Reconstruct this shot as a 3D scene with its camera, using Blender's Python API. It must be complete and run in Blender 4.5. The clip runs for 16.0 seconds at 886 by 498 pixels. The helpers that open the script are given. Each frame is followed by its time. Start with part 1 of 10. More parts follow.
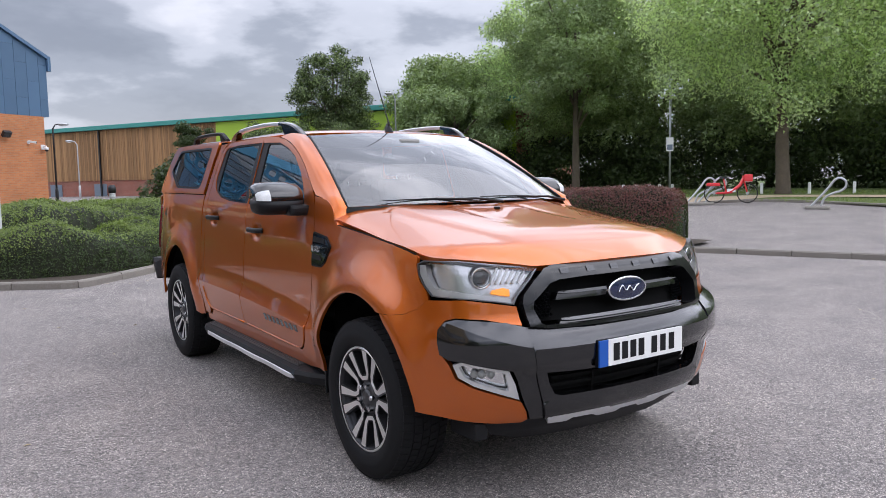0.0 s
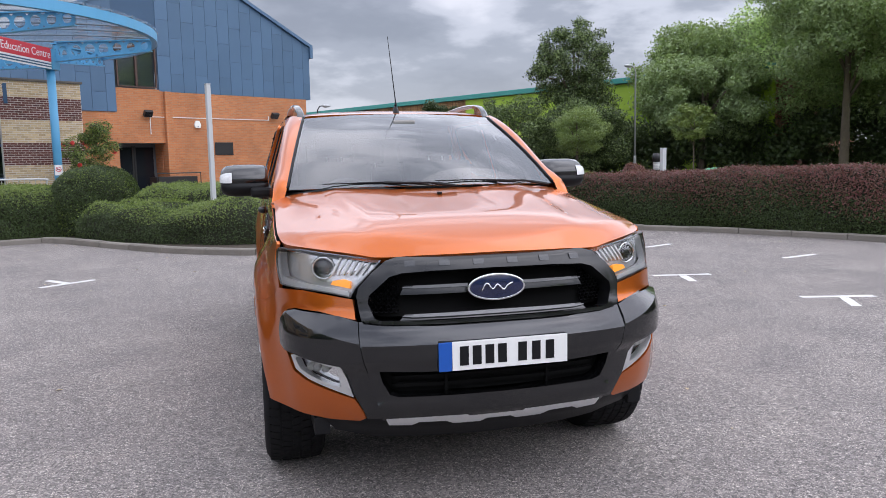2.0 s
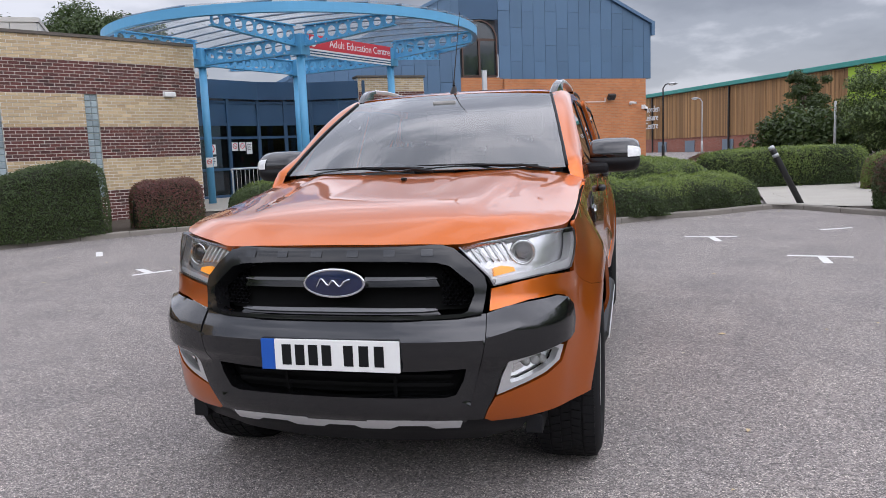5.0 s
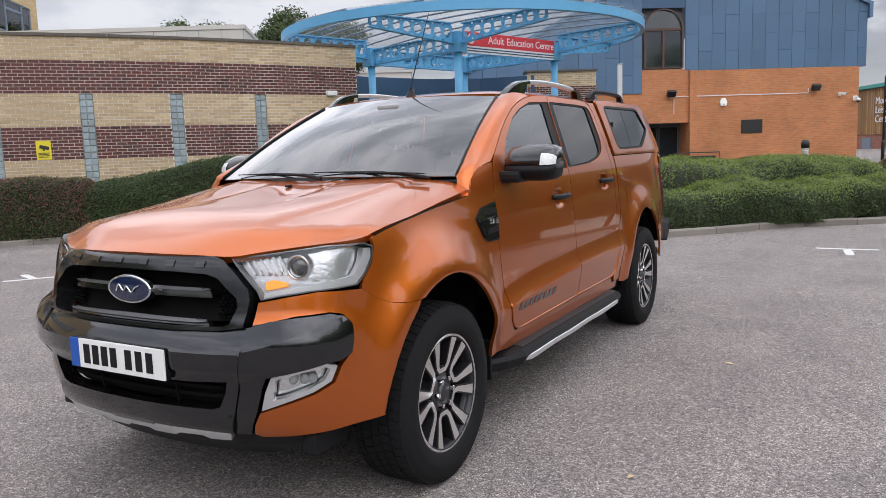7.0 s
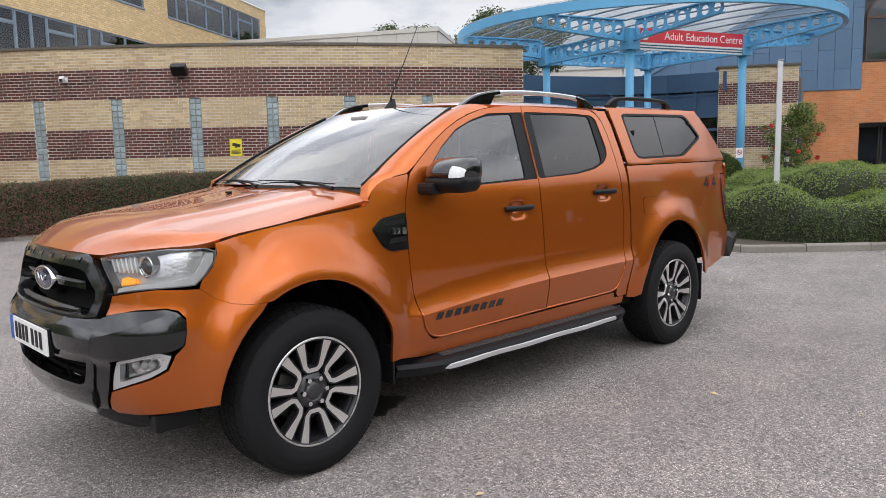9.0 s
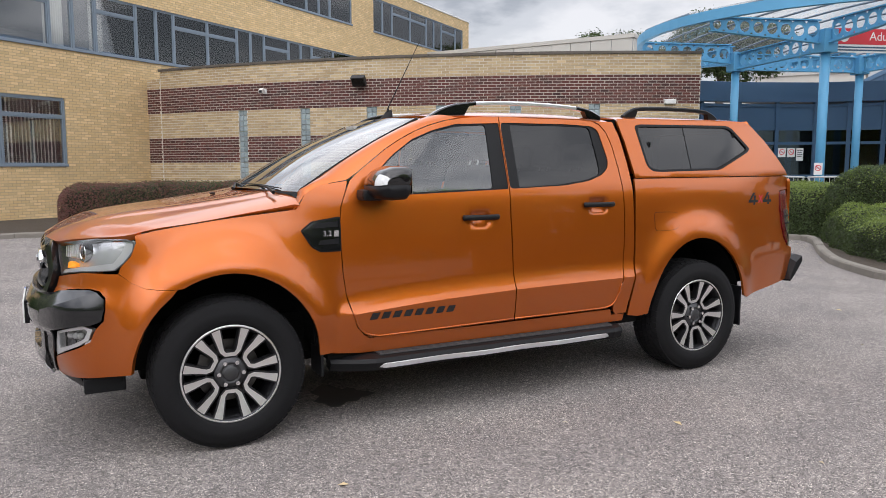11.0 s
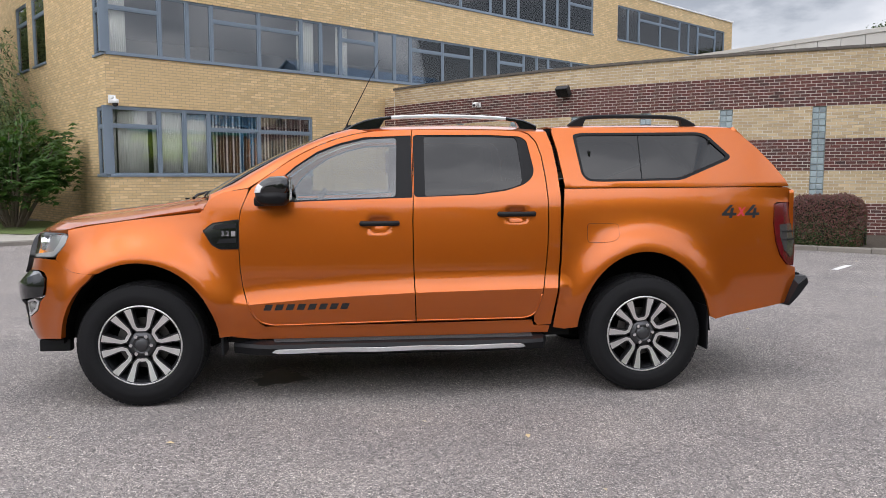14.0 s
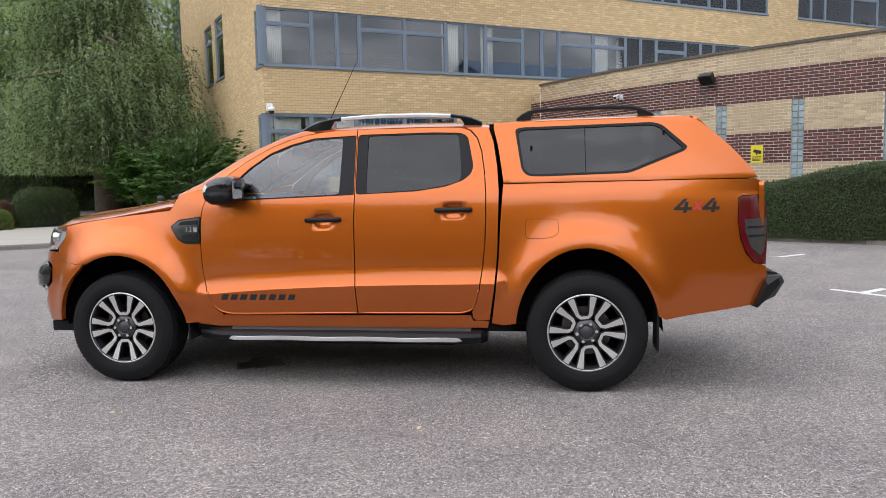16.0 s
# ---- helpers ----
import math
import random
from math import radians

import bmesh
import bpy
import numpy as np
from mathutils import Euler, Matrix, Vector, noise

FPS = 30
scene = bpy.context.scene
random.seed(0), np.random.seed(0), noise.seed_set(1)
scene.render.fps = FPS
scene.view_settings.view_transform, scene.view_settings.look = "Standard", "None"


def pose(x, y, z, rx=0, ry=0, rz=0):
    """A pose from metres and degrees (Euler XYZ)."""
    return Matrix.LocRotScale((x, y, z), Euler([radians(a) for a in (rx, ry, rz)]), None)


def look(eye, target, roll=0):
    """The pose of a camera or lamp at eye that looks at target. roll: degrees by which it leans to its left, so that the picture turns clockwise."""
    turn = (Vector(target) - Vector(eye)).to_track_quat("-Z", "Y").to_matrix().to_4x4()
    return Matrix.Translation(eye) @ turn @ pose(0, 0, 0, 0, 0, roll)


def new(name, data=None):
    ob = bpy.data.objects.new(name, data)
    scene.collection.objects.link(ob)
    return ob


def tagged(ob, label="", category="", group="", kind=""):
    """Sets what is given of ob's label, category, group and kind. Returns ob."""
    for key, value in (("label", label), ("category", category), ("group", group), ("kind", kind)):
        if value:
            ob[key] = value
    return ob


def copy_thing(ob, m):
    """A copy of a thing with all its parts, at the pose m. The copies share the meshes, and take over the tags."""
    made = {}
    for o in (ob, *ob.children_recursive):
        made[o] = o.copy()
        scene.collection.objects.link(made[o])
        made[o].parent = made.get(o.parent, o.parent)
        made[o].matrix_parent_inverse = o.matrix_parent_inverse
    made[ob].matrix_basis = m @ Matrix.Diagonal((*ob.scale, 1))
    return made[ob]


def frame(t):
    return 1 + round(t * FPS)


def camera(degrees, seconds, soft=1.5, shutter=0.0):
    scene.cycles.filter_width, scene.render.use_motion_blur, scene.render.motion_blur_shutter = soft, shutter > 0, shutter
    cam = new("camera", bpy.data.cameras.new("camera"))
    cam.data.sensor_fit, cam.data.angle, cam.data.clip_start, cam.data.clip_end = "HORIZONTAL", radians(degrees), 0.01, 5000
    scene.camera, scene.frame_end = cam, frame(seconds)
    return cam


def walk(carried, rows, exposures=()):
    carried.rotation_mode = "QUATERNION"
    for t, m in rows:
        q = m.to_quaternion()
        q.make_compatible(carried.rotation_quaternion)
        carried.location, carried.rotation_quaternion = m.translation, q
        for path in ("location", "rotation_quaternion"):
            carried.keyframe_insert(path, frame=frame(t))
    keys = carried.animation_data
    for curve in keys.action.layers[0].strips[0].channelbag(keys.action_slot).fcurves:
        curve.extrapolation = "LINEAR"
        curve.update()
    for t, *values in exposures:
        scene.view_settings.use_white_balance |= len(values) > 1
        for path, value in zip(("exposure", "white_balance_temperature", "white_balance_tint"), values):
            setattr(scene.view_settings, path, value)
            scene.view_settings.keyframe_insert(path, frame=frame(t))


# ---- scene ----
cam = camera(61.0, 16.0, 0.5)
PATH = [
    (0, (-2.55, -4.761, 1.428), (-1.439, -3.108, 1.244), -1.1),
    (0.5, (-2.159, -4.949, 1.424), (-1.197, -3.208, 1.221), -1.3),
    (1, (-1.767, -5.087, 1.419), (-0.965, -3.269, 1.197), -1.3),
    (1.5, (-1.34, -5.184, 1.43), (-0.701, -3.303, 1.2), -1.2),
    (2, (-0.928, -5.294, 1.437), (-0.449, -3.366, 1.202), -1.1),
    (2.5, (-0.532, -5.32, 1.408), (-0.212, -3.36, 1.169), -1.2),
    (3, (-0.172, -5.338, 1.411), (-0.016, -3.359, 1.17), -1.4),
    (3.5, (0.109, -5.349, 1.4), (0.105, -3.364, 1.154), -1.6),
    (4, (0.379, -5.258, 1.384), (0.214, -3.281, 1.137), -2.2),
    (4.2, (0.499, -5.211, 1.389), (0.267, -3.24, 1.141), -2.3),
    (6.3, (1.999, -4.595, 1.387), (1.174, -2.792, 1.127), -1.8),
    (6.5, (2.122, -4.529, 1.382), (1.251, -2.747, 1.124), -1.8),
    (7, (2.454, -4.317, 1.4), (1.471, -2.594, 1.149), -1.9),
    (7.5, (2.842, -4.157, 1.415), (1.745, -2.503, 1.171), -2.0),
    (8, (3.118, -3.954, 1.403), (1.905, -2.382, 1.161), -1.9),
    (8.5, (3.391, -3.718, 1.42), (2.067, -2.24, 1.176), -1.6),
    (9, (3.708, -3.493, 1.436), (2.28, -2.114, 1.192), -1.2),
    (9.2, (3.817, -3.414, 1.43), (2.35, -2.076, 1.187), -1.1),
    (11.3, (4.848, -2.175, 1.427), (3.052, -1.32, 1.214), 0.1),
    (11.5, (4.953, -2.036, 1.415), (3.137, -1.225, 1.205), 0.2),
    (12, (5.165, -1.731, 1.411), (3.302, -1.035, 1.203), 0.3),
    (12.5, (5.305, -1.369, 1.415), (3.403, -0.786, 1.209), 0.3),
    (13, (5.502, -1.007, 1.42), (3.567, -0.543, 1.221), 0.2),
    (13.5, (5.606, -0.626, 1.405), (3.644, -0.291, 1.209), 0.0),
    (14, (5.656, -0.222, 1.424), (3.676, -0.016, 1.233), -0.1),
    (14.5, (5.751, 0.208, 1.434), (3.761, 0.283, 1.246), -0.4),
    (15, (5.762, 0.617, 1.402), (3.771, 0.563, 1.216), -0.7),
    (15.5, (5.755, 1.028, 1.398), (3.772, 0.848, 1.209), -1.0),
    (16, (5.729, 1.442, 1.408), (3.762, 1.135, 1.214), -1.2),
]
walk(cam, [(t, look(eye, target, roll)) for t, eye, target, roll in PATH], exposures=[(0.0, 0.74, 6190, 16), (2.5, 0.70, 6200, 16), (4.0, 0.61, 6220, 16), (7.0, 0.60, 6530, 14), (9.0, 0.68, 6640, 12), (12.0, 0.70, 6630, 13), (16.0, 0.70, 6450, 13)])

# ---- sky and sun ----
world = bpy.data.worlds.new("world")
scene.world = world
world.use_nodes = True
wn, wl = world.node_tree.nodes, world.node_tree.links
wn.clear()
w_out = wn.new("ShaderNodeOutputWorld")
w_bg = wn.new("ShaderNodeBackground")
w_sky = wn.new("ShaderNodeTexSky")
w_sky.sky_type, w_sky.sun_disc = "NISHITA", False
SUN_ELEV, SUN_AZ = 52.0, 115.0          # azimuth measured from +y towards +x
_az, _el = radians(SUN_AZ), radians(SUN_ELEV)
SUN_DIR = Vector((math.sin(_az) * math.cos(_el), math.cos(_az) * math.cos(_el), math.sin(_el)))
w_sky.sun_elevation, w_sky.sun_rotation = radians(SUN_ELEV), radians(SUN_AZ)
w_sky.air_density, w_sky.dust_density = 1.0, 2.0
# a broken deck of cloud in flattened lumps
w_tc = wn.new("ShaderNodeTexCoord")
w_sep = wn.new("ShaderNodeSeparateXYZ")
wl.new(w_tc.outputs["Generated"], w_sep.inputs[0])


def wmath(op, a, b=None, clamp=False):
    n = wn.new("ShaderNodeMath")
    n.operation, n.use_clamp = op, clamp
    for i, v in enumerate((a, b)):
        if v is None:
            continue
        if isinstance(v, (int, float)):
            n.inputs[i].default_value = v
        else:
            wl.new(v, n.inputs[i])
    return n.outputs[0]


w_com = wn.new("ShaderNodeCombineXYZ")
wl.new(w_sep.outputs[0], w_com.inputs[0])
wl.new(w_sep.outputs[1], w_com.inputs[1])
wl.new(wmath("MULTIPLY", w_sep.outputs[2], 2.6), w_com.inputs[2])


def wnoise(scale, detail, rough, off, stretch=1.0):
    mp = wn.new("ShaderNodeMapping")
    mp.inputs["Location"].default_value = (off, off * 0.7, 0)
    mp.inputs["Scale"].default_value = (scale, scale * stretch, scale)
    wl.new(w_com.outputs[0], mp.inputs["Vector"])
    n = wn.new("ShaderNodeTexNoise")
    n.inputs["Scale"].default_value, n.inputs["Detail"].default_value = 1.0, detail
    n.inputs["Roughness"].default_value = rough
    wl.new(mp.outputs[0], n.inputs["Vector"])
    return n.outputs["Fac"]


def wramp(fac, stops):
    r = wn.new("ShaderNodeValToRGB")
    r.color_ramp.interpolation = "EASE"
    while len(r.color_ramp.elements) < len(stops):
        r.color_ramp.elements.new(0.5)
    for e, (p, c) in zip(r.color_ramp.elements, stops):
        e.position, e.color = p, (*c, 1)
    wl.new(fac, r.inputs[0])
    return r.outputs[0]


w_cloud = wramp(wmath("ADD", wmath("MULTIPLY", wnoise(2.0, 6, 0.52, 3.1), 0.66), wmath("MULTIPLY", wnoise(5.2, 6, 0.55, 9.4), 0.34)),
                [(0.39, (0.23, 0.255, 0.30)), (0.465, (0.37, 0.40, 0.45)), (0.52, (0.76, 0.79, 0.84)), (0.59, (1.10, 1.11, 1.14))])
# the deck grows brighter towards the horizon, as haze thickens
w_hor = wramp(w_sep.outputs[2], [(0.0, (1.0, 1.0, 1.0)), (0.16, (0.45, 0.45, 0.45)), (0.45, (0.0, 0.0, 0.0))])
w_mix = wn.new("ShaderNodeMixRGB")
w_mix.inputs[2].default_value = (0.76, 0.79, 0.83, 1)
wl.new(wmath("MULTIPLY", w_hor, 0.55), w_mix.inputs[0])
w_even = wn.new("ShaderNodeMixRGB")
w_even.inputs[2].default_value = (0.66, 0.69, 0.74, 1)
wl.new(w_cloud, w_even.inputs[1])
wl.new(w_even.outputs[0], w_mix.inputs[1])
w_gain = wn.new("ShaderNodeVectorMath")
w_gain.operation = "SCALE"
# an overcast sky: the zenith is far brighter than the low sky
w_top = wramp(w_sep.outputs[2], [(0.20, (0.0, 0.0, 0.0)), (0.38, (1.0, 1.0, 1.0))])
wl.new(wmath("MULTIPLY", w_top, 0.45), w_even.inputs[0])
# and it brightens slowly towards the veiled sun
w_dot = wn.new("ShaderNodeVectorMath")
w_dot.operation = "DOT_PRODUCT"
wl.new(w_tc.outputs["Generated"], w_dot.inputs[0])
w_dot.inputs[1].default_value = SUN_DIR
w_glow = wmath("MULTIPLY", wmath("POWER", wmath("MAXIMUM", w_dot.outputs["Value"], 0.0), 2.5), 6.5)
wl.new(wmath("ADD", wmath("ADD", wmath("MULTIPLY", w_top, 7.0), w_glow), 4.5), w_gain.inputs["Scale"])
wl.new(w_mix.outputs[0], w_gain.inputs[0])
w_all = wn.new("ShaderNodeMixRGB")
w_all.inputs[0].default_value = 0.88
wl.new(w_sky.outputs[0], w_all.inputs[1])
wl.new(w_gain.outputs[0], w_all.inputs[2])
wl.new(w_all.outputs[0], w_bg.inputs[0])
w_bg.inputs[1].default_value = 0.12
wl.new(w_bg.outputs[0], w_out.inputs[0])

sun = new("sun", bpy.data.lights.new("sun", "SUN"))
sun.data.energy, sun.data.angle, sun.data.color = 0.5, radians(90), (1.0, 0.97, 0.93)
sun.matrix_world = look(tuple(SUN_DIR * 60), (0, 0, 0))
scene.view_settings.exposure = 0.25


# ---- materials ----
def mat(name, col, rough=0.6, metal=0.0, var=0.12, scale=3.0, fine=0.10, fscale=60.0, bump=0.15, bscale=90.0, bdist=0.004,
        coat=0.0, spec=0.5, island=0.0, rnd=0.0, tint=None, rvar=0.08):
    """A surface with slow and fine variation of colour, gloss and relief. island, rnd: variation from piece to piece."""
    m = bpy.data.materials.new(name)
    m.use_nodes = True
    n, l = m.node_tree.nodes, m.node_tree.links
    b = n["Principled BSDF"]
    tc = n.new("ShaderNodeTexCoord")

    def noise_(s, detail=4.0):
        t = n.new("ShaderNodeTexNoise")
        t.inputs["Scale"].default_value, t.inputs["Detail"].default_value = s, detail
        l.new(tc.outputs["Object"], t.inputs["Vector"])
        return t.outputs["Fac"]

    def math_(op, a, c):
        t = n.new("ShaderNodeMath")
        t.operation = op
        for i, v in enumerate((a, c)):
            if isinstance(v, (int, float)):
                t.inputs[i].default_value = v
            else:
                l.new(v, t.inputs[i])
        return t.outputs[0]

    slow = noise_(scale)
    val = math_("ADD", 1.0, math_("MULTIPLY", math_("SUBTRACT", slow, 0.5), 2.0 * var))
    if fine:
        val = math_("ADD", val, math_("MULTIPLY", math_("SUBTRACT", noise_(fscale, 2.0), 0.5), 2.0 * fine))
    if island:
        g = n.new("ShaderNodeNewGeometry")
        val = math_("ADD", val, math_("MULTIPLY", math_("SUBTRACT", g.outputs["Random Per Island"], 0.5), 2.0 * island))
    if rnd:
        o = n.new("ShaderNodeObjectInfo")
        val = math_("ADD", val, math_("MULTIPLY", math_("SUBTRACT", o.outputs["Random"], 0.5), 2.0 * rnd))
    v = n.new("ShaderNodeVectorMath")
    v.operation = "SCALE"
    v.inputs[0].default_value = col
    l.new(val, v.inputs["Scale"])
    out = v.outputs[0]
    if tint is not None:
        mx = n.new("ShaderNodeMixRGB")
        mx.inputs[2].default_value = (*tint, 1)
        if island:
            w = n.new("ShaderNodeTexWhiteNoise")
            w.noise_dimensions = "1D"
            l.new(g.outputs["Random Per Island"], w.inputs["W"])
            fac = w.outputs["Value"]
        elif rnd:
            w = n.new("ShaderNodeTexWhiteNoise")
            w.noise_dimensions = "1D"
            l.new(o.outputs["Random"], w.inputs["W"])
            fac = w.outputs["Value"]
        else:
            fac = noise_(scale * 2.3)
        l.new(math_("MULTIPLY", fac, 0.8), mx.inputs[0])
        l.new(out, mx.inputs[1])
        out = mx.outputs[0]
    l.new(out, b.inputs["Base Color"])
    b.inputs["Metallic"].default_value = metal
    b.inputs["Specular IOR Level"].default_value = spec
    if rvar:
        l.new(math_("ADD", rough - rvar * 0.5, math_("MULTIPLY", slow, rvar)), b.inputs["Roughness"])
    else:
        b.inputs["Roughness"].default_value = rough
    if coat:
        b.inputs["Coat Weight"].default_value = coat
        b.inputs["Coat Roughness"].default_value = 0.06
    if bump:
        bp = n.new("ShaderNodeBump")
        bp.inputs["Strength"].default_value, bp.inputs["Distance"].default_value = bump, bdist
        l.new(noise_(bscale, 3.0), bp.inputs["Height"])
        l.new(bp.outputs[0], b.inputs["Normal"])
    return m


def glass(name, col=(0.9, 0.95, 0.95), rough=0.0, gain=1.8, base=0.03, haze=0.0):
    """A pane: clear through a mixed transparency, with real gloss; haze adds a milky share."""
    m = bpy.data.materials.new(name)
    m.use_nodes = True
    n, l = m.node_tree.nodes, m.node_tree.links
    n.clear()
    out = n.new("ShaderNodeOutputMaterial")
    gl = n.new("ShaderNodeBsdfGlossy")
    gl.inputs["Roughness"].default_value = rough
    tr = n.new("ShaderNodeBsdfTransparent")
    tr.inputs[0].default_value = (*col, 1)
    clear = tr.outputs[0]
    if haze:
        tl = n.new("ShaderNodeBsdfTranslucent")
        tl.inputs[0].default_value = (0.85, 0.88, 0.88, 1)
        hz = n.new("ShaderNodeMixShader")
        hz.inputs[0].default_value = haze
        l.new(clear, hz.inputs[1]), l.new(tl.outputs[0], hz.inputs[2])
        clear = hz.outputs[0]
    fr = n.new("ShaderNodeFresnel")
    fr.inputs[0].default_value = 1.52
    mul = n.new("ShaderNodeMath")
    mul.operation, mul.use_clamp = "MULTIPLY_ADD", True
    mul.inputs[1].default_value, mul.inputs[2].default_value = gain, base
    l.new(fr.outputs[0], mul.inputs[0])
    mx = n.new("ShaderNodeMixShader")
    l.new(mul.outputs[0], mx.inputs[0])
    l.new(clear, mx.inputs[1])
    l.new(gl.outputs[0], mx.inputs[2])
    l.new(mx.outputs[0], out.inputs[0])
    return m


def asphalt_mat():
    m = mat("asphalt", (0.256, 0.237, 0.230), 0.92, var=0.08, scale=0.35, fine=0.0, bump=0.0, spec=0.25)
    n, l = m.node_tree.nodes, m.node_tree.links
    b = n["Principled BSDF"]
    tc = n.new("ShaderNodeTexCoord")
    last = b.inputs["Base Color"].links[0].from_socket

    def grain(scale, stops):
        """Stones of one size, each with a tone of its own."""
        vo = n.new("ShaderNodeTexVoronoi")
        vo.inputs["Scale"].default_value = scale
        l.new(tc.outputs["Object"], vo.inputs["Vector"])
        sp = n.new("ShaderNodeSeparateColor")
        l.new(vo.outputs["Color"], sp.inputs[0])
        return vo, ramp_(sp.outputs[0], stops)

    def ramp_(fac, stops):
        rp = n.new("ShaderNodeValToRGB")
        while len(rp.color_ramp.elements) < len(stops):
            rp.color_ramp.elements.new(0.5)
        for e, (p, c) in zip(rp.color_ramp.elements, stops):
            e.position, e.color = p, (*c, 1)
        l.new(fac, rp.inputs[0])
        return rp.outputs[0]

    def times(a, c):
        mx = n.new("ShaderNodeMixRGB")
        mx.blend_type, mx.inputs[0].default_value = "MULTIPLY", 1.0
        l.new(a, mx.inputs[1]), l.new(c, mx.inputs[2])
        return mx.outputs[0]
    fine_v, fine_c = grain(215.0, [(0.0, (0.34, 0.34, 0.34)), (0.5, (0.85, 0.84, 0.83)), (0.88, (1.35, 1.33, 1.30)), (0.95, (2.0, 1.97, 1.90)), (1.0, (2.7, 2.65, 2.55))])
    mid_c = grain(74.0, [(0.0, (0.72, 0.72, 0.73)), (0.6, (1.0, 1.0, 1.0)), (1.0, (1.32, 1.30, 1.26))])[1]
    n2 = n.new("ShaderNodeTexNoise")
    n2.inputs["Scale"].default_value, n2.inputs["Detail"].default_value = 1.3, 6.0
    l.new(tc.outputs["Object"], n2.inputs["Vector"])
    last = times(times(times(last, fine_c), mid_c), ramp_(n2.outputs["Fac"], [(0.32, (0.86, 0.86, 0.87)), (0.70, (1.11, 1.10, 1.08))]))
    l.new(last, b.inputs["Base Color"])
    bp = n.new("ShaderNodeBump")
    bp.inputs["Strength"].default_value, bp.inputs["Distance"].default_value = 0.5, 0.005
    bp.invert = True
    l.new(fine_v.outputs["Distance"], bp.inputs["Height"])
    l.new(bp.outputs[0], b.inputs["Normal"])
    return m


def leaf_mat(name, col, tint, through_=0.32):
    """Leaves: part of the light passes through the blade."""
    m = mat(name, col, 0.5, var=0.42, scale=0.9, fine=0.0, bump=0.0, island=0.28, tint=tint, spec=0.4)
    n, l = m.node_tree.nodes, m.node_tree.links
    b = n["Principled BSDF"]
    src = b.inputs["Base Color"].links[0].from_socket
    warm = n.new("ShaderNodeMixRGB")
    warm.blend_type, warm.inputs[0].default_value, warm.inputs[2].default_value = "MULTIPLY", 1.0, (1.5, 1.6, 0.8, 1)
    l.new(src, warm.inputs[1])
    t = n.new("ShaderNodeBsdfTranslucent")
    l.new(warm.outputs[0], t.inputs[0])
    mx = n.new("ShaderNodeMixShader")
    mx.inputs[0].default_value = through_
    l.new(b.outputs[0], mx.inputs[1]), l.new(t.outputs[0], mx.inputs[2])
    l.new(mx.outputs[0], n["Material Output"].inputs[0])
    return m


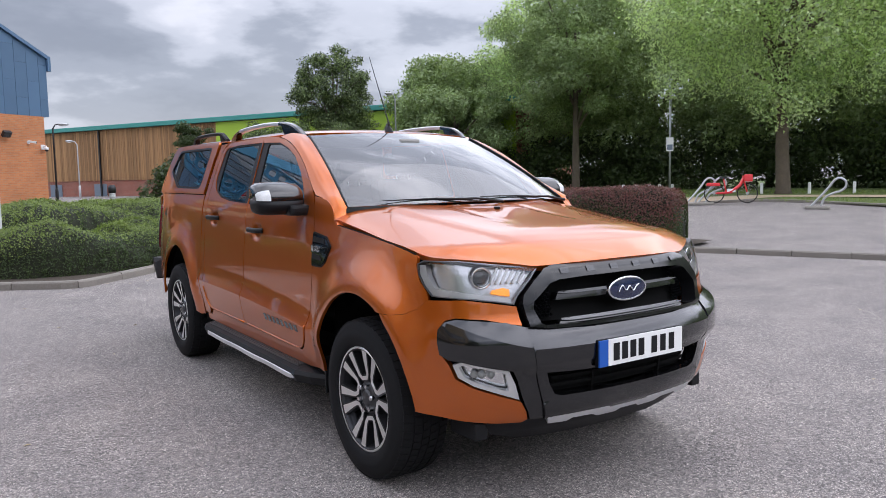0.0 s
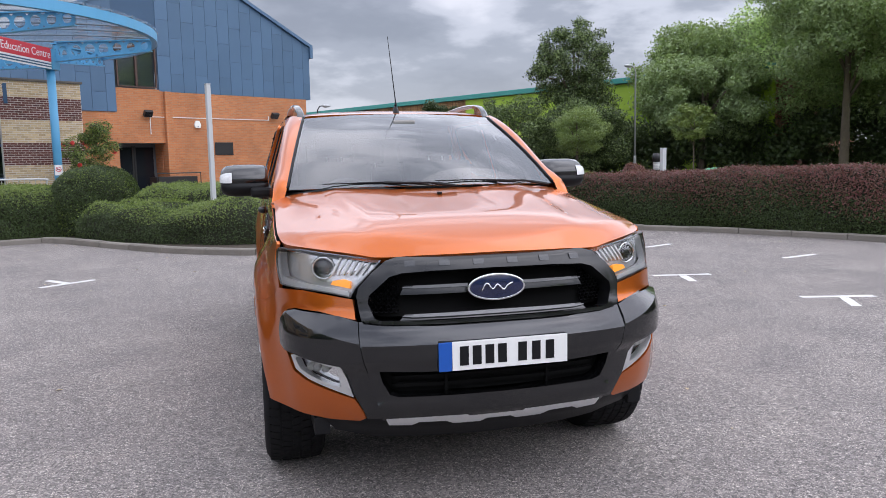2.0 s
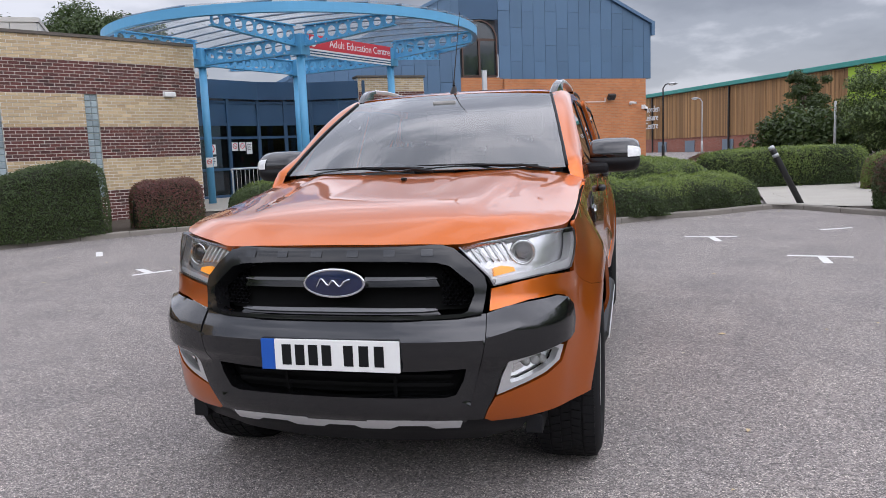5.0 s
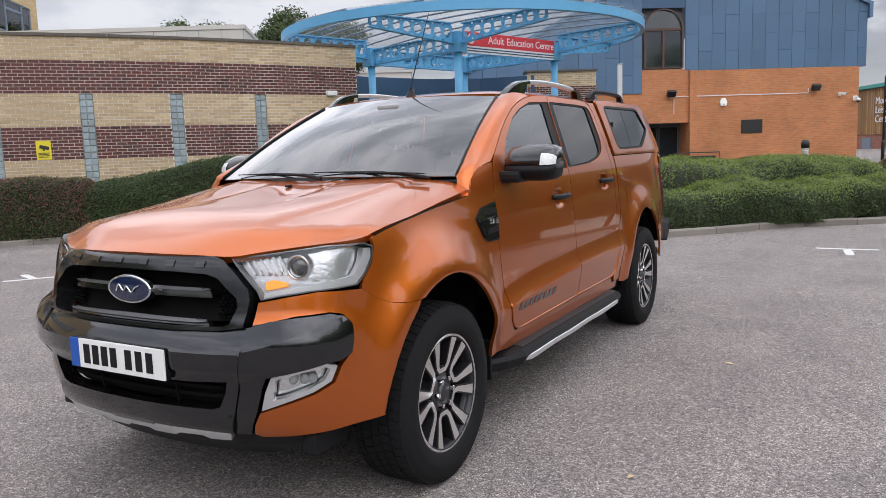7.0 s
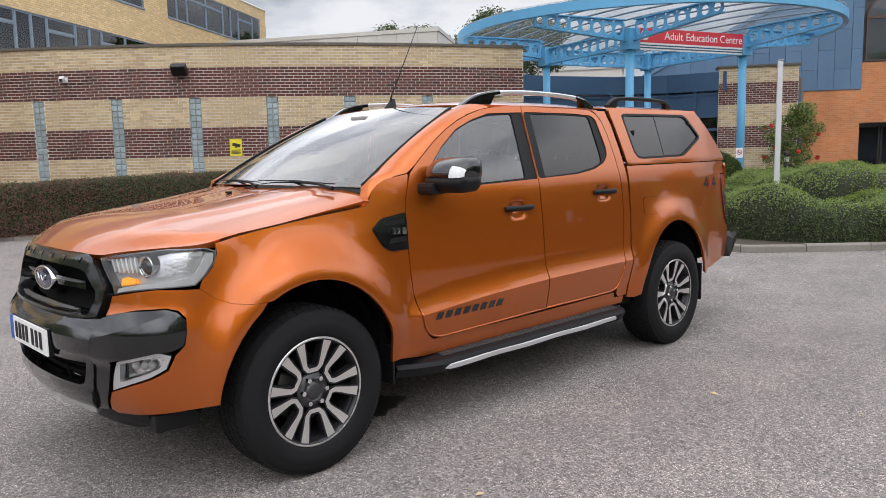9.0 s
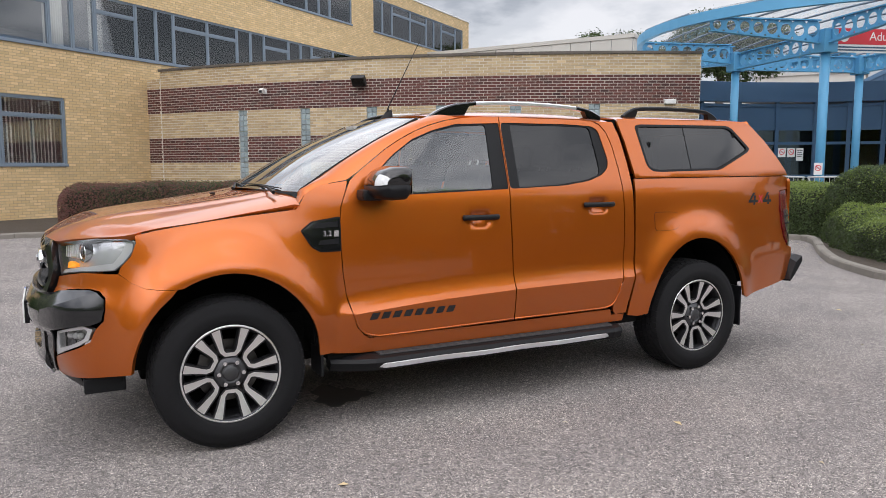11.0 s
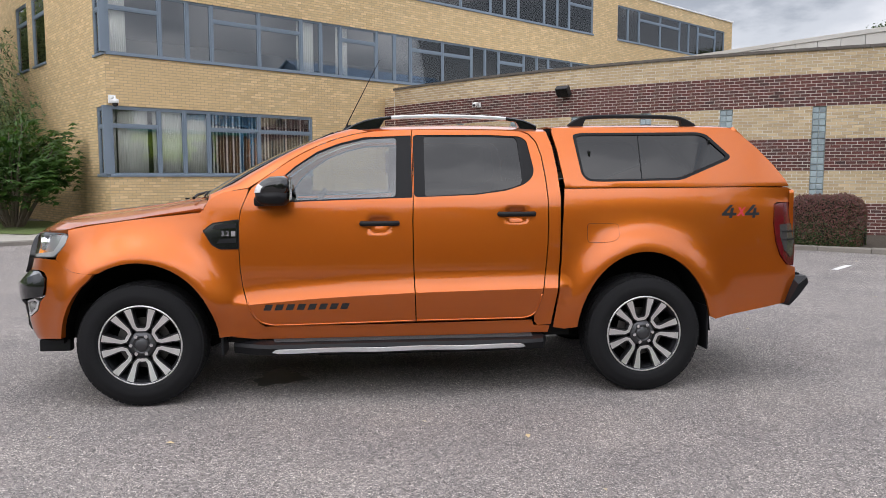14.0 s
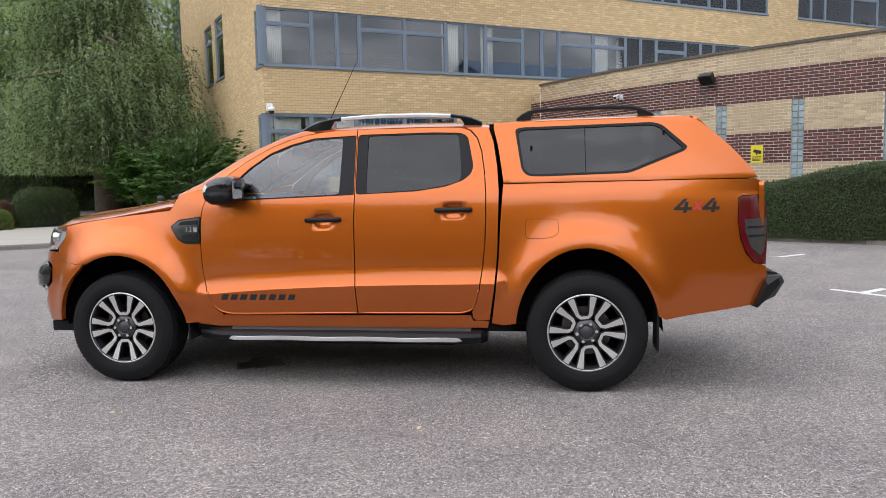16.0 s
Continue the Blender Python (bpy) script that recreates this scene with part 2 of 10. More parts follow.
M = dict(
    asphalt=asphalt_mat(),
    kerb=mat("kerb_concrete", (0.205, 0.186, 0.162), 0.9, var=0.25, scale=2.0, fine=0.25, fscale=45, bump=0.5, bscale=70, rnd=0.12),
    soil=mat("soil", (0.055, 0.042, 0.030), 0.95, var=0.35, scale=5, fine=0.35, fscale=60, bump=0.8, bscale=30, bdist=0.02),
    paving=mat("paving_concrete", (0.33, 0.31, 0.27), 0.9, var=0.15, scale=1.2, fine=0.15, bump=0.3, rnd=0.1),
    tan_path=mat("tan_gravel_path", (0.42, 0.33, 0.23), 0.95, var=0.12, scale=0.8, fine=0.2, fscale=70, bump=0.4),
    grass=mat("grass_ground", (0.075, 0.13, 0.025), 0.9, var=0.3, scale=0.8, fine=0.35, fscale=40, bump=0.8, bscale=40, bdist=0.03, tint=(0.14, 0.15, 0.05)),
    white_line=mat("road_paint", (0.62, 0.61, 0.59), 0.8, var=0.12, scale=6, fine=0.25, fscale=110, bump=0.4, bscale=80),
    mortar=mat("mortar_light", (0.68, 0.65, 0.59), 0.95, var=0.12, scale=2, fine=0.1, bump=0.3),
    mortar_buff=mat("mortar_buff", (0.44, 0.35, 0.22), 0.95, var=0.15, scale=1.5, fine=0.1, bump=0.3),
    brick_buff=mat("brick_buff", (0.72, 0.535, 0.30), 0.9, var=0.12, scale=0.6, fine=0.12, fscale=40, bump=0.5, bscale=55, island=0.17, rnd=0.1, tint=(0.60, 0.425, 0.22)),
    brick_dull=mat("brick_dull_buff", (0.60, 0.47, 0.29), 0.9, var=0.16, scale=0.7, fine=0.14, fscale=40, bump=0.5, bscale=55, island=0.16, rnd=0.1, tint=(0.40, 0.29, 0.165)),
    brick_dark=mat("brick_plum", (0.095, 0.045, 0.040), 0.85, var=0.18, scale=0.8, fine=0.15, fscale=40, bump=0.5, bscale=55, island=0.35, rnd=0.3, tint=(0.15, 0.045, 0.035)),
    coping=mat("coping_dark_concrete", (0.115, 0.10, 0.085), 0.9, var=0.3, scale=1.3, fine=0.2, bump=0.4),
    steel_blue=mat("paint_sky_blue", (0.105, 0.36, 0.60), 0.42, var=0.06, scale=1.5, fine=0.04, bump=0.08),
    navy=mat("paint_navy", (0.035, 0.085, 0.16), 0.45, var=0.10, scale=1.2, fine=0.05, bump=0.06),
    frame_blue=mat("window_frame_blue_grey", (0.17, 0.215, 0.265), 0.5, var=0.06, scale=1.5, fine=0.05, bump=0.05),
    clad=mat("cladding_blue", (0.075, 0.145, 0.24), 0.5, var=0.12, scale=0.7, fine=0.05, bump=0.10, bscale=6, bdist=0.02, rnd=0.10, island=0.06),
    glass=glass("window_glass", (0.97, 0.98, 0.985), 0.0, 1.5, 0.10),
    glass_entry=glass("entrance_glass", (0.24, 0.29, 0.32), 0.0, 0.75, 0.01),
    glass_tint=glass("window_glass_tinted", (0.62, 0.70, 0.76), 0.0, 1.5, 0.05),
    glass_block=mat("glass_block", (0.30, 0.36, 0.38), 0.12, var=0.25, scale=7, fine=0.1, bump=0.35, bscale=25, bdist=0.01, island=0.2, spec=0.8),
    roof_glass=glass("canopy_glazing", (0.97, 0.985, 0.985), 0.03, 0.5, 0.0, 0.05),
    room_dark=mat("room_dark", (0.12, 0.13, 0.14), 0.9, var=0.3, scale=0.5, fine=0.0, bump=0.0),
    curtain=mat("curtain_cream", (0.90, 0.90, 0.85), 0.9, var=0.06, scale=2, fine=0.05, bump=0.1),
    white=mat("white_paint", (0.78, 0.78, 0.77), 0.5, var=0.04, scale=3, fine=0.03, bump=0.05),
    black=mat("black_plastic", (0.018, 0.018, 0.019), 0.5, var=0.1, scale=6, fine=0.1, bump=0.1),
    grey_metal=mat("galvanised_grey", (0.42, 0.43, 0.44), 0.45, metal=0.5, var=0.08, scale=4, fine=0.05, bump=0.06),
    pale_post=mat("pale_grey_paint", (0.55, 0.56, 0.57), 0.5, var=0.05, scale=4, fine=0.04, bump=0.05),
    red_sign=mat("red_sign", (0.62, 0.035, 0.05), 0.4, var=0.05, scale=3, fine=0.02, bump=0.0),
    yellow=mat("yellow_sign", (0.75, 0.62, 0.03), 0.5, var=0.05, scale=6, fine=0.05, bump=0.0),
    bark=mat("bark", (0.12, 0.095, 0.07), 0.95, var=0.3, scale=5, fine=0.3, fscale=35, bump=0.9, bscale=22, bdist=0.03),
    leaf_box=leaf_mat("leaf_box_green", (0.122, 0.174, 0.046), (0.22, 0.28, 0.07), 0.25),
    # also laid low on green hedges, where its dark stands in for shade
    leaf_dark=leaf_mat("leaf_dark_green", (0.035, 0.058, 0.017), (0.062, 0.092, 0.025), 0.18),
    leaf_purple=leaf_mat("leaf_purple", (0.165, 0.056, 0.062), (0.115, 0.078, 0.046), 0.26),
    leaf_tree=leaf_mat("leaf_tree", (0.22, 0.295, 0.14), (0.31, 0.39, 0.20), 0.32),
    leaf_pale=leaf_mat("leaf_pale_green", (0.42, 0.52, 0.29), (0.50, 0.59, 0.35), 0.45),
    leaf_wood=leaf_mat("leaf_woodland", (0.15, 0.205, 0.085), (0.22, 0.285, 0.12), 0.32),
    leaf_willow=leaf_mat("leaf_willow", (0.175, 0.235, 0.128), (0.25, 0.305, 0.17), 0.38),
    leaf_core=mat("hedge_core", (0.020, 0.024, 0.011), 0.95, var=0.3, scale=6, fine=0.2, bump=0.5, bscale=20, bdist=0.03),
)


def brick_bond_mat(name, c1, c2, mortar, w=0.225, h=0.075):
    """Brickwork as a material, for walls that stay far off. The bond is laid along x and z of the wall's own axes."""
    m = mat(name, c1, 0.9, var=0.1, scale=0.5, fine=0.1, bump=0.0)
    n, l = m.node_tree.nodes, m.node_tree.links
    b = n["Principled BSDF"]
    tc = n.new("ShaderNodeTexCoord")
    sp, cb = n.new("ShaderNodeSeparateXYZ"), n.new("ShaderNodeCombineXYZ")
    l.new(tc.outputs["Object"], sp.inputs[0])
    ad = n.new("ShaderNodeMath")
    ad.operation = "ADD"
    l.new(sp.outputs[0], ad.inputs[0]), l.new(sp.outputs[1], ad.inputs[1])
    l.new(ad.outputs[0], cb.inputs[0]), l.new(sp.outputs[2], cb.inputs[1])
    t = n.new("ShaderNodeTexBrick")
    t.inputs["Color1"].default_value, t.inputs["Color2"].default_value, t.inputs["Mortar"].default_value = (*c1, 1), (*c2, 1), (*mortar, 1)
    t.inputs["Scale"].default_value, t.inputs["Mortar Size"].default_value = 1.0, 0.006
    t.inputs["Brick Width"].default_value, t.inputs["Row Height"].default_value = w, h
    l.new(cb.outputs[0], t.inputs["Vector"])
    mx = n.new("ShaderNodeMixRGB")
    mx.blend_type = "MULTIPLY"
    mx.inputs[0].default_value = 1.0
    n2 = n.new("ShaderNodeTexNoise")
    n2.inputs["Scale"].default_value, n2.inputs["Detail"].default_value = 0.7, 5.0
    l.new(tc.outputs["Object"], n2.inputs["Vector"])
    r2 = n.new("ShaderNodeValToRGB")
    r2.color_ramp.elements[0].position, r2.color_ramp.elements[0].color = 0.3, (0.82, 0.82, 0.82, 1)
    r2.color_ramp.elements[1].position, r2.color_ramp.elements[1].color = 0.7, (1.12, 1.12, 1.12, 1)
    l.new(n2.outputs["Fac"], r2.inputs[0])
    l.new(t.outputs["Color"], mx.inputs[1]), l.new(r2.outputs[0], mx.inputs[2])
    l.new(mx.outputs[0], b.inputs["Base Color"])
    bp = n.new("ShaderNodeBump")
    bp.inputs["Strength"].default_value, bp.inputs["Distance"].default_value = 0.6, 0.006
    bp.invert = True
    l.new(t.outputs["Fac"], bp.inputs["Height"])
    l.new(bp.outputs[0], b.inputs["Normal"])
    return m


M["brick_orange"] = brick_bond_mat("brick_orange", (0.56, 0.22, 0.085), (0.47, 0.17, 0.065), (0.40, 0.26, 0.17))
M["timber"] = mat("timber_cladding", (0.36, 0.20, 0.085), 0.75, var=0.2, scale=0.3, fine=0.1, bump=0.2, island=0.35, tint=(0.22, 0.12, 0.05))
M["lime"] = mat("lime_render", (0.36, 0.55, 0.04), 0.6, var=0.05, scale=0.4, fine=0.03, bump=0.05)
M["teal"] = mat("teal_fascia", (0.045, 0.28, 0.24), 0.5, var=0.08, scale=0.5, fine=0.03, bump=0.05)
M["brick_red"] = brick_bond_mat("brick_red", (0.36, 0.13, 0.09), (0.28, 0.10, 0.07), (0.33, 0.25, 0.2))
M["roof_grey"] = mat("roof_grey", (0.45, 0.44, 0.42), 0.7, var=0.1, scale=0.5, fine=0.05, bump=0.1)


# ---- mesh helpers ----
def mesh_of(name, bm, material, smooth=False):
    me = bpy.data.meshes.new(name)
    bm.normal_update()
    bm.to_mesh(me)
    bm.free()
    if smooth:
        me.shade_smooth()
    for x in (material if isinstance(material, (list, tuple)) else [material]):
        me.materials.append(x)
    return me


def part(name, bm, material, parent=None, label="", smooth=False, kind=""):
    """One mesh object out of a bmesh, under a thing or a part."""
    ob = new(name, mesh_of(name, bm, material, smooth))
    if parent is not None:
        ob.parent = parent
    return tagged(ob, label, kind=kind)


def thing(name, label, category, at=(0, 0, 0), turn=0.0, group="", kind=""):
    ob = new(name)
    ob.empty_display_size = 0.1
    ob.matrix_world = pose(*at, 0, 0, turn)
    return tagged(ob, label, category, group, kind)


def raw(name, verts, faces, material, parent=None, label="", smooth=False, kind=""):
    me = bpy.data.meshes.new(name)
    me.from_pydata(verts, [], faces)
    me.update()
    if smooth:
        me.shade_smooth()
    for x in (material if isinstance(material, (list, tuple)) else [material]):
        me.materials.append(x)
    ob = new(name, me)
    if parent is not None:
        ob.parent = parent
    return tagged(ob, label, kind=kind)


def box(bm, x0, x1, y0, y1, z0, z1, m=None, bevel=0.0):
    """A box with softened edges, added to bm."""
    r = bmesh.ops.create_cube(bm, size=1.0)
    vs = r["verts"]
    bmesh.ops.transform(bm, matrix=Matrix.Translation(((x0 + x1) / 2, (y0 + y1) / 2, (z0 + z1) / 2)) @ Matrix.Diagonal((x1 - x0, y1 - y0, z1 - z0, 1)), verts=vs)
    if bevel:
        es = list({e for v in vs for e in v.link_edges})
        r2 = bmesh.ops.bevel(bm, geom=es, offset=bevel, segments=2, affect="EDGES", profile=0.6)
        vs = list({v for f in r2["faces"] for v in f.verts} | {v for v in vs if v.is_valid})
    if m is not None:
        bmesh.ops.transform(bm, matrix=m, verts=vs)
    return vs


def boxed(x0, x1, y0, y1, z0, z1, m=None, bevel=0.0):
    bm = bmesh.new()
    box(bm, x0, x1, y0, y1, z0, z1, m, bevel)
    return bm


def tube(bm, pts, radii, sides=10, caps=True):
    """A tapered tube along points."""
    rings, up = [], None
    pts = [Vector(p) for p in pts]
    if isinstance(radii, (int, float)):
        radii = [radii] * len(pts)
    for i, p in enumerate(pts):
        d = (pts[min(i + 1, len(pts) - 1)] - pts[max(i - 1, 0)]).normalized()
        if up is None:
            up = Vector((1, 0, 0)) if abs(d.x) < 0.8 else Vector((0, 1, 0))
        a = (up - d * up.dot(d)).normalized()
        b = d.cross(a)
        up = a
        rings.append([bm.verts.new(p + (a * math.cos(k * math.tau / sides) + b * math.sin(k * math.tau / sides)) * radii[i]) for k in range(sides)])
    for r0, r1 in zip(rings, rings[1:]):
        for k in range(sides):
            bm.faces.new((r0[k], r0[(k + 1) % sides], r1[(k + 1) % sides], r1[k]))
    if caps:
        bm.faces.new(rings[0][::-1])
        bm.faces.new(rings[-1])
    return bm


def prism(bm, outline, z0, z1):
    """A flat outline (x, y) raised from z0 to z1."""
    a = [bm.verts.new((x, y, z0)) for x, y in outline]
    b = [bm.verts.new((x, y, z1)) for x, y in outline]
    n = len(outline)
    bm.faces.new(a[::-1])
    bm.faces.new(b)
    for i in range(n):
        bm.faces.new((a[i], a[(i + 1) % n], b[(i + 1) % n], b[i]))
    return bm


def text_mesh(name, body, size, m, material, parent=None, label="", depth=0.002, align="CENTER"):
    cu = bpy.data.curves.new(name, "FONT")
    cu.body, cu.size, cu.extrude, cu.align_x, cu.align_y = body, size, depth, align, "CENTER"
    tmp = new(name, cu)
    dg = bpy.context.evaluated_depsgraph_get()
    me = bpy.data.meshes.new_from_object(tmp.evaluated_get(dg))
    bpy.data.objects.remove(tmp)
    bpy.data.curves.remove(cu)
    me.materials.clear()
    me.materials.append(material)
    ob = new(name, me)
    if parent is not None:
        ob.parent = parent
    ob.matrix_basis = m
    return tagged(ob, label)


def spline(pts, n=8):
    """A smooth line through points (Catmull-Rom)."""
    pts = [Vector(p) for p in pts]
    out = []
    for i in range(len(pts) - 1):
        p0, p1, p2, p3 = pts[max(i - 1, 0)], pts[i], pts[i + 1], pts[min(i + 2, len(pts) - 1)]
        for k in range(n):
            t = k / n
            out.append(0.5 * (2 * p1 + (p2 - p0) * t + (2 * p0 - 5 * p1 + 4 * p2 - p3) * t * t + (3 * p1 - p0 - 3 * p2 + p3) * t ** 3))
    out.append(pts[-1])
    return out

# ---- ground, kerbs and markings ----
def rise(x, y):
    """The ground climbs gently beyond the car park's far side."""
    s = 0.87 * x + 0.5 * y
    return 0.030 * max(0.0, s - 11.5) if s < 26 else 0.435 + 0.006 * (s - 26)


bm = bmesh.new()
xs = [-900, -300, -120] + list(range(-60, 72, 3)) + [120, 300, 900]
ys = [-900, -300, -120] + list(range(-60, 93, 3)) + [140, 300, 900]
gv = [[bm.verts.new((x, y, rise(x, y) if abs(x) < 100 and abs(y) < 120 else rise(min(x, 100), min(y, 120)) * (1 if x > 0 else 0))) for y in ys] for x in xs]
for i in range(len(xs) - 1):
    for j in range(len(ys) - 1):
        bm.faces.new((gv[i][j], gv[i + 1][j], gv[i + 1][j + 1], gv[i][j + 1]))
ground = tagged(part("ground", bm, M["asphalt"], smooth=True), "grey worn asphalt of a car park", "ground", kind="structure")

KERB_L = spline([(-7.6, -12.5, 0), (-8.9, -10.2, 0), (-10.6, -7.9, 0), (-12.1, -5.4, 0), (-12.7, -2.4, 0), (-12.3, 0.5, 0), (-11.3, 2.7, 0),
                 (-10.2, 4.7, 0), (-9.0, 6.8, 0), (-7.8, 8.4, 0), (-6.4, 9.7, 0), (-5.1, 10.4, 0), (-4.5, 10.15, 0), (-3.4, 8.85, 0), (-2.4, 7.75, 0),
                 (-1.35, 7.0, 0), (-0.95, 6.85, 0), (-0.55, 7.15, 0), (0.3, 8.0, 0), (1.35, 9.3, 0), (2.6, 10.15, 0), (3.6, 11.1, 0), (4.15, 11.2, 0),
                 (5.0, 9.9, 0), (6.3, 8.05, 0), (7.3, 6.9, 0), (8.25, 5.5, 0), (9.0, 3.9, 0), (9.65, 2.1, 0), (10.0, 1.0, 0), (10.4, -1.2, 0), (10.6, -4.0, 0)], 8)


def along(line, s):
    """The point and the heading at s metres along a line."""
    for a, b in zip(line, line[1:]):
        d = (b - a).length
        if s <= d:
            return a + (b - a) * (s / d), (b - a).normalized()
        s -= d
    return line[-1].copy(), (line[-1] - line[-2]).normalized()


def line_length(line):
    return sum((b - a).length for a, b in zip(line, line[1:]))


kerb = thing("kerb", "worn pale concrete kerb round the car park", "kerb", kind="structure")
klen, kpos, kn = line_length(KERB_L), 0.0, 0
rk = random.Random(5)
while kpos < klen - 0.3:
    L = 0.905
    bm = bmesh.new()
    rings = []
    hh = 0.105 + rk.uniform(-0.006, 0.006)
    for k in range(5):
        p, d = along(KERB_L, kpos + 0.006 + (L - 0.012) * k / 4)
        nrm = Vector((d.y, -d.x, 0))      # towards the car park
        prof = [(0.0, -0.05), (0.0, hh - 0.022), (-0.018, hh), (-0.125, hh), (-0.125, -0.05)]
        z0 = rise(p.x, p.y)
        rings.append([bm.verts.new((p.x + nrm.x * o, p.y + nrm.y * o, z + z0)) for o, z in prof])
    for r0, r1 in zip(rings, rings[1:]):
        for k in range(4):
            bm.faces.new((r0[k], r0[k + 1], r1[k + 1], r1[k]))
    bm.faces.new(rings[0]), bm.faces.new(rings[-1][::-1])
    bmesh.ops.recalc_face_normals(bm, faces=bm.faces)
    part("kerbstone", bm, M["kerb"], kerb)
    kpos, kn = kpos + L, kn + 1


def bed(name, outline, label, material=None, z=0.085, lift=True):
    """A level or gently climbing patch of ground inside an outline."""
    bm = bmesh.new()
    vs = [bm.verts.new((x, y, 0)) for x, y in outline]
    bm.faces.new(vs)
    bmesh.ops.triangulate(bm, faces=bm.faces)
    bmesh.ops.subdivide_edges(bm, edges=[e for e in bm.edges if e.calc_length() > 2.5], cuts=3)
    for v in bm.verts:
        v.co.z = z + rise(v.co.x, v.co.y)
    bmesh.ops.recalc_face_normals(bm, faces=bm.faces)
    if sum(f.normal.z for f in bm.faces) < 0:
        bmesh.ops.reverse_faces(bm, faces=bm.faces)
    return tagged(part(name, bm, material or M["soil"]), label, "ground", kind="structure")


def kerb_run(a, b, inset=0.11):
    out = []
    s = a
    while s <= b:
        p, d = along(KERB_L, s)
        out.append((p.x - d.y * inset, p.y + d.x * inset))
        s += 0.45
    return out


def s_near(x, y):
    best, s, acc = 1e9, 0, 0.0
    for a, b in zip(KERB_L, KERB_L[1:]):
        d = (a - Vector((x, y, 0))).length
        if d < best:
            best, s = d, acc
        acc += (b - a).length
    return s


sA, sB, sC = s_near(-4.5, 10.15), s_near(3.6, 11.1), s_near(4.4, 11.0)
bed("planting_bed", kerb_run(s_near(-12.4, -4.8), sA - 0.5) + [(-6.2, 13.2), (-9.6, 12.4), (-11.6, 9.4), (-14.0, 6.4), (-17.0, 3.2), (-19.6, 1.0), (-17.2, -3.6)],
    "dark bare soil bed under hedges beside a brick wall")
bed("planting_bed", kerb_run(sA + 0.5, sB - 0.1) + [(4.2, 14.5), (3.5, 20.0), (-3.5, 19.5), (-5.0, 15.5), (-4.9, 11.5)], "dark soil bed under clipped green hedges")
bed("planting_bed", kerb_run(sC + 0.9, s_near(9.05, 3.9)) + [(10.6, 4.9), (10.3, 6.2), (9.0, 8.0), (7.3, 10.2), (6.2, 11.9)], "dark soil bed under a purple hedge")
bed("pavement", [(-4.9, 10.55), (-4.6, 11.8), (-5.2, 15.5), (-4.0, 20.5), (-9.0, 22.0), (-14.5, 19.0), (-13.0, 13.5), (-9.6, 12.6), (-6.3, 13.4), (-5.4, 11.2)],
    "pale concrete paving in front of the entrance", M["paving"], 0.10)
bed("pavement", [(3.75, 11.3), (4.45, 11.05), (5.1, 10.6), (6.1, 12.0), (7.5, 10.4), (9.6, 12.0), (8.0, 16.5), (4.4, 17.0)], "pale concrete footpath between hedges", M["paving"], 0.092)
bed("pavement", kerb_run(0.2, s_near(-12.0, -5.5)) + [(-15.3, -6.6), (-17.5, -10.0), (-22.0, -14.0), (-30, -24), (-24, -30), (-13.0, -17.0)],
    "grey paved footpath beside the building", M["paving"], 0.09)
# lawn, tan path and verge across the service road
bed("verge", [(21.6, 7.0), (23.4, 13.5), (18.9, 12.9), (17.6, 13.4), (18.4, 18.0), (22, 26), (40, 70), (75, 60), (70, -20), (22, -20), (20.5, 0)],
    "short green grass verge", M["grass"], 0.055)
bed("footpath", [(20.7, 12.2), (24.6, 12.1), (25.4, 8.5), (24.6, 0.0), (25.0, -14.0), (27.2, -14.0), (26.8, 0.0), (27.8, 9.2), (26.2, 14.2), (22.6, 15.0), (19.4, 14.0)],
    "tan gravel footpath across the grass", M["tan_path"], 0.072)
vk = spline([(20.3, -20, 0), (20.6, -6, 0), (20.75, 0, 0), (21.75, 7.0, 0), (22.4, 10.6, 0), (21.6, 11.9, 0), (18.9, 12.75, 0)], 8)
verge_kerb = thing("kerb", "low concrete kerb of the verge", "kerb", kind="structure")
kpos = 0.0
while kpos < line_length(vk) - 1.0:
    bm, rings = bmesh.new(), []
    for k in range(3):
        p, d = along(vk, kpos + 0.005 + 0.9 * k / 2)
        nrm, z0 = Vector((-d.y, d.x, 0)), rise(p.x, p.y)
        rings.append([bm.verts.new((p.x + nrm.x * o, p.y + nrm.y * o, z + z0)) for o, z in ((0, -0.05), (0, 0.085), (-0.02, 0.1), (-0.14, 0.1), (-0.14, -0.05))])
    for r0, r1 in zip(rings, rings[1:]):
        for k in range(4):
            bm.faces.new((r0[k], r0[k + 1], r1[k + 1], r1[k]))
    bm.faces.new(rings[0]), bm.faces.new(rings[-1][::-1])
    bmesh.ops.recalc_face_normals(bm, faces=bm.faces)
    part("kerbstone", bm, M["kerb"], verge_kerb)
    kpos += 0.91


def marking(segs, label):
    bm = bmesh.new()
    for (x0, y0), (x1, y1) in segs:
        a, b = Vector((x0, y0, 0)), Vector((x1, y1, 0))
        d = (b - a).normalized()
        nrm = Vector((-d.y, d.x, 0)) * 0.048
        n = 6
        row = []
        for k in range(n + 1):
            p = a + (b - a) * k / n
            w = 1 + rk.uniform(-0.10, 0.10)
            row.append((bm.verts.new((p.x + nrm.x * w, p.y + nrm.y * w, 0.004)), bm.verts.new((p.x - nrm.x * w, p.y - nrm.y * w, 0.004))))
        for r0, r1 in zip(row, row[1:]):
            bm.faces.new((r0[0], r0[1], r1[1], r1[0]))
    bmesh.ops.recalc_face_normals(bm, faces=bm.faces)
    for f in bm.faces:
        if f.normal.z < 0:
            f.normal_flip()
    return tagged(part("bay_marking", bm, M["white_line"]), label, "road marking", "white bay markings", "structure")


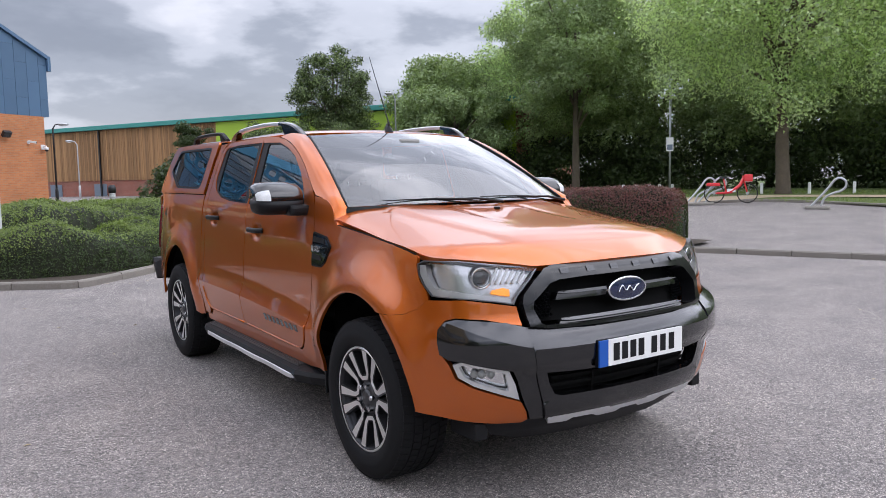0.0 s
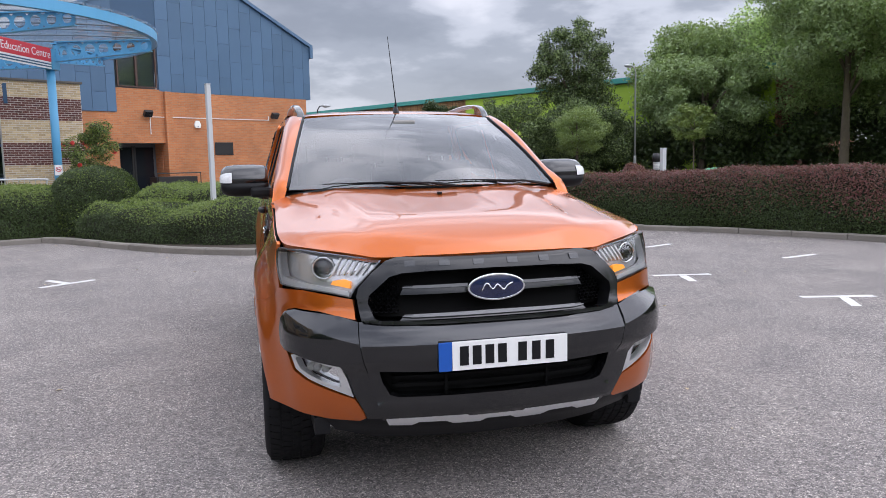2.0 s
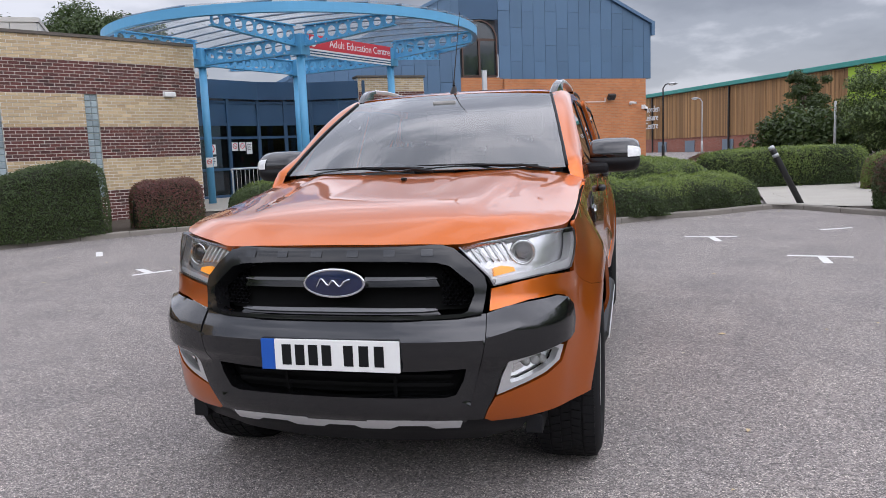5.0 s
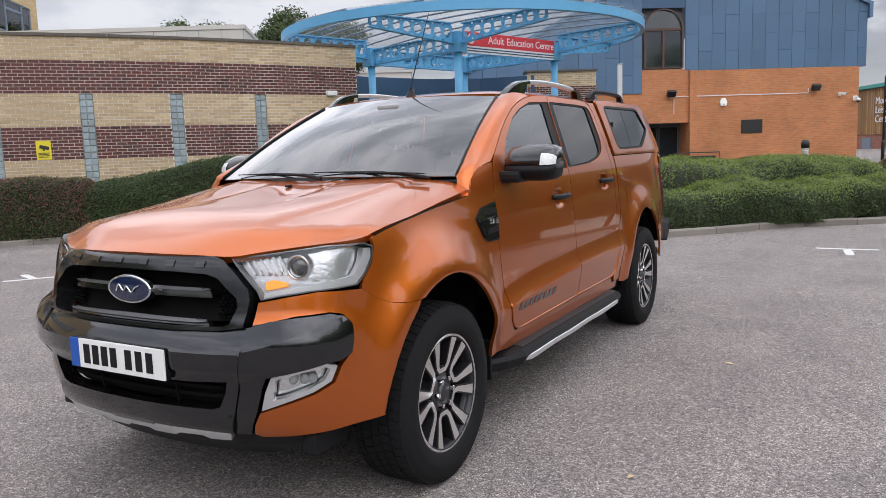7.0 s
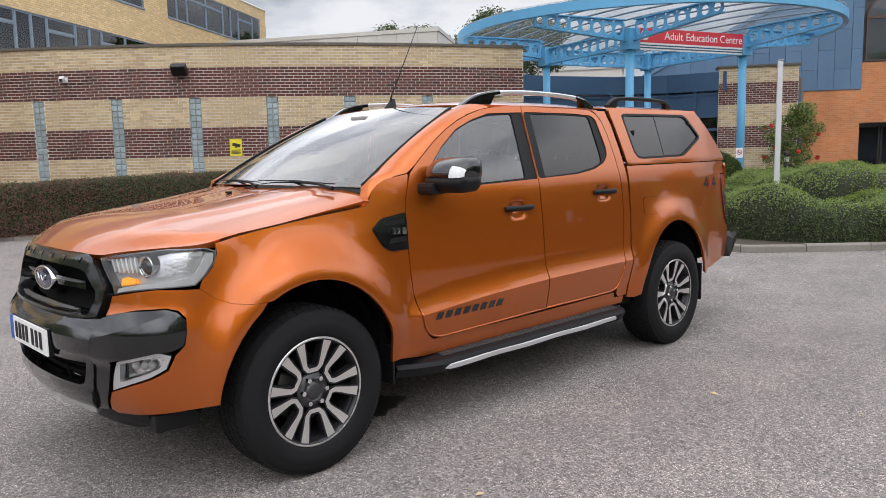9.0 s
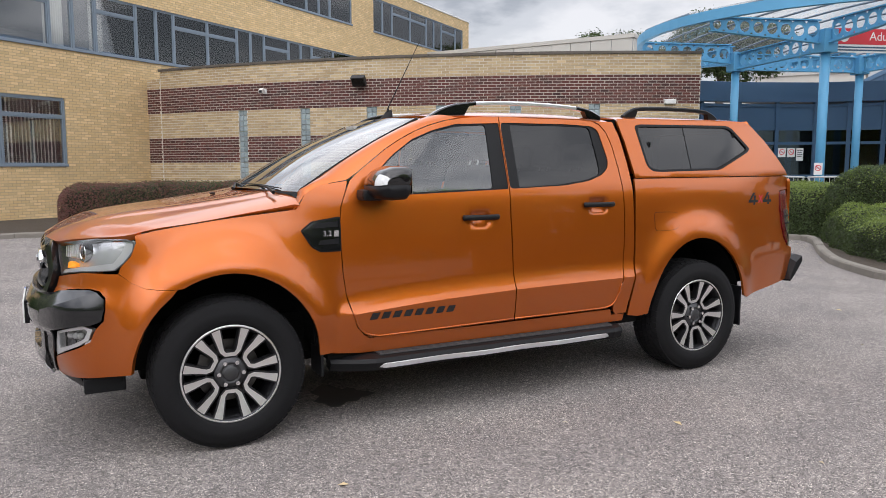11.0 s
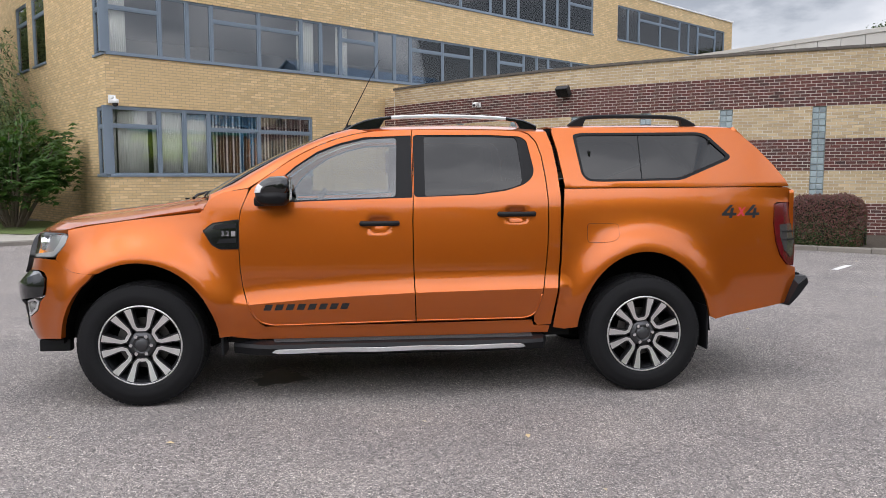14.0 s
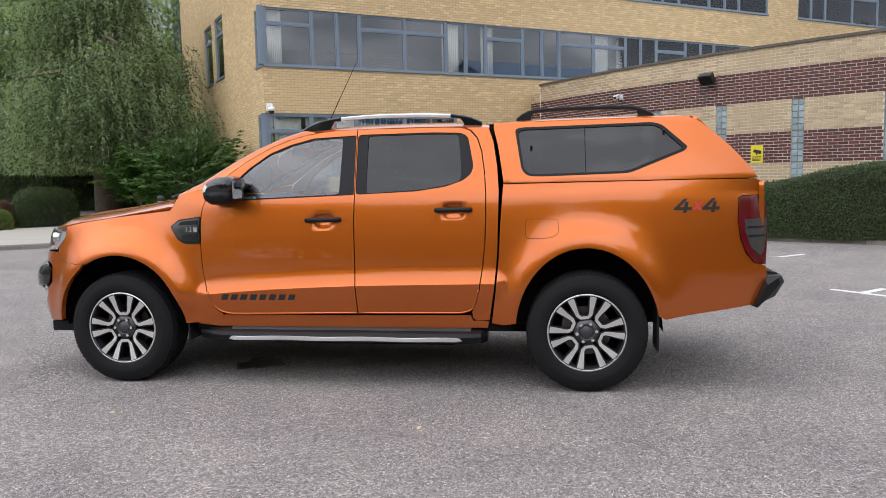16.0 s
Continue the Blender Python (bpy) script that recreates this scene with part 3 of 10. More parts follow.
T_LABEL, D_LABEL = "worn white T-shaped bay marking on the asphalt", "short worn white bay line on the asphalt"
for segs in ([((3.69, 2.81), (4.38, 2.67)), ((4.02, 2.69), (3.90, 2.27))], [((2.89, 4.68), (3.57, 4.51)), ((3.24, 4.55), (3.20, 4.05))],
             [((4.34, 1.06), (5.05, 0.87)), ((4.72, 0.91), (4.50, 0.50))], [((1.85, 6.67), (2.58, 6.65)), ((2.22, 6.61), (2.27, 6.1))],
             [((-3.49, 4.55), (-2.96, 5.0)), ((-3.25, 4.82), (-3.55, 5.15))], [((-5.05, 3.15), (-4.75, 3.55)), ((-4.92, 3.35), (-5.3, 3.65))],
             [((-6.9, 1.0), (-6.5, 1.6)), ((-6.75, 1.3), (-7.2, 1.45))]):
    marking(segs, T_LABEL)
for segs in ([((6.12, 3.56), (6.76, 3.74))], [((5.04, 5.41), (5.65, 5.68))], [((3.87, 7.41), (4.36, 7.65))], [((-5.58, 7.49), (-5.06, 6.9))], [((-6.9, 4.9), (-7.3, 5.4))]):
    marking(segs, D_LABEL)

# ---- brickwork ----
def brick_box(l, h, d):
    return ([(-l / 2, 0, -h / 2), (l / 2, 0, -h / 2), (l / 2, 0, h / 2), (-l / 2, 0, h / 2), (-l / 2, -d, -h / 2), (l / 2, -d, -h / 2), (l / 2, -d, h / 2), (-l / 2, -d, h / 2)],
            [(4, 5, 6, 7), (0, 1, 5, 4), (1, 2, 6, 5), (2, 3, 7, 6), (3, 0, 4, 7)])


def lay_bricks(parent, place, s0, s1, z0, z1, bands, holes=(), near=None, pitch=0.225, course=0.075, proud=0.007, joint=0.0072):
    """Stretcher bond. place(s, z, d) gives the point d metres proud of the wall. bands(z): the material's key. near: a stretch (s0, s1, z0, z1)
    whose whole bricks are parts of their own; all others are joined, one mesh a colour."""
    joined, singles = {}, []
    rb = random.Random(11)
    rows = int(round((z1 - z0) / course))
    for r in range(rows):
        za, zb = z0 + r * course + joint, z0 + (r + 1) * course - joint
        zc = (za + zb) / 2
        key = bands(zc)
        s = s0 - (pitch / 2 if r % 2 else 0)
        while s < s1:
            a, b = max(s, s0) + joint, min(s + pitch, s1) - joint
            s += pitch
            spans = [(a, b)]
            for ha, hb, hz0, hz1 in holes:
                if hz0 < zc < hz1:
                    nxt = []
                    for p, q in spans:
                        if q <= ha or p >= hb:
                            nxt.append((p, q))
                        else:
                            if p < ha - 0.02:
                                nxt.append((p, ha))
                            if q > hb + 0.02:
                                nxt.append((hb, q))
                    spans = nxt
            for p, q in spans:
                if q - p < 0.02:
                    continue
                d = proud + rb.uniform(-0.002, 0.002)
                whole = abs((q - p) - (pitch - 2 * joint)) < 1e-4
                if near and whole and near[0] < p and q < near[1] and near[2] < zc < near[3] and len(singles) < 300:
                    singles.append(((p + q) / 2, zc, key))
                    continue
                vs, fs = joined.setdefault(key, ([], []))
                k = len(vs)
                vs += [place(p, za, 0), place(q, za, 0), place(q, zb, 0), place(p, zb, 0), place(p, za, d), place(q, za, d), place(q, zb, d), place(p, zb, d)]
                fs += [(k + 4, k + 5, k + 6, k + 7), (k, k + 1, k + 5, k + 4), (k + 1, k + 2, k + 6, k + 5), (k + 2, k + 3, k + 7, k + 6), (k + 3, k, k + 4, k + 7)]
    for key, (vs, fs) in joined.items():
        raw("brickwork", vs, fs, M[key], parent, kind="stuff")
    return singles


def lay_singles(parent, singles, frame_at, pitch=0.225, course=0.075):
    shared = {}
    for s, z, key in singles:
        if key not in shared:
            v, f = brick_box(pitch - 0.0144, course - 0.0144, 0.0075)
            me = bpy.data.meshes.new("brick")
            me.from_pydata(v, [], f)
            me.materials.append(M[key])
            shared[key] = me
        ob = new("brick", shared[key])
        ob.parent = parent
        ob.matrix_basis = frame_at(s, z)


# ---- the low curved wing ----
ARC_C, ARC_R, ARC_H0, ARC_LEN = Vector((-35.464, 24.422, 0)), 28.119, radians(33.0), 16.0


def arc(s, z, d=0.0):
    th = ARC_H0 - math.pi / 2 + s / ARC_R
    return (ARC_C.x + (ARC_R + d) * math.cos(th), ARC_C.y + (ARC_R + d) * math.sin(th), z)


def arc_frame(s, z, d=0.0):
    th = ARC_H0 - math.pi / 2 + s / ARC_R
    return Matrix.Translation(arc(s, z, d)) @ Matrix.Rotation(th + math.pi / 2, 4, "Z")


def wing_band(z):
    return "brick_dark" if (0.05 < z < 0.8 or 1.55 < z < 2.3 or 3.05 < z < 3.8) else "brick_dull"


wing = thing("wall_1", "low curved wall banded in buff and plum brick", "wall", kind="structure")
GB = [3.2, 5.28, 7.28, 9.22, 11.2, 13.25]
STRIP_Z0, STRIP_Z1, STRIP_W = 0.65, 3.05, 0.30
gb_holes = [(s - STRIP_W / 2, s + STRIP_W / 2, STRIP_Z0, STRIP_Z1) for s in GB]
bm = bmesh.new()
edges_s = sorted({0.0, ARC_LEN, *[i * 0.8 for i in range(1, 20)], *[v for h in gb_holes for v in h[:2]]})
for a, b in zip(edges_s, edges_s[1:]):
    hole = any(h[0] - 1e-6 <= a and b <= h[1] + 1e-6 for h in gb_holes)
    for z0, z1 in ([(-0.1, STRIP_Z0), (STRIP_Z1, 4.33)] if hole else [(-0.1, 4.33)]):
        lo = [bm.verts.new(arc(s, z, d)) for s, z, d in ((a, z0, 0), (b, z0, 0), (b, z1, 0), (a, z1, 0), (a, z0, -0.32), (b, z0, -0.32), (b, z1, -0.32), (a, z1, -0.32))]
        for q in ((0, 1, 2, 3), (5, 4, 7, 6), (3, 2, 6, 7), (1, 0, 4, 5), (0, 3, 7, 4), (2, 1, 5, 6)):
            bm.faces.new([lo[i] for i in q])
part("masonry", bm, M["mortar"], wing)
wing_singles = lay_bricks(wing, arc, 0.0, ARC_LEN, -0.025, 4.325, wing_band, gb_holes, near=(7.45, 9.05, 1.0, 4.3))
# coping, in lengths
for i in range(18):
    a, b = ARC_LEN * i / 18 - (0.05 if i == 0 else 0), ARC_LEN * (i + 1) / 18 - 0.008
    bm = bmesh.new()
    rr = [[bm.verts.new(arc(a + (b - a) * k / 3, z, d)) for z, d in ((4.328, 0.045), (4.395, 0.045), (4.425, -0.16), (4.395, -0.365), (4.328, -0.365))] for k in range(4)]
    for r0, r1 in zip(rr, rr[1:]):
        for k in range(5):
            bm.faces.new((r0[k], r1[k], r1[(k + 1) % 5], r0[(k + 1) % 5]))
    bm.faces.new(rr[0]), bm.faces.new(rr[-1][::-1])
    bmesh.ops.recalc_face_normals(bm, faces=bm.faces)
    part("coping_slab", bm, M["coping"], wing)
# glass block strips: two blocks wide, sixteen high
for s in GB:
    strip = tagged(part("window", boxed(-0.15, 0.15, 0.06, 0.16, STRIP_Z0, STRIP_Z1), M["mortar"], wing), "narrow strip of glass blocks")
    strip.matrix_basis = arc_frame(s, 0)
    vs, fs = [], []
    for c in range(2):
        for r in range(16):
            x0, z0 = -0.145 + c * 0.147, STRIP_Z0 + 0.004 + r * 0.15
            k = len(vs)
            for ins, dep in ((0.0, 0.06), (0.0, 0.035), (0.016, 0.02)):
                vs += [(x0 + ins, dep, z0 + ins), (x0 + 0.141 - ins, dep, z0 + ins), (x0 + 0.141 - ins, dep, z0 + 0.141 - ins), (x0 + ins, dep, z0 + 0.141 - ins)]
            for ring in (0, 4):
                fs += [(k + ring + i, k + ring + (i + 1) % 4, k + ring + 4 + (i + 1) % 4, k + ring + 4 + i) for i in range(4)]
            fs.append((k + 8, k + 9, k + 10, k + 11))
    raw("glass_block", vs, fs, M["glass_block"], strip, kind="stuff")
# the wing's end faces and its flat roof
e0, e1 = Vector(arc(0, 0)), Vector(arc(ARC_LEN, 0))


def flat_frame(p, heading):
    """x along the wall, y into it, z up."""
    return Matrix.Translation(p) @ Matrix.Rotation(radians(heading), 4, "Z")


def flat_wall(name, p, heading, length, z0, z1, bands, label, holes=(), thick=0.3, mortar="mortar", near=None, brick=True):
    w = thing(name, label, "wall", kind="structure")
    w.matrix_world = flat_frame(p, heading)
    bm = bmesh.new()
    cuts = sorted({0.0, length, *[min(max(v, 0), length) for h in holes for v in h[:2]]})
    for a, b in zip(cuts, cuts[1:]):
        if b - a < 1e-4:
            continue
        hz = sorted([(h[2], h[3]) for h in holes if h[0] <= a + 1e-6 and b - 1e-6 <= h[1]])
        z = z0
        for h0, h1 in hz + [(z1, z1)]:
            if h0 - z > 1e-3:
                box(bm, a, b, 0.0, thick, z, h0)
            z = max(z, h1)
    part("masonry", bm, M[mortar], w)
    if brick:
        sing = lay_bricks(w, lambda s, z, d: (s, -d, z), 0.0, length, z0, z1, bands, holes, near)
        if sing:
            SINGLES.append((w, sing))
    return w


SINGLES = []
flat_wall("wall_2", (e0.x - 0.58 * 0.812 - 0.0, e0.y - 0.58 * 0.583 + 0.0, 0), 33.0 - 0.001, 0.596, -0.025, 4.1, wing_band, "end return of the banded brick wing")
bm = bmesh.new()
roofv = [arc(ARC_LEN * i / 24, 4.15, -0.33) for i in range(25)]
back = [(-16.5, 17.5, 4.15), (-26.5, 10.0, 4.15)]
bm.faces.new([bm.verts.new(p) for p in roofv + back])
tagged(part("flat_roof", bm, M["roof_grey"]), "flat grey felt roof behind the parapet", "roof", kind="structure")
flat_wall("wall_3", (e1.x, e1.y, 0), 155.6, 7.5, -0.025, 4.325, wing_band, "end wall of the banded brick wing")

# ---- the tall yellow brick block ----
FAC_P, FAC_H = Vector((-15.25, -6.95, 0)), 125.7
FAC_LEN, FAC_TOP = 33.0, 9.75
SILLS = dict(w0=(1.44, 3.32), w1=(4.64, 6.36), w2=(7.6, 9.2))
buff = lambda z: "brick_buff"


def facade_frame(s=0.0, z=0.0, d=0.0):
    a = radians(FAC_H)
    return Matrix.Translation((FAC_P.x + math.cos(a) * s + math.sin(a) * d, FAC_P.y + math.sin(a) * s - math.cos(a) * d, z)) @ Matrix.Rotation(a, 4, "Z")


fac_holes = [(-0.1, 6.28, *SILLS["w0"]), (-0.1, 24.5, *SILLS["w1"]), (8.0, 20.7, *SILLS["w2"]), (22.5, 32.2, *SILLS["w2"])]
facade = flat_wall("wall_4", FAC_P, FAC_H, FAC_LEN, -0.05, FAC_TOP, buff, "yellow brick facade with ribbon windows", fac_holes, mortar="mortar_buff", near=(0.2, 3.4, 3.4, 4.6))
END_H = FAC_H - 90
a_ = radians(END_H)
END_LEN = 15.0
end_p = FAC_P - Vector((math.cos(a_), math.sin(a_), 0)) * END_LEN
# the end wall runs back from the corner; its windows are counted from the far end
end_holes = [(END_LEN - 0.85, END_LEN + 0.1, *SILLS["w0"]), (END_LEN - 0.85, END_LEN + 0.1, *SILLS["w1"]), (5.9, 7.4, 5.0, 7.25), (8.0, 9.5, 5.0, 7.25)]
endwall = flat_wall("wall_5", end_p, END_H, END_LEN - 0.001, -0.05, FAC_TOP, buff, "yellow brick end wall with small windows", end_holes, mortar="mortar_buff")
bm = boxed(-0.05, FAC_LEN + 0.05, -0.06, 0.4, FAC_TOP, FAC_TOP + 0.07)
cp = tagged(part("parapet_coping", bm, M["white"]), "thin pale coping on the parapet", "trim", kind="structure")
cp.matrix_world = facade_frame()
bm = boxed(-0.05, END_LEN + 0.02, -0.06, 0.4, FAC_TOP, FAC_TOP + 0.068)
cp = tagged(part("parapet_coping", bm, M["white"]), "thin pale coping on the parapet", "trim", kind="structure")
cp.matrix_world = flat_frame(end_p, END_H)
# slabs and back walls close the rooms
for z0, z1, nm in ((-0.02, 0.02, "floor"), (3.55, 4.05, "floor"), (6.62, 7.2, "floor"), (9.45, 9.6, "ceiling")):
    ob = tagged(part(nm, boxed(0.35, FAC_LEN - 0.1, 0.45, 8.6, z0, z1), M["roof_grey"]), "plain storey slab inside the block", "floor", kind="structure")
    ob.matrix_world = facade_frame()
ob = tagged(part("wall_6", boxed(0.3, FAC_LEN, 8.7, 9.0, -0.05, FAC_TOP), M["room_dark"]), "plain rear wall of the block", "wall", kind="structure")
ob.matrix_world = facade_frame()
ob = tagged(part("wall_7", boxed(FAC_LEN - 0.3, FAC_LEN, 0.3, 8.7, -0.05, FAC_TOP), M["brick_buff"]), "far end wall of the block", "wall", kind="structure")
ob.matrix_world = facade_frame()


def window_band(name, fr, lights, z0, z1, label, glass_m="glass", curtains=(), transom=0.72):
    """A run of lights in a blue-grey frame. lights: (x0, x1, whether it has a top light)."""
    w = thing(name, label, "window", kind="structure")
    w.matrix_world = fr
    t = 0.055
    x0, x1 = lights[0][0], lights[-1][1]
    part("window_sill", boxed(x0 - 0.02, x1 + 0.02, -0.05, 0.16, z0, z0 + 0.07, bevel=0.008), M["frame_blue"], w)
    part("window_head", boxed(x0, x1, 0.02, 0.14, z1 - t, z1), M["frame_blue"], w)
    for i, (a, b, top) in enumerate(lights):
        part("mullion", boxed(a - t / 2, a + t / 2, 0.015, 0.14, z0 + 0.071, z1 - t - 0.001, bevel=0.006), M["frame_blue"], w)
        za, zb = z0 + 0.071, z1 - t - 0.001
        spans = [(za, zb)]
        if top:
            zm = za + (zb - za) * transom
            part("transom", boxed(a + t / 2 + 0.001, b - t / 2 - 0.001, 0.02, 0.13, zm, zm + 0.05), M["frame_blue"], w)
            spans = [(za, zm - 0.001), (zm + 0.051, zb)]
        for k, (p, q) in enumerate(spans):
            bm = bmesh.new()
            xa, xb = a + t / 2 + 0.002, b - t / 2 - 0.002
            for (u0, u1, v0, v1) in ((xa, xb, p, p + 0.035), (xa, xb, q - 0.035, q), (xa, xa + 0.035, p + 0.0351, q - 0.0351), (xb - 0.035, xb, p + 0.0351, q - 0.0351)):
                box(bm, u0, u1, 0.03, 0.10, v0, v1)
            sash = part("sash", bm, M["frame_blue"], w)
            part("pane", boxed(xa + 0.036, xb - 0.036, 0.06, 0.066, p + 0.036, q - 0.036), M[glass_m], sash).visible_shadow = False
    part("mullion", boxed(x1 - t / 2, x1 + t / 2, 0.015, 0.14, z0 + 0.071, z1 - t - 0.001, bevel=0.006), M["frame_blue"], w)
    return w


def lights_run(pattern, x0, scale=1.0):
    out, x = [], x0
    for wdt, top in pattern:
        out.append((x, x + wdt * scale, top))
        x += wdt * scale
    return out


def curtain(fr, x0, x1, z0, z1, label="pale cream hanging curtain", folds=9):
    bm = bmesh.new()
    n = folds * 4
    rows = []
    for k in range(n + 1):
        x = x0 + (x1 - x0) * k / n
        y = 0.15 + 0.022 * math.sin(k * math.pi / 2) + 0.008 * math.sin(k * 1.7)
        rows.append((bm.verts.new((x, y, z0)), bm.verts.new((x, y, z1))))
    for r0, r1 in zip(rows, rows[1:]):
        bm.faces.new((r0[0], r1[0], r1[1], r0[1]))
    ob = part("curtain", bm, M["curtain"], smooth=True)
    ob.modifiers.new("thick", "SOLIDIFY").thickness = 0.006
    tagged(ob, label, "curtain", "curtains in the block's windows")
    ob.matrix_world = fr
    return ob


UNIT = [(1.45, True), (0.78, False), (0.72, False), (1.5, True), (1.45, True), (0.72, False), (0.75, False)]
window_band("window_1", facade_frame(), lights_run([(1.35, True), (0.72, False), (0.72, False), (1.6, True), (1.83, True)], 0.03), *SILLS["w0"], "ground-floor window with blue-grey frames")
window_band("window_2", facade_frame(), lights_run(UNIT * 3 + UNIT[:2], 0.03, 24.4 / (7.37 * 3 + 2.23)), *SILLS["w1"], "long first-floor ribbon window")
window_band("window_3", facade_frame(), lights_run(UNIT + UNIT[:4], 8.0, 12.7 / (7.37 + 4.45)), *SILLS["w2"], "second-floor ribbon window")
window_band("window_4", facade_frame(), lights_run([(0.72, False), (0.75, False)] + UNIT[3:] + UNIT[:2], 22.5, 9.7 / (1.47 + 4.42 + 2.23)), *SILLS["w2"], "second-floor ribbon window")
for nm, (z0, z1) in (("window_5", SILLS["w0"]), ("window_6", SILLS["w1"])):
    window_band(nm, flat_frame(end_p, END_H), [(END_LEN - 0.85, END_LEN - 0.03, True)], z0, z1, "narrow window turning the block's corner")
    ob = tagged(part("corner_post", boxed(-0.11, 0.03, -0.03, 0.11, z0 + 0.07, z1), M["frame_blue"]), "blue-grey corner post between windows", "window", kind="structure")
    ob.matrix_world = facade_frame()
for k, x in enumerate((5.9, 8.0)):
    window_band("window_7", flat_frame(end_p, END_H), [(x, x + 1.5, True)], 5.0, 7.25, "tall narrow window in the end wall")
window_band("window_8", flat_frame(end_p, END_H), [(-2.6, -1.75, False), (-1.75, -0.9, False), (-0.9, -0.06, False)], 0.3, 10.6, "tall glazed stair bay behind the end wall", "glass_tint")
ob = tagged(part("wall_8", boxed(-2.7, -0.02, 0.45, 0.6, 0, 10.7), M["navy"]), "dark panel wall behind the stair bay", "wall", kind="structure")
ob.matrix_world = flat_frame(end_p, END_H)
for x0, x1 in ((0.12, 0.60), (5.85, 6.45), (7.3, 7.75), (12.0, 12.6), (13.0, 13.6), (14.8, 15.5), (17.4, 17.9), (20.2, 20.9), (22.6, 23.3)):
    curtain(facade_frame(), x0, x1, 4.5, 6.3)
for x0, x1 in ((8.15, 8.9), (9.75, 10.3), (11.9, 12.4), (14.8, 15.3), (16.4, 16.9), (18.2, 19.4), (20.0, 20.5), (22.7, 23.6), (24.3, 24.7), (26.4, 26.9), (28.6, 29.4), (31.0, 31.9)):
    curtain(facade_frame(), x0, x1, 7.4, 9.15)
for x0, x1 in ((0.1, 0.24), (0.30, 1.10), (1.24, 1.34), (1.42, 2.06), (2.16, 2.78)):
    curtain(facade_frame(), x0, x1, 1.35, 3.28, "pale drawn blind behind the window", 12)
for z0, z1 in ((1.5, 3.25), (4.7, 6.3)):
    curtain(flat_frame(end_p, END_H), END_LEN - 0.80, END_LEN - 0.24, z0, z1, "pale grey drawn blind in the corner window", 7)
# vertical blinds, each slat hung on its own
blind = thing("vertical_blind", "half-open cream vertical blind of narrow slats", "blind")
blind.matrix_world = facade_frame()
rs = random.Random(3)
me_slat = mesh_of("slat", boxed(-0.035, 0.035, -0.0015, 0.0015, 1.5, 3.24), M["curtain"])
x = 2.95
while x < 6.2:
    ob = new("slat", me_slat)
    ob.parent = blind
    ob.matrix_basis = pose(x, 0.26, 0, 0, 0, rs.choice((75, 82, 88, 70, 20)))
    x += 0.105
part("head_rail", boxed(2.9, 6.2, 0.23, 0.29, 3.24, 3.28), M["white"], blind)

# ---- entrance canopy ----
COLS = [Vector((-11.5, 15.94, 0)), Vector((-7.8, 14.88, 0)), Vector((-6.45, 18.84, 0)), Vector((-10.25, 19.92, 0))]
CAN_C, CAN_R, CAN_Z = Vector((-9.0, 17.4, 0)), 5.55, 5.0
canopy = thing("entrance_canopy", "round sky-blue steel canopy with glazed roof on four columns", "canopy")
for c in COLS:
    bm = bmesh.new()
    tube(bm, [(c.x, c.y, 0.1), (c.x, c.y, 4.25)], 0.115, 20)
    part("column", bm, M["steel_blue"], canopy, smooth=True)
    bm = bmesh.new()
    box(bm, -0.19, 0.19, -0.19, 0.19, 4.22, 4.78, Matrix.Translation((c.x, c.y, 0)) @ Matrix.Rotation(radians(-16), 4, "Z"), 0.01)
    part("column_head", bm, M["steel_blue"], canopy)


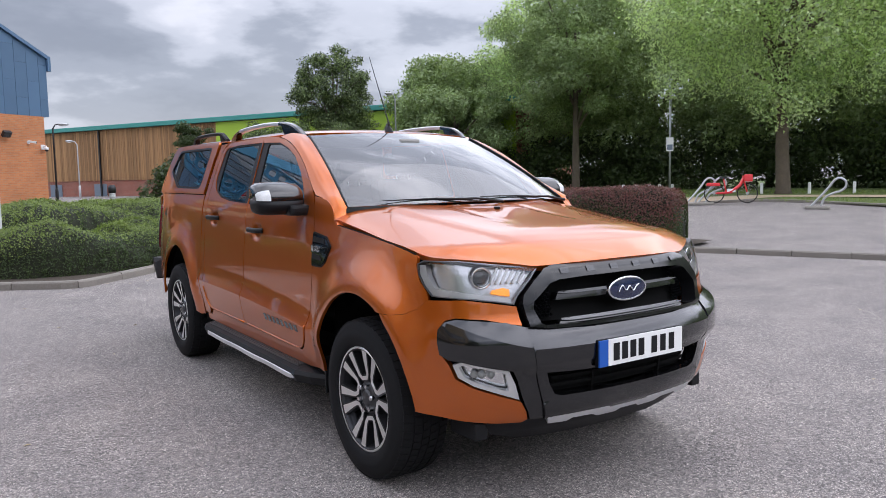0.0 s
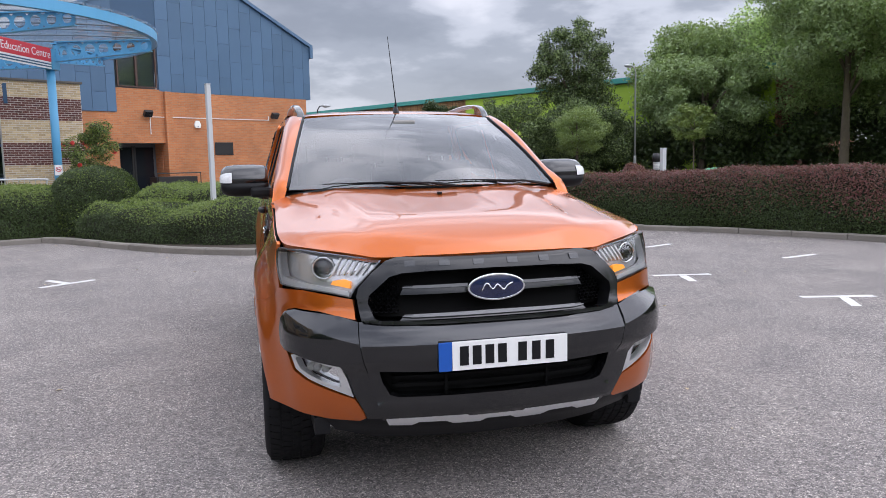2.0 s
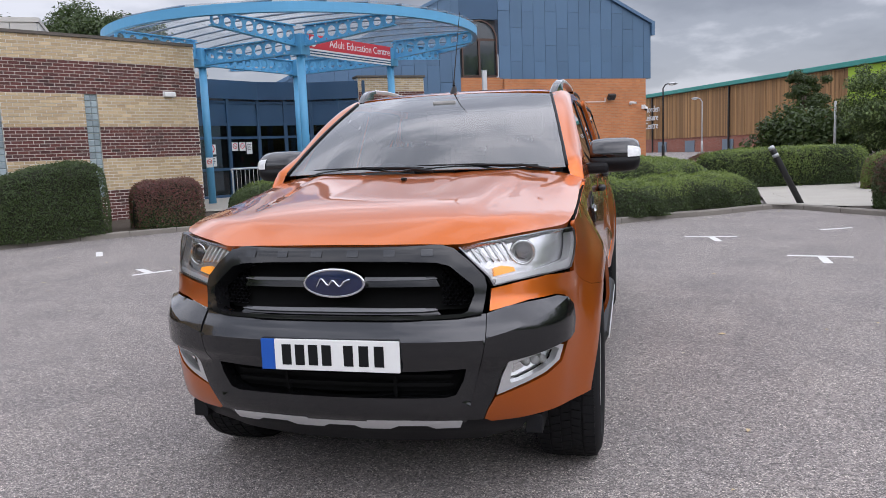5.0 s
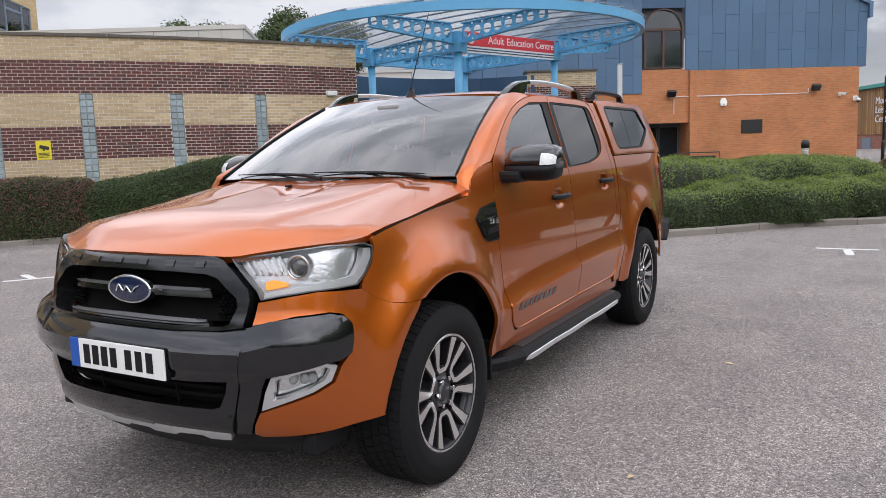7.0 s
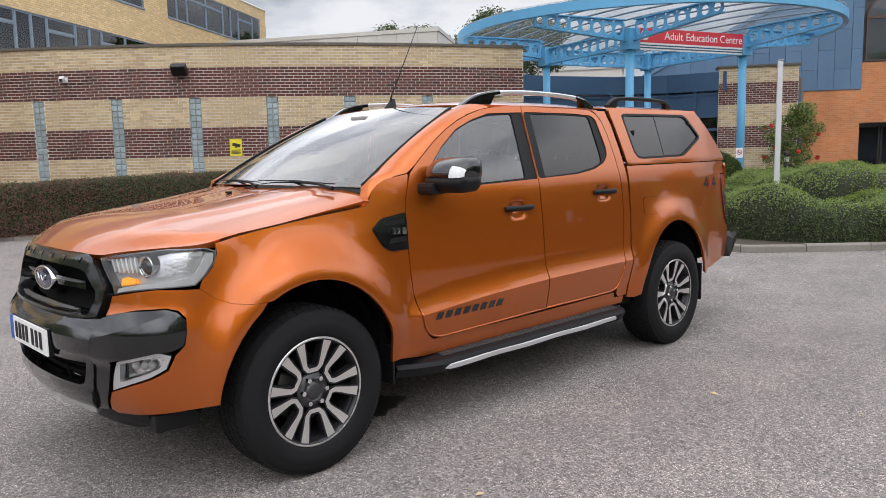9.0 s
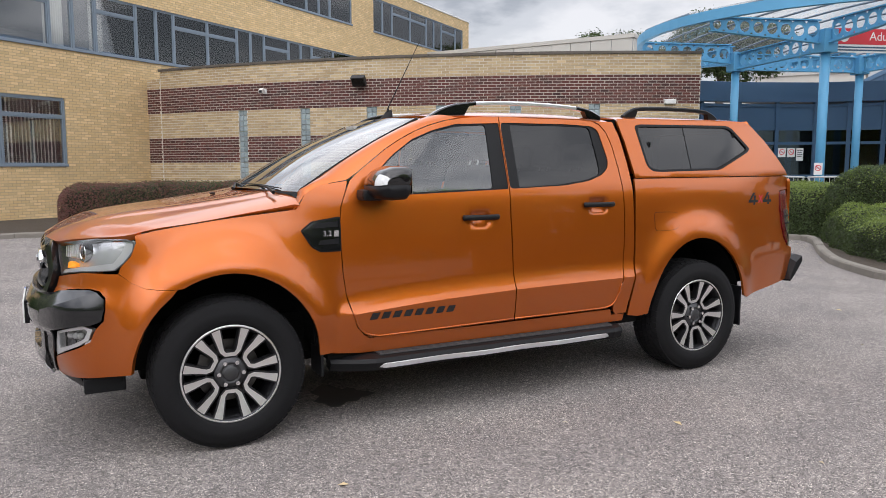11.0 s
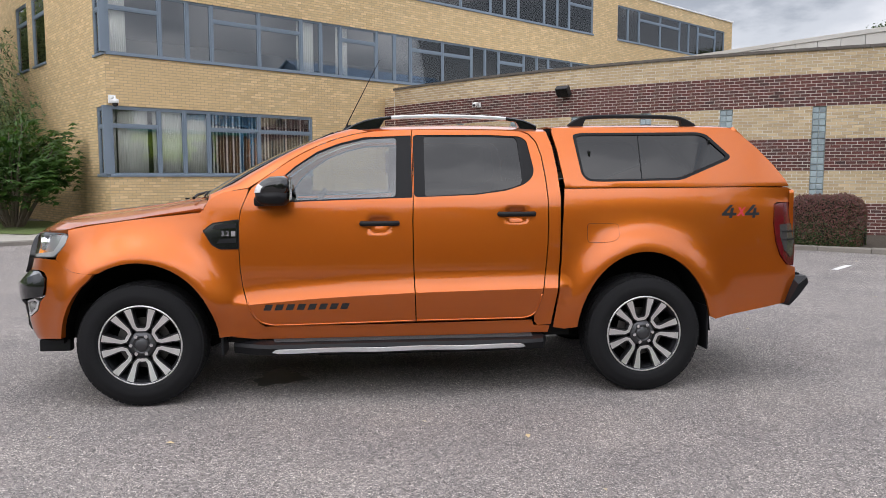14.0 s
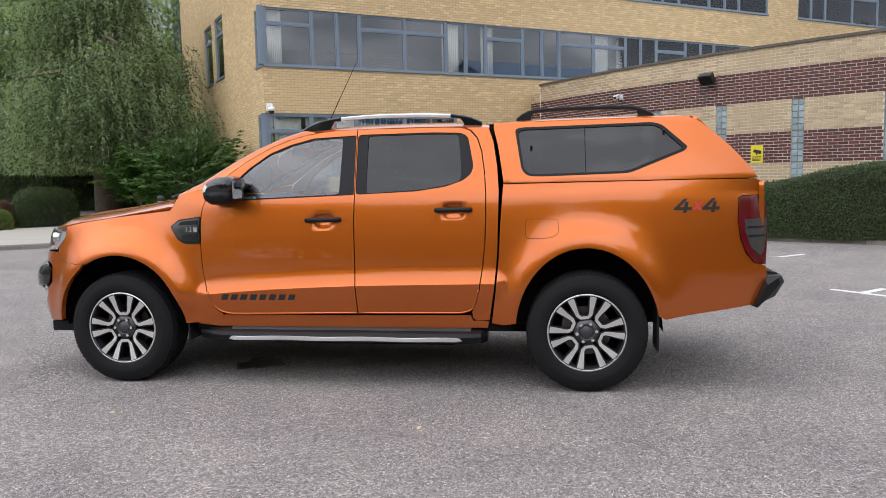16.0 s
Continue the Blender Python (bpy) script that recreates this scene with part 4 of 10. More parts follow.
def cell_beam(a, b, z0, z1, parent, pitch=0.36, taper=(1.0, 1.0)):
    """An I-beam between two points with round holes along its web; taper: the depth's share at either end, measured from the top."""
    a, b = Vector(a), Vector(b)
    L = (b - a).length
    bm = bmesh.new()
    n = max(1, int(L / pitch))
    w, t = L / n, 0.02
    for k in range(n):
        x0 = k * w

        def low(x):
            return z1 - (z1 - z0) * (taper[0] + (taper[1] - taper[0]) * x / L)
        xc = x0 + w / 2
        hgt = z1 - low(xc)
        zc, r = (z1 + low(xc)) / 2, min(0.36 * hgt, 0.38 * w)
        m_ = 16
        rect = []
        for j in range(m_):
            th = math.tau * (j + 0.5) / m_
            c_, s_ = math.cos(th), math.sin(th)
            q = 1 / max(abs(c_), abs(s_))
            rect.append((xc + c_ * q * w / 2, s_ * q))
        for side in (-t / 2, t / 2):
            inner = [bm.verts.new((xc + r * math.cos(math.tau * (j + 0.5) / m_), side, zc + r * math.sin(math.tau * (j + 0.5) / m_))) for j in range(m_)]
            outer = [bm.verts.new((x_, side, (low(x_) + z1) / 2 + v * (z1 - low(x_)) / 2)) for x_, v in rect]
            for j in range(m_):
                f = (inner[j], inner[(j + 1) % m_], outer[(j + 1) % m_], outer[j])
                bm.faces.new(f if side > 0 else f[::-1])
            if side < 0:
                keep = inner
            else:
                for j in range(m_):
                    bm.faces.new((keep[j], inner[j], inner[(j + 1) % m_], keep[(j + 1) % m_]))
    for zf in (0, 1):
        v = []
        for x_ in (0, L):
            zz = z1 if zf else z1 - (z1 - z0) * (taper[0] if x_ == 0 else taper[1])
            for y_ in (-0.075, 0.075):
                for dz in (0, 0.03 if zf == 0 else -0.03):
                    v.append(bm.verts.new((x_, y_, zz - dz if zf == 0 else zz + 0.03 + dz)))
        for q in ((0, 1, 3, 2), (4, 6, 7, 5), (0, 2, 6, 4), (1, 5, 7, 3), (0, 4, 5, 1), (2, 3, 7, 6)):
            bm.faces.new([v[i] for i in q])
    bmesh.ops.recalc_face_normals(bm, faces=bm.faces)
    ang = math.atan2(b.y - a.y, b.x - a.x)
    bmesh.ops.transform(bm, matrix=Matrix.Translation((a.x, a.y, 0)) @ Matrix.Rotation(ang, 4, "Z"), verts=bm.verts)
    return part("cellular_beam", bm, M["steel_blue"], parent)


def rim_hit(p, d):
    oc = p - CAN_C
    b = oc.dot(d)
    return p + d * (-b + math.sqrt(b * b - (oc.dot(oc) - (CAN_R - 0.1) ** 2)))


for i in range(4):
    a, b = COLS[i], COLS[(i + 1) % 4]
    d = (b - a).normalized()
    cell_beam(a + d * 0.2, b - d * 0.2, 4.3, 4.72, canopy)
    cell_beam(b + d * 0.2, rim_hit(b, d), 4.3, 4.98, canopy, taper=(0.75, 0.42))
    cell_beam(a - d * 0.2, rim_hit(a, -d), 4.3, 4.98, canopy, taper=(0.75, 0.42))
# rim: a curved box section
bm = bmesh.new()
N = 96
ring = [[bm.verts.new((CAN_C.x + (CAN_R + o) * math.cos(math.tau * k / N), CAN_C.y + (CAN_R + o) * math.sin(math.tau * k / N), CAN_Z + z)) for o, z in ((-0.07, -0.12), (0.07, -0.12), (0.07, 0.12), (-0.07, 0.12))] for k in range(N)]
for k in range(N):
    for j in range(4):
        bm.faces.new((ring[k][j], ring[(k + 1) % N][j], ring[(k + 1) % N][(j + 1) % 4], ring[k][(j + 1) % 4]))
bmesh.ops.recalc_face_normals(bm, faces=bm.faces)
part("rim", bm, M["steel_blue"], canopy)
# glazing: four bays of shallow pitch between glazing bars
u_ = (COLS[1] - COLS[0]).normalized()
v_ = Vector((-u_.y, u_.x, 0))


def roof_z(p):
    q = p - CAN_C
    return CAN_Z + 0.16 + 0.30 * (1 - (q.length / CAN_R) ** 2)


bars = 13
lines = []
for k in range(bars + 1):
    o = -CAN_R * 0.98 + 2 * CAN_R * 0.98 * k / bars
    half = math.sqrt(max(CAN_R ** 2 - o * o, 0.01)) * 1.02
    pts = [CAN_C + v_ * o + u_ * (half * (-1 + 2 * j / 12)) for j in range(13)]
    lines.append([Vector((p.x, p.y, roof_z(p))) for p in pts])
    bm = bmesh.new()
    tube(bm, lines[-1], 0.028, 6)
    part("glazing_bar", bm, M["frame_blue"], canopy)
for l0, l1 in zip(lines, lines[1:]):
    bm = bmesh.new()
    r0, r1 = [bm.verts.new(p + Vector((0, 0, 0.035))) for p in l0], [bm.verts.new(p + Vector((0, 0, 0.035))) for p in l1]
    for j in range(12):
        bm.faces.new((r0[j], r0[j + 1], r1[j + 1], r1[j]))
    bmesh.ops.solidify(bm, geom=bm.faces[:], thickness=0.01)
    part("roof_pane", bm, M["roof_glass"], canopy)
# sign between two columns
sa, sb = COLS[1], COLS[2]
sd = (sb - sa).normalized()
ang = math.degrees(math.atan2(sd.y, sd.x))
sign = thing("entrance_sign", "long red entrance sign with white lettering", "sign", (*(sa + sd * 0.12)[:2], 0), ang)
SL = (sb - sa).length - 0.24
part("board", boxed(0, SL, -0.16, -0.12, 4.42, 4.80, bevel=0.004), M["red_sign"], sign)
part("lower_strip", boxed(0, SL, -0.155, -0.125, 4.22, 4.415), M["white"], sign)
for z in (4.26, 4.33):
    part("stripe", boxed(0, SL, -0.159, -0.156, z, z + 0.035), M["navy"], sign)
x_ = SL * 0.56 - 1.27
for word in ("Adult", "Education", "Centre"):
    ob = text_mesh("lettering", word, 0.30, pose(x_, -0.163, 4.61, 90, 0, 0), M["white"], sign, "white lettering", align="LEFT")
    x_ += max(v.co.x for v in ob.data.vertices) + 0.10
bm = bmesh.new()
bmesh.ops.create_cone(bm, cap_ends=True, segments=24, radius1=0.14, radius2=0.14, depth=0.006)
bmesh.ops.transform(bm, matrix=pose(0.25, -0.164, 4.61, 90, 0, 0), verts=bm.verts)
part("roundel", bm, M["white"], sign)

# ---- glazed entrance behind the canopy ----
GLZ = [Vector((-13.9, 15.4, 0)), Vector((-13.3, 18.2, 0)), Vector((-12.2, 20.6, 0)), Vector((-10.7, 22.0, 0)), Vector((-8.7, 22.5, 0))]
entrance = thing("entrance_glazing", "dark navy framed glazed entrance screen", "entrance", kind="structure")
for i, (a, b) in enumerate(zip(GLZ, GLZ[1:])):
    L = (b - a).length
    fr = Matrix.Translation(a) @ Matrix.Rotation(math.atan2(b.y - a.y, b.x - a.x), 4, "Z")
    for x in (0.0, L / 2, L):
        ob = part("mullion", boxed(x - 0.06, x + 0.06, -0.06, 0.08, 0.1, 3.55), M["navy"], entrance)
        ob.matrix_basis = fr
    for z in (0.1, 1.05, 2.15, 2.62, 3.4):
        for x0, x1 in ((0.061, L / 2 - 0.061), (L / 2 + 0.061, L - 0.061)):
            ob = part("transom", boxed(x0, x1, -0.045, 0.06, z, z + 0.09), M["navy"], entrance)
            ob.matrix_basis = fr
    for x0, x1 in ((0.062, L / 2 - 0.062), (L / 2 + 0.062, L - 0.062)):
        for z0, z1 in ((0.191, 1.049), (1.141, 2.149), (2.241, 2.619), (2.711, 3.399)):
            up_ = z0 > 2.7
            ob = part("spandrel_panel" if up_ else "pane", boxed(x0, x1, -0.005, 0.005, z0, z1), M["navy" if up_ else "glass_entry"], entrance)
            ob.matrix_basis = fr
    ob = part("fascia", boxed(-0.05, L + 0.05, -0.12, 0.3, 3.55, 4.2, bevel=0.01), M["navy"], entrance)
    ob.matrix_basis = fr
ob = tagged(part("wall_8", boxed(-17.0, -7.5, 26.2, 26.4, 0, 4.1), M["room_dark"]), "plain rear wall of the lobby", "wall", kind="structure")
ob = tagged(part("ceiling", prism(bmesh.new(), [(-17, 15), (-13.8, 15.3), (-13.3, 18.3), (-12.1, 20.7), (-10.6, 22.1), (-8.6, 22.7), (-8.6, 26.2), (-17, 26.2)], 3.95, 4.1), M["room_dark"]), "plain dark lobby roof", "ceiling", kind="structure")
PIER_P = Vector((-8.85, 22.3, 0))
flat_wall("wall_9", PIER_P, 33.0, 2.6, -0.05, 4.3, wing_band, "banded brick pier beside the entrance", thick=0.6, mortar="mortar")
ob = tagged(part("coping_slab", boxed(-0.06, 2.66, -0.06, 0.66, 4.3, 4.38, bevel=0.01), M["coping"]), "dark coping on the brick pier", "trim", kind="structure")
ob.matrix_world = flat_frame(PIER_P, 33.0)

# ---- the blue clad hall ----
HALL_P, HALL_H = Vector((1.86, 34.6, 0)), 33.0
hall_fr = flat_frame(HALL_P, HALL_H)
hall = thing("wall_10", "orange brick hall clad in blue sheet above", "building", kind="structure")
hall.matrix_world = hall_fr
HT = lambda s: 7.55 + 0.47 * (-s)
HL = lambda s: 4.54 + 0.5 * (s + 18.14)
bm = bmesh.new()
box(bm, -7.75, 0, 0, 0.35, -0.1, 4.66)
box(bm, -18.7, -9.85, 0, 0.35, -0.1, 3.72)
box(bm, -9.85, -7.75, 0, 0.35, 2.42, 4.74)
part("brick_wall", bm, M["brick_orange"], hall)
part("soldier_course", boxed(-9.9, -7.7, -0.012, 0.0, 2.42, 2.66), M["brick_orange"], hall)
part("brick_pilaster", boxed(-7.75, -7.45, -0.18, -0.001, -0.1, 4.66), M["brick_orange"], hall)
bm = bmesh.new()
box(bm, -0.35, 0, 0.36, 16, -0.1, 4.66)
part("brick_wall", bm, M["brick_orange"], hall)
# recessed door
M["door_glass"] = mat("door_dark_glass", (0.012, 0.016, 0.022), 0.12, var=0.1, scale=3, fine=0.0, bump=0.0)
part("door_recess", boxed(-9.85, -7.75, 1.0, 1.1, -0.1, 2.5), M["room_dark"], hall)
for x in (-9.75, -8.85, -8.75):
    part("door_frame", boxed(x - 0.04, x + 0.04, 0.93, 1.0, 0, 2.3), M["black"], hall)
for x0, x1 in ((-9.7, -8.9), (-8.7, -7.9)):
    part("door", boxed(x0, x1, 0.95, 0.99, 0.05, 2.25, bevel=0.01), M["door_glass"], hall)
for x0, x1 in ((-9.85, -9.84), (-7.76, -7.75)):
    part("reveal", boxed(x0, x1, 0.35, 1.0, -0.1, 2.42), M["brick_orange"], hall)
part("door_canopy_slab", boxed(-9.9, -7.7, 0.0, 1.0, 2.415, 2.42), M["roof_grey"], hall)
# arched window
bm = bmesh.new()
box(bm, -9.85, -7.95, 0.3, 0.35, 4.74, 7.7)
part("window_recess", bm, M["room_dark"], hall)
bm = bmesh.new()
outl = [(-9.75, 4.78), (-8.0, 4.78)] + [(-8.875 + 0.875 * math.cos(math.pi * k / 16), 6.45 + 0.875 * math.sin(math.pi * k / 16)) for k in range(17)]
cx, cz = -8.875, 6.0
ou = [bm.verts.new((x, 0.05, z)) for x, z in outl]
inn = [bm.verts.new((cx + (x - cx) * 0.93, 0.05, cz + (z - cz) * 0.955)) for x, z in outl]
n_ = len(outl)
for k in range(n_):
    bm.faces.new((ou[k], ou[(k + 1) % n_], inn[(k + 1) % n_], inn[k]))
bmesh.ops.recalc_face_normals(bm, faces=bm.faces)
bmesh.ops.solidify(bm, geom=bm.faces[:], thickness=0.08)
M["brown_frame"] = mat("brown_frame", (0.075, 0.04, 0.03), 0.5, var=0.1, scale=3, fine=0.05)
part("window_frame", bm, M["brown_frame"], hall)
part("mullion", boxed(-8.92, -8.83, 0.03, 0.12, 4.85, 6.4), M["brown_frame"], hall)
part("transom", boxed(-9.7, -8.05, 0.03, 0.12, 6.40, 6.5), M["brown_frame"], hall)
bm = bmesh.new()
bm.faces.new([bm.verts.new((-8.875 + (x + 8.875) * 0.96, 0.1, 6.0 + (z - 6.0) * 0.97)) for x, z in outl])
part("pane", bm, M["glass_tint"], hall)
# blue sheet cladding, panel by panel, in staggered upright strips
rc = random.Random(21)


def clad_panels(s0, s1, base, top, y, parent):
    s, k = s0, 0
    while s < s1 - 0.05:
        e = min(s + 0.60, s1)
        z = base - (0.75 if k % 2 else 0.0) + 0.0
        while True:
            a, b = max(z, base), z + 1.55
            t0, t1 = top(s + 0.007), top(e - 0.007)
            if a >= max(t0, t1) - 0.05:
                break
            bm = bmesh.new()
            q = [(s + 0.007, a + 0.006), (e - 0.007, a + 0.006), (e - 0.007, min(b - 0.006, t1)), (s + 0.007, min(b - 0.006, t0))]
            fr = [bm.verts.new((x, y - 0.03, zz)) for x, zz in q]
            bk = [bm.verts.new((x, y, zz)) for x, zz in q]
            bm.faces.new(fr)
            for i in range(4):
                bm.faces.new((fr[i], bk[i], bk[(i + 1) % 4], fr[(i + 1) % 4]))
            bmesh.ops.recalc_face_normals(bm, faces=bm.faces)
            part("cladding_panel", bm, M["clad"], parent)
            z += 1.55
        s, k = e, k + 1


bm = bmesh.new()
v = [bm.verts.new(p) for p in ((-7.92, 0.04, 4.66), (0.3, 0.04, 4.66), (0.3, 0.04, 7.4), (-6.25, 0.04, HT(-6.25)), (-7.92, 0.04, HL(-7.92)))]
bm.faces.new(v)
bmesh.ops.solidify(bm, geom=bm.faces[:], thickness=-0.25)
part("cladding_backing", bm, M["navy"], hall)
clad_panels(-7.92, 0.3, 4.66, lambda s: min(HT(s), HL(s)) - 0.12, 0.03, hall)
bm = bmesh.new()
v = [bm.verts.new(p) for p in ((-18.7, 0.0, 3.72), (-9.85, 0.0, 3.72), (-9.85, 0.0, HL(-9.85)), (-18.7, 0.0, HL(-18.7)))]
bm.faces.new(v)
bmesh.ops.solidify(bm, geom=bm.faces[:], thickness=-0.25)
part("cladding_backing", bm, M["navy"], hall)
clad_panels(-18.65, -9.85, 3.72, lambda s: HL(s) - 0.1, -0.01, hall)
part("cladding_backing", boxed(-9.85, -7.92, 0.02, 0.3, 7.35, 8.55), M["navy"], hall)
part("side_cladding", boxed(0.02, 0.3, 0.04, 16, 4.66, 7.4), M["clad"], hall)
# verge and roof
bm = bmesh.new()
for s0, s1, top_ in ((-6.25, 0.42, HT), (-18.9, -6.26, HL)):
    q = [(s0, -0.12, top_(s0) - 0.10), (s1, -0.12, top_(s1) - 0.10), (s1, -0.12, top_(s1) + 0.06), (s0, -0.12, top_(s0) + 0.06)]
    fr, bk = [bm.verts.new(p) for p in q], [bm.verts.new((p[0], 16.0, p[2])) for p in q]
    bm.faces.new(fr), bm.faces.new(bk[::-1])
    for i in range(4):
        bm.faces.new((fr[i], bk[i], bk[(i + 1) % 4], fr[(i + 1) % 4]))
bmesh.ops.recalc_face_normals(bm, faces=bm.faces)
part("roof", bm, M["clad"], hall)
part("eaves_fascia", boxed(0.30, 0.46, -0.125, 16, 6.75, 7.42), M["clad"], hall)
part("plaque", boxed(-5.35, -4.4, -0.04, -0.001, 1.87, 2.46, bevel=0.01), M["black"], hall)

# ---- the timber-clad hall far behind ----
TP, TH = Vector((5.4, 74.5, 0)), -61.7
far = thing("far_hall", "long timber-clad hall with lime end and teal eaves", "building")
far.matrix_world = flat_frame(TP, TH)
bm = bmesh.new()
box(bm, -30, 48, 0.0, 12.0, -0.2, 6.3)
part("wall_core", bm, M["brick_red"], far)
vs, fs = [], []
s = -30.0
rt = random.Random(8)
while s < 22.6:
    wdt = rt.uniform(0.13, 0.24)
    k = len(vs)
    dy = rt.uniform(0.06, 0.1)
    vs += [(s + 0.01, 0, 1.9), (s + wdt - 0.01, 0, 1.9), (s + wdt - 0.01, 0, 6.2), (s + 0.01, 0, 6.2), (s + 0.01, -dy, 1.9), (s + wdt - 0.01, -dy, 1.9), (s + wdt - 0.01, -dy, 6.2), (s + 0.01, -dy, 6.2)]
    fs += [(k + 4, k + 5, k + 6, k + 7), (k, k + 1, k + 5, k + 4), (k + 1, k + 2, k + 6, k + 5), (k + 3, k, k + 4, k + 7)]
    s += wdt
raw("timber_cladding", vs, fs, M["timber"], far, "weathered vertical timber boards", kind="stuff")
part("lime_panel", boxed(22.7, 47.9, -0.14, -0.001, 0.0, 6.2), M["lime"], far)
part("eave_fascia", boxed(-30.3, 48.3, -0.45, 0.6, 6.25, 6.60, bevel=0.03), M["teal"], far)
bm = bmesh.new()
v = [bm.verts.new(p) for p in ((-30, -0.3, 6.62), (48, -0.3, 6.62), (48, 6, 6.78), (-30, 6, 6.78))]
bm.faces.new(v)
bmesh.ops.solidify(bm, geom=bm.faces[:], thickness=0.1)
part("roof", bm, M["teal"], far)
for s in (-8, -3, 2, 8):
    part("window", boxed(s, s + 1.6, -0.06, -0.001, 0.3, 1.6, bevel=0.02), M["frame_blue"], far)
for s in (-18, -4, 9):
    part("downpipe", boxed(s, s + 0.15, -0.22, -0.11, 0, 6.2), M["black"], far)
for word, z in (("Morden", 5.0), ("Leisure", 4.15), ("Centre", 3.3)):
    text_mesh("lettering", word, 0.95, pose(-5.4, -0.24, z, 90, 0, 0), M["white"], far, "white lettering", 0.02, align="LEFT")
# pale panelled plant room seen over the wing
plant = thing("plant_room", "pale grey panelled roof plant room behind the wing", "building", kind="structure")
PL = [Vector((-21.5, 20.8, 0)), Vector((-23.9, 24.2, 0)), Vector((-33.2, 18.8, 0)), Vector((-30.6, 15.3, 0))]
bm = bmesh.new()
lo_, hi_ = [bm.verts.new((p.x, p.y, 3.0)) for p in PL], [bm.verts.new((p.x, p.y, 7.18)) for p in PL]
for k in range(4):
    bm.faces.new((lo_[k], lo_[(k + 1) % 4], hi_[(k + 1) % 4], hi_[k]))
bm.faces.new(hi_), bm.faces.new(lo_[::-1])
bmesh.ops.recalc_face_normals(bm, faces=bm.faces)
part("core", bm, M["frame_blue"], plant)
M["pale_panel"] = mat("pale_roof_panel", (0.52, 0.50, 0.46), 0.6, var=0.08, scale=0.8, fine=0.05, bump=0.1, rnd=0.06)
for a, b in zip(PL, PL[1:] + PL[:1]):
    L = (b - a).length
    ang = math.atan2(b.y - a.y, b.x - a.x)
    n = max(2, round(L / 0.95))
    for k in range(n):
        ob = part("roof_panel", boxed(L * k / n + 0.012, L * (k + 1) / n - 0.012, -0.05, 0.05, 4.3, 7.06, bevel=0.008), M["pale_panel"], plant)
        ob.matrix_basis = Matrix.Translation(a) @ Matrix.Rotation(ang, 4, "Z")
    ob = part("roof_edge", boxed(-0.06, L + 0.06, -0.09, 0.12, 7.065, 7.25, bevel=0.01), M["pale_panel"], plant)
    ob.matrix_basis = Matrix.Translation(a) @ Matrix.Rotation(ang, 4, "Z")
# far pale block beyond the entrance roof
block = thing("far_block", "distant pale flat-roofed block with small windows", "building")
block.matrix_world = flat_frame((-56.0, 69.5, 0), 33.0)
part("wall", boxed(0, 11.0, 0, 8, 0, 11.4), M["pale_panel"], block)
part("roof", boxed(-0.2, 11.2, -0.2, 8.2, 11.41, 11.75), M["roof_grey"], block)
for x in (1.0, 3.4, 5.8, 8.2):
    part("window", boxed(x, x + 1.5, -0.08, -0.002, 8.6, 10.2, bevel=0.02), M["frame_blue"], block)

# ---- plants ----
def leaves_mesh(name, centre, along_v, normal, length, width, materials, slot=None, blade=3):
    """Many small pointed leaves in one mesh: centres, directions, normals and sizes are arrays."""
    n = len(centre)
    side = np.cross(normal, along_v)
    side /= np.linalg.norm(side, axis=1)[:, None] + 1e-9
    L, W = length[:, None] * 0.5, width[:, None] * 0.5
    fold = normal / (np.linalg.norm(normal, axis=1)[:, None] + 1e-9) * W * 0.35
    v = np.empty((n, 4, 3), dtype=np.float32)
    v[:, 0], v[:, 2] = centre - along_v * L, centre + along_v * L
    v[:, 1], v[:, 3] = centre + side * W + along_v * L * 0.1 - fold, centre - side * W + along_v * L * 0.1 - fold
    if blade == 3:
        v[:, 1] = centre + side * W - along_v * L * 0.35 - fold
        v[:, 3] = centre - side * W - along_v * L * 0.75 - fold
        v = np.ascontiguousarray(v[:, 1:])
    me = bpy.data.meshes.new(name)
    me.vertices.add(n * blade)
    me.vertices.foreach_set("co", v.ravel())
    me.loops.add(n * blade)
    me.loops.foreach_set("vertex_index", np.arange(n * blade, dtype=np.int32))
    me.polygons.add(n)
    me.polygons.foreach_set("loop_start", np.arange(0, n * blade, blade, dtype=np.int32))
    for m in materials:
        me.materials.append(m)
    if slot is not None:
        me.polygons.foreach_set("material_index", slot.astype(np.int32))
    me.update(calc_edges=True)
    return me


def unit(v):
    return v / (np.linalg.norm(v, axis=1)[:, None] + 1e-9)


def lumps(p, seed, scale):
    """A smooth pseudo-random field in about -1 to 1."""
    r = np.random.default_rng(seed)
    out = np.zeros(len(p))
    for k in range(7):
        w = r.normal(size=3) * scale * (0.6 + 0.35 * k)
        out += np.sin(p @ w + r.uniform(0, 6.28)) / (1.0 + 0.35 * k)
    return out / 2.6


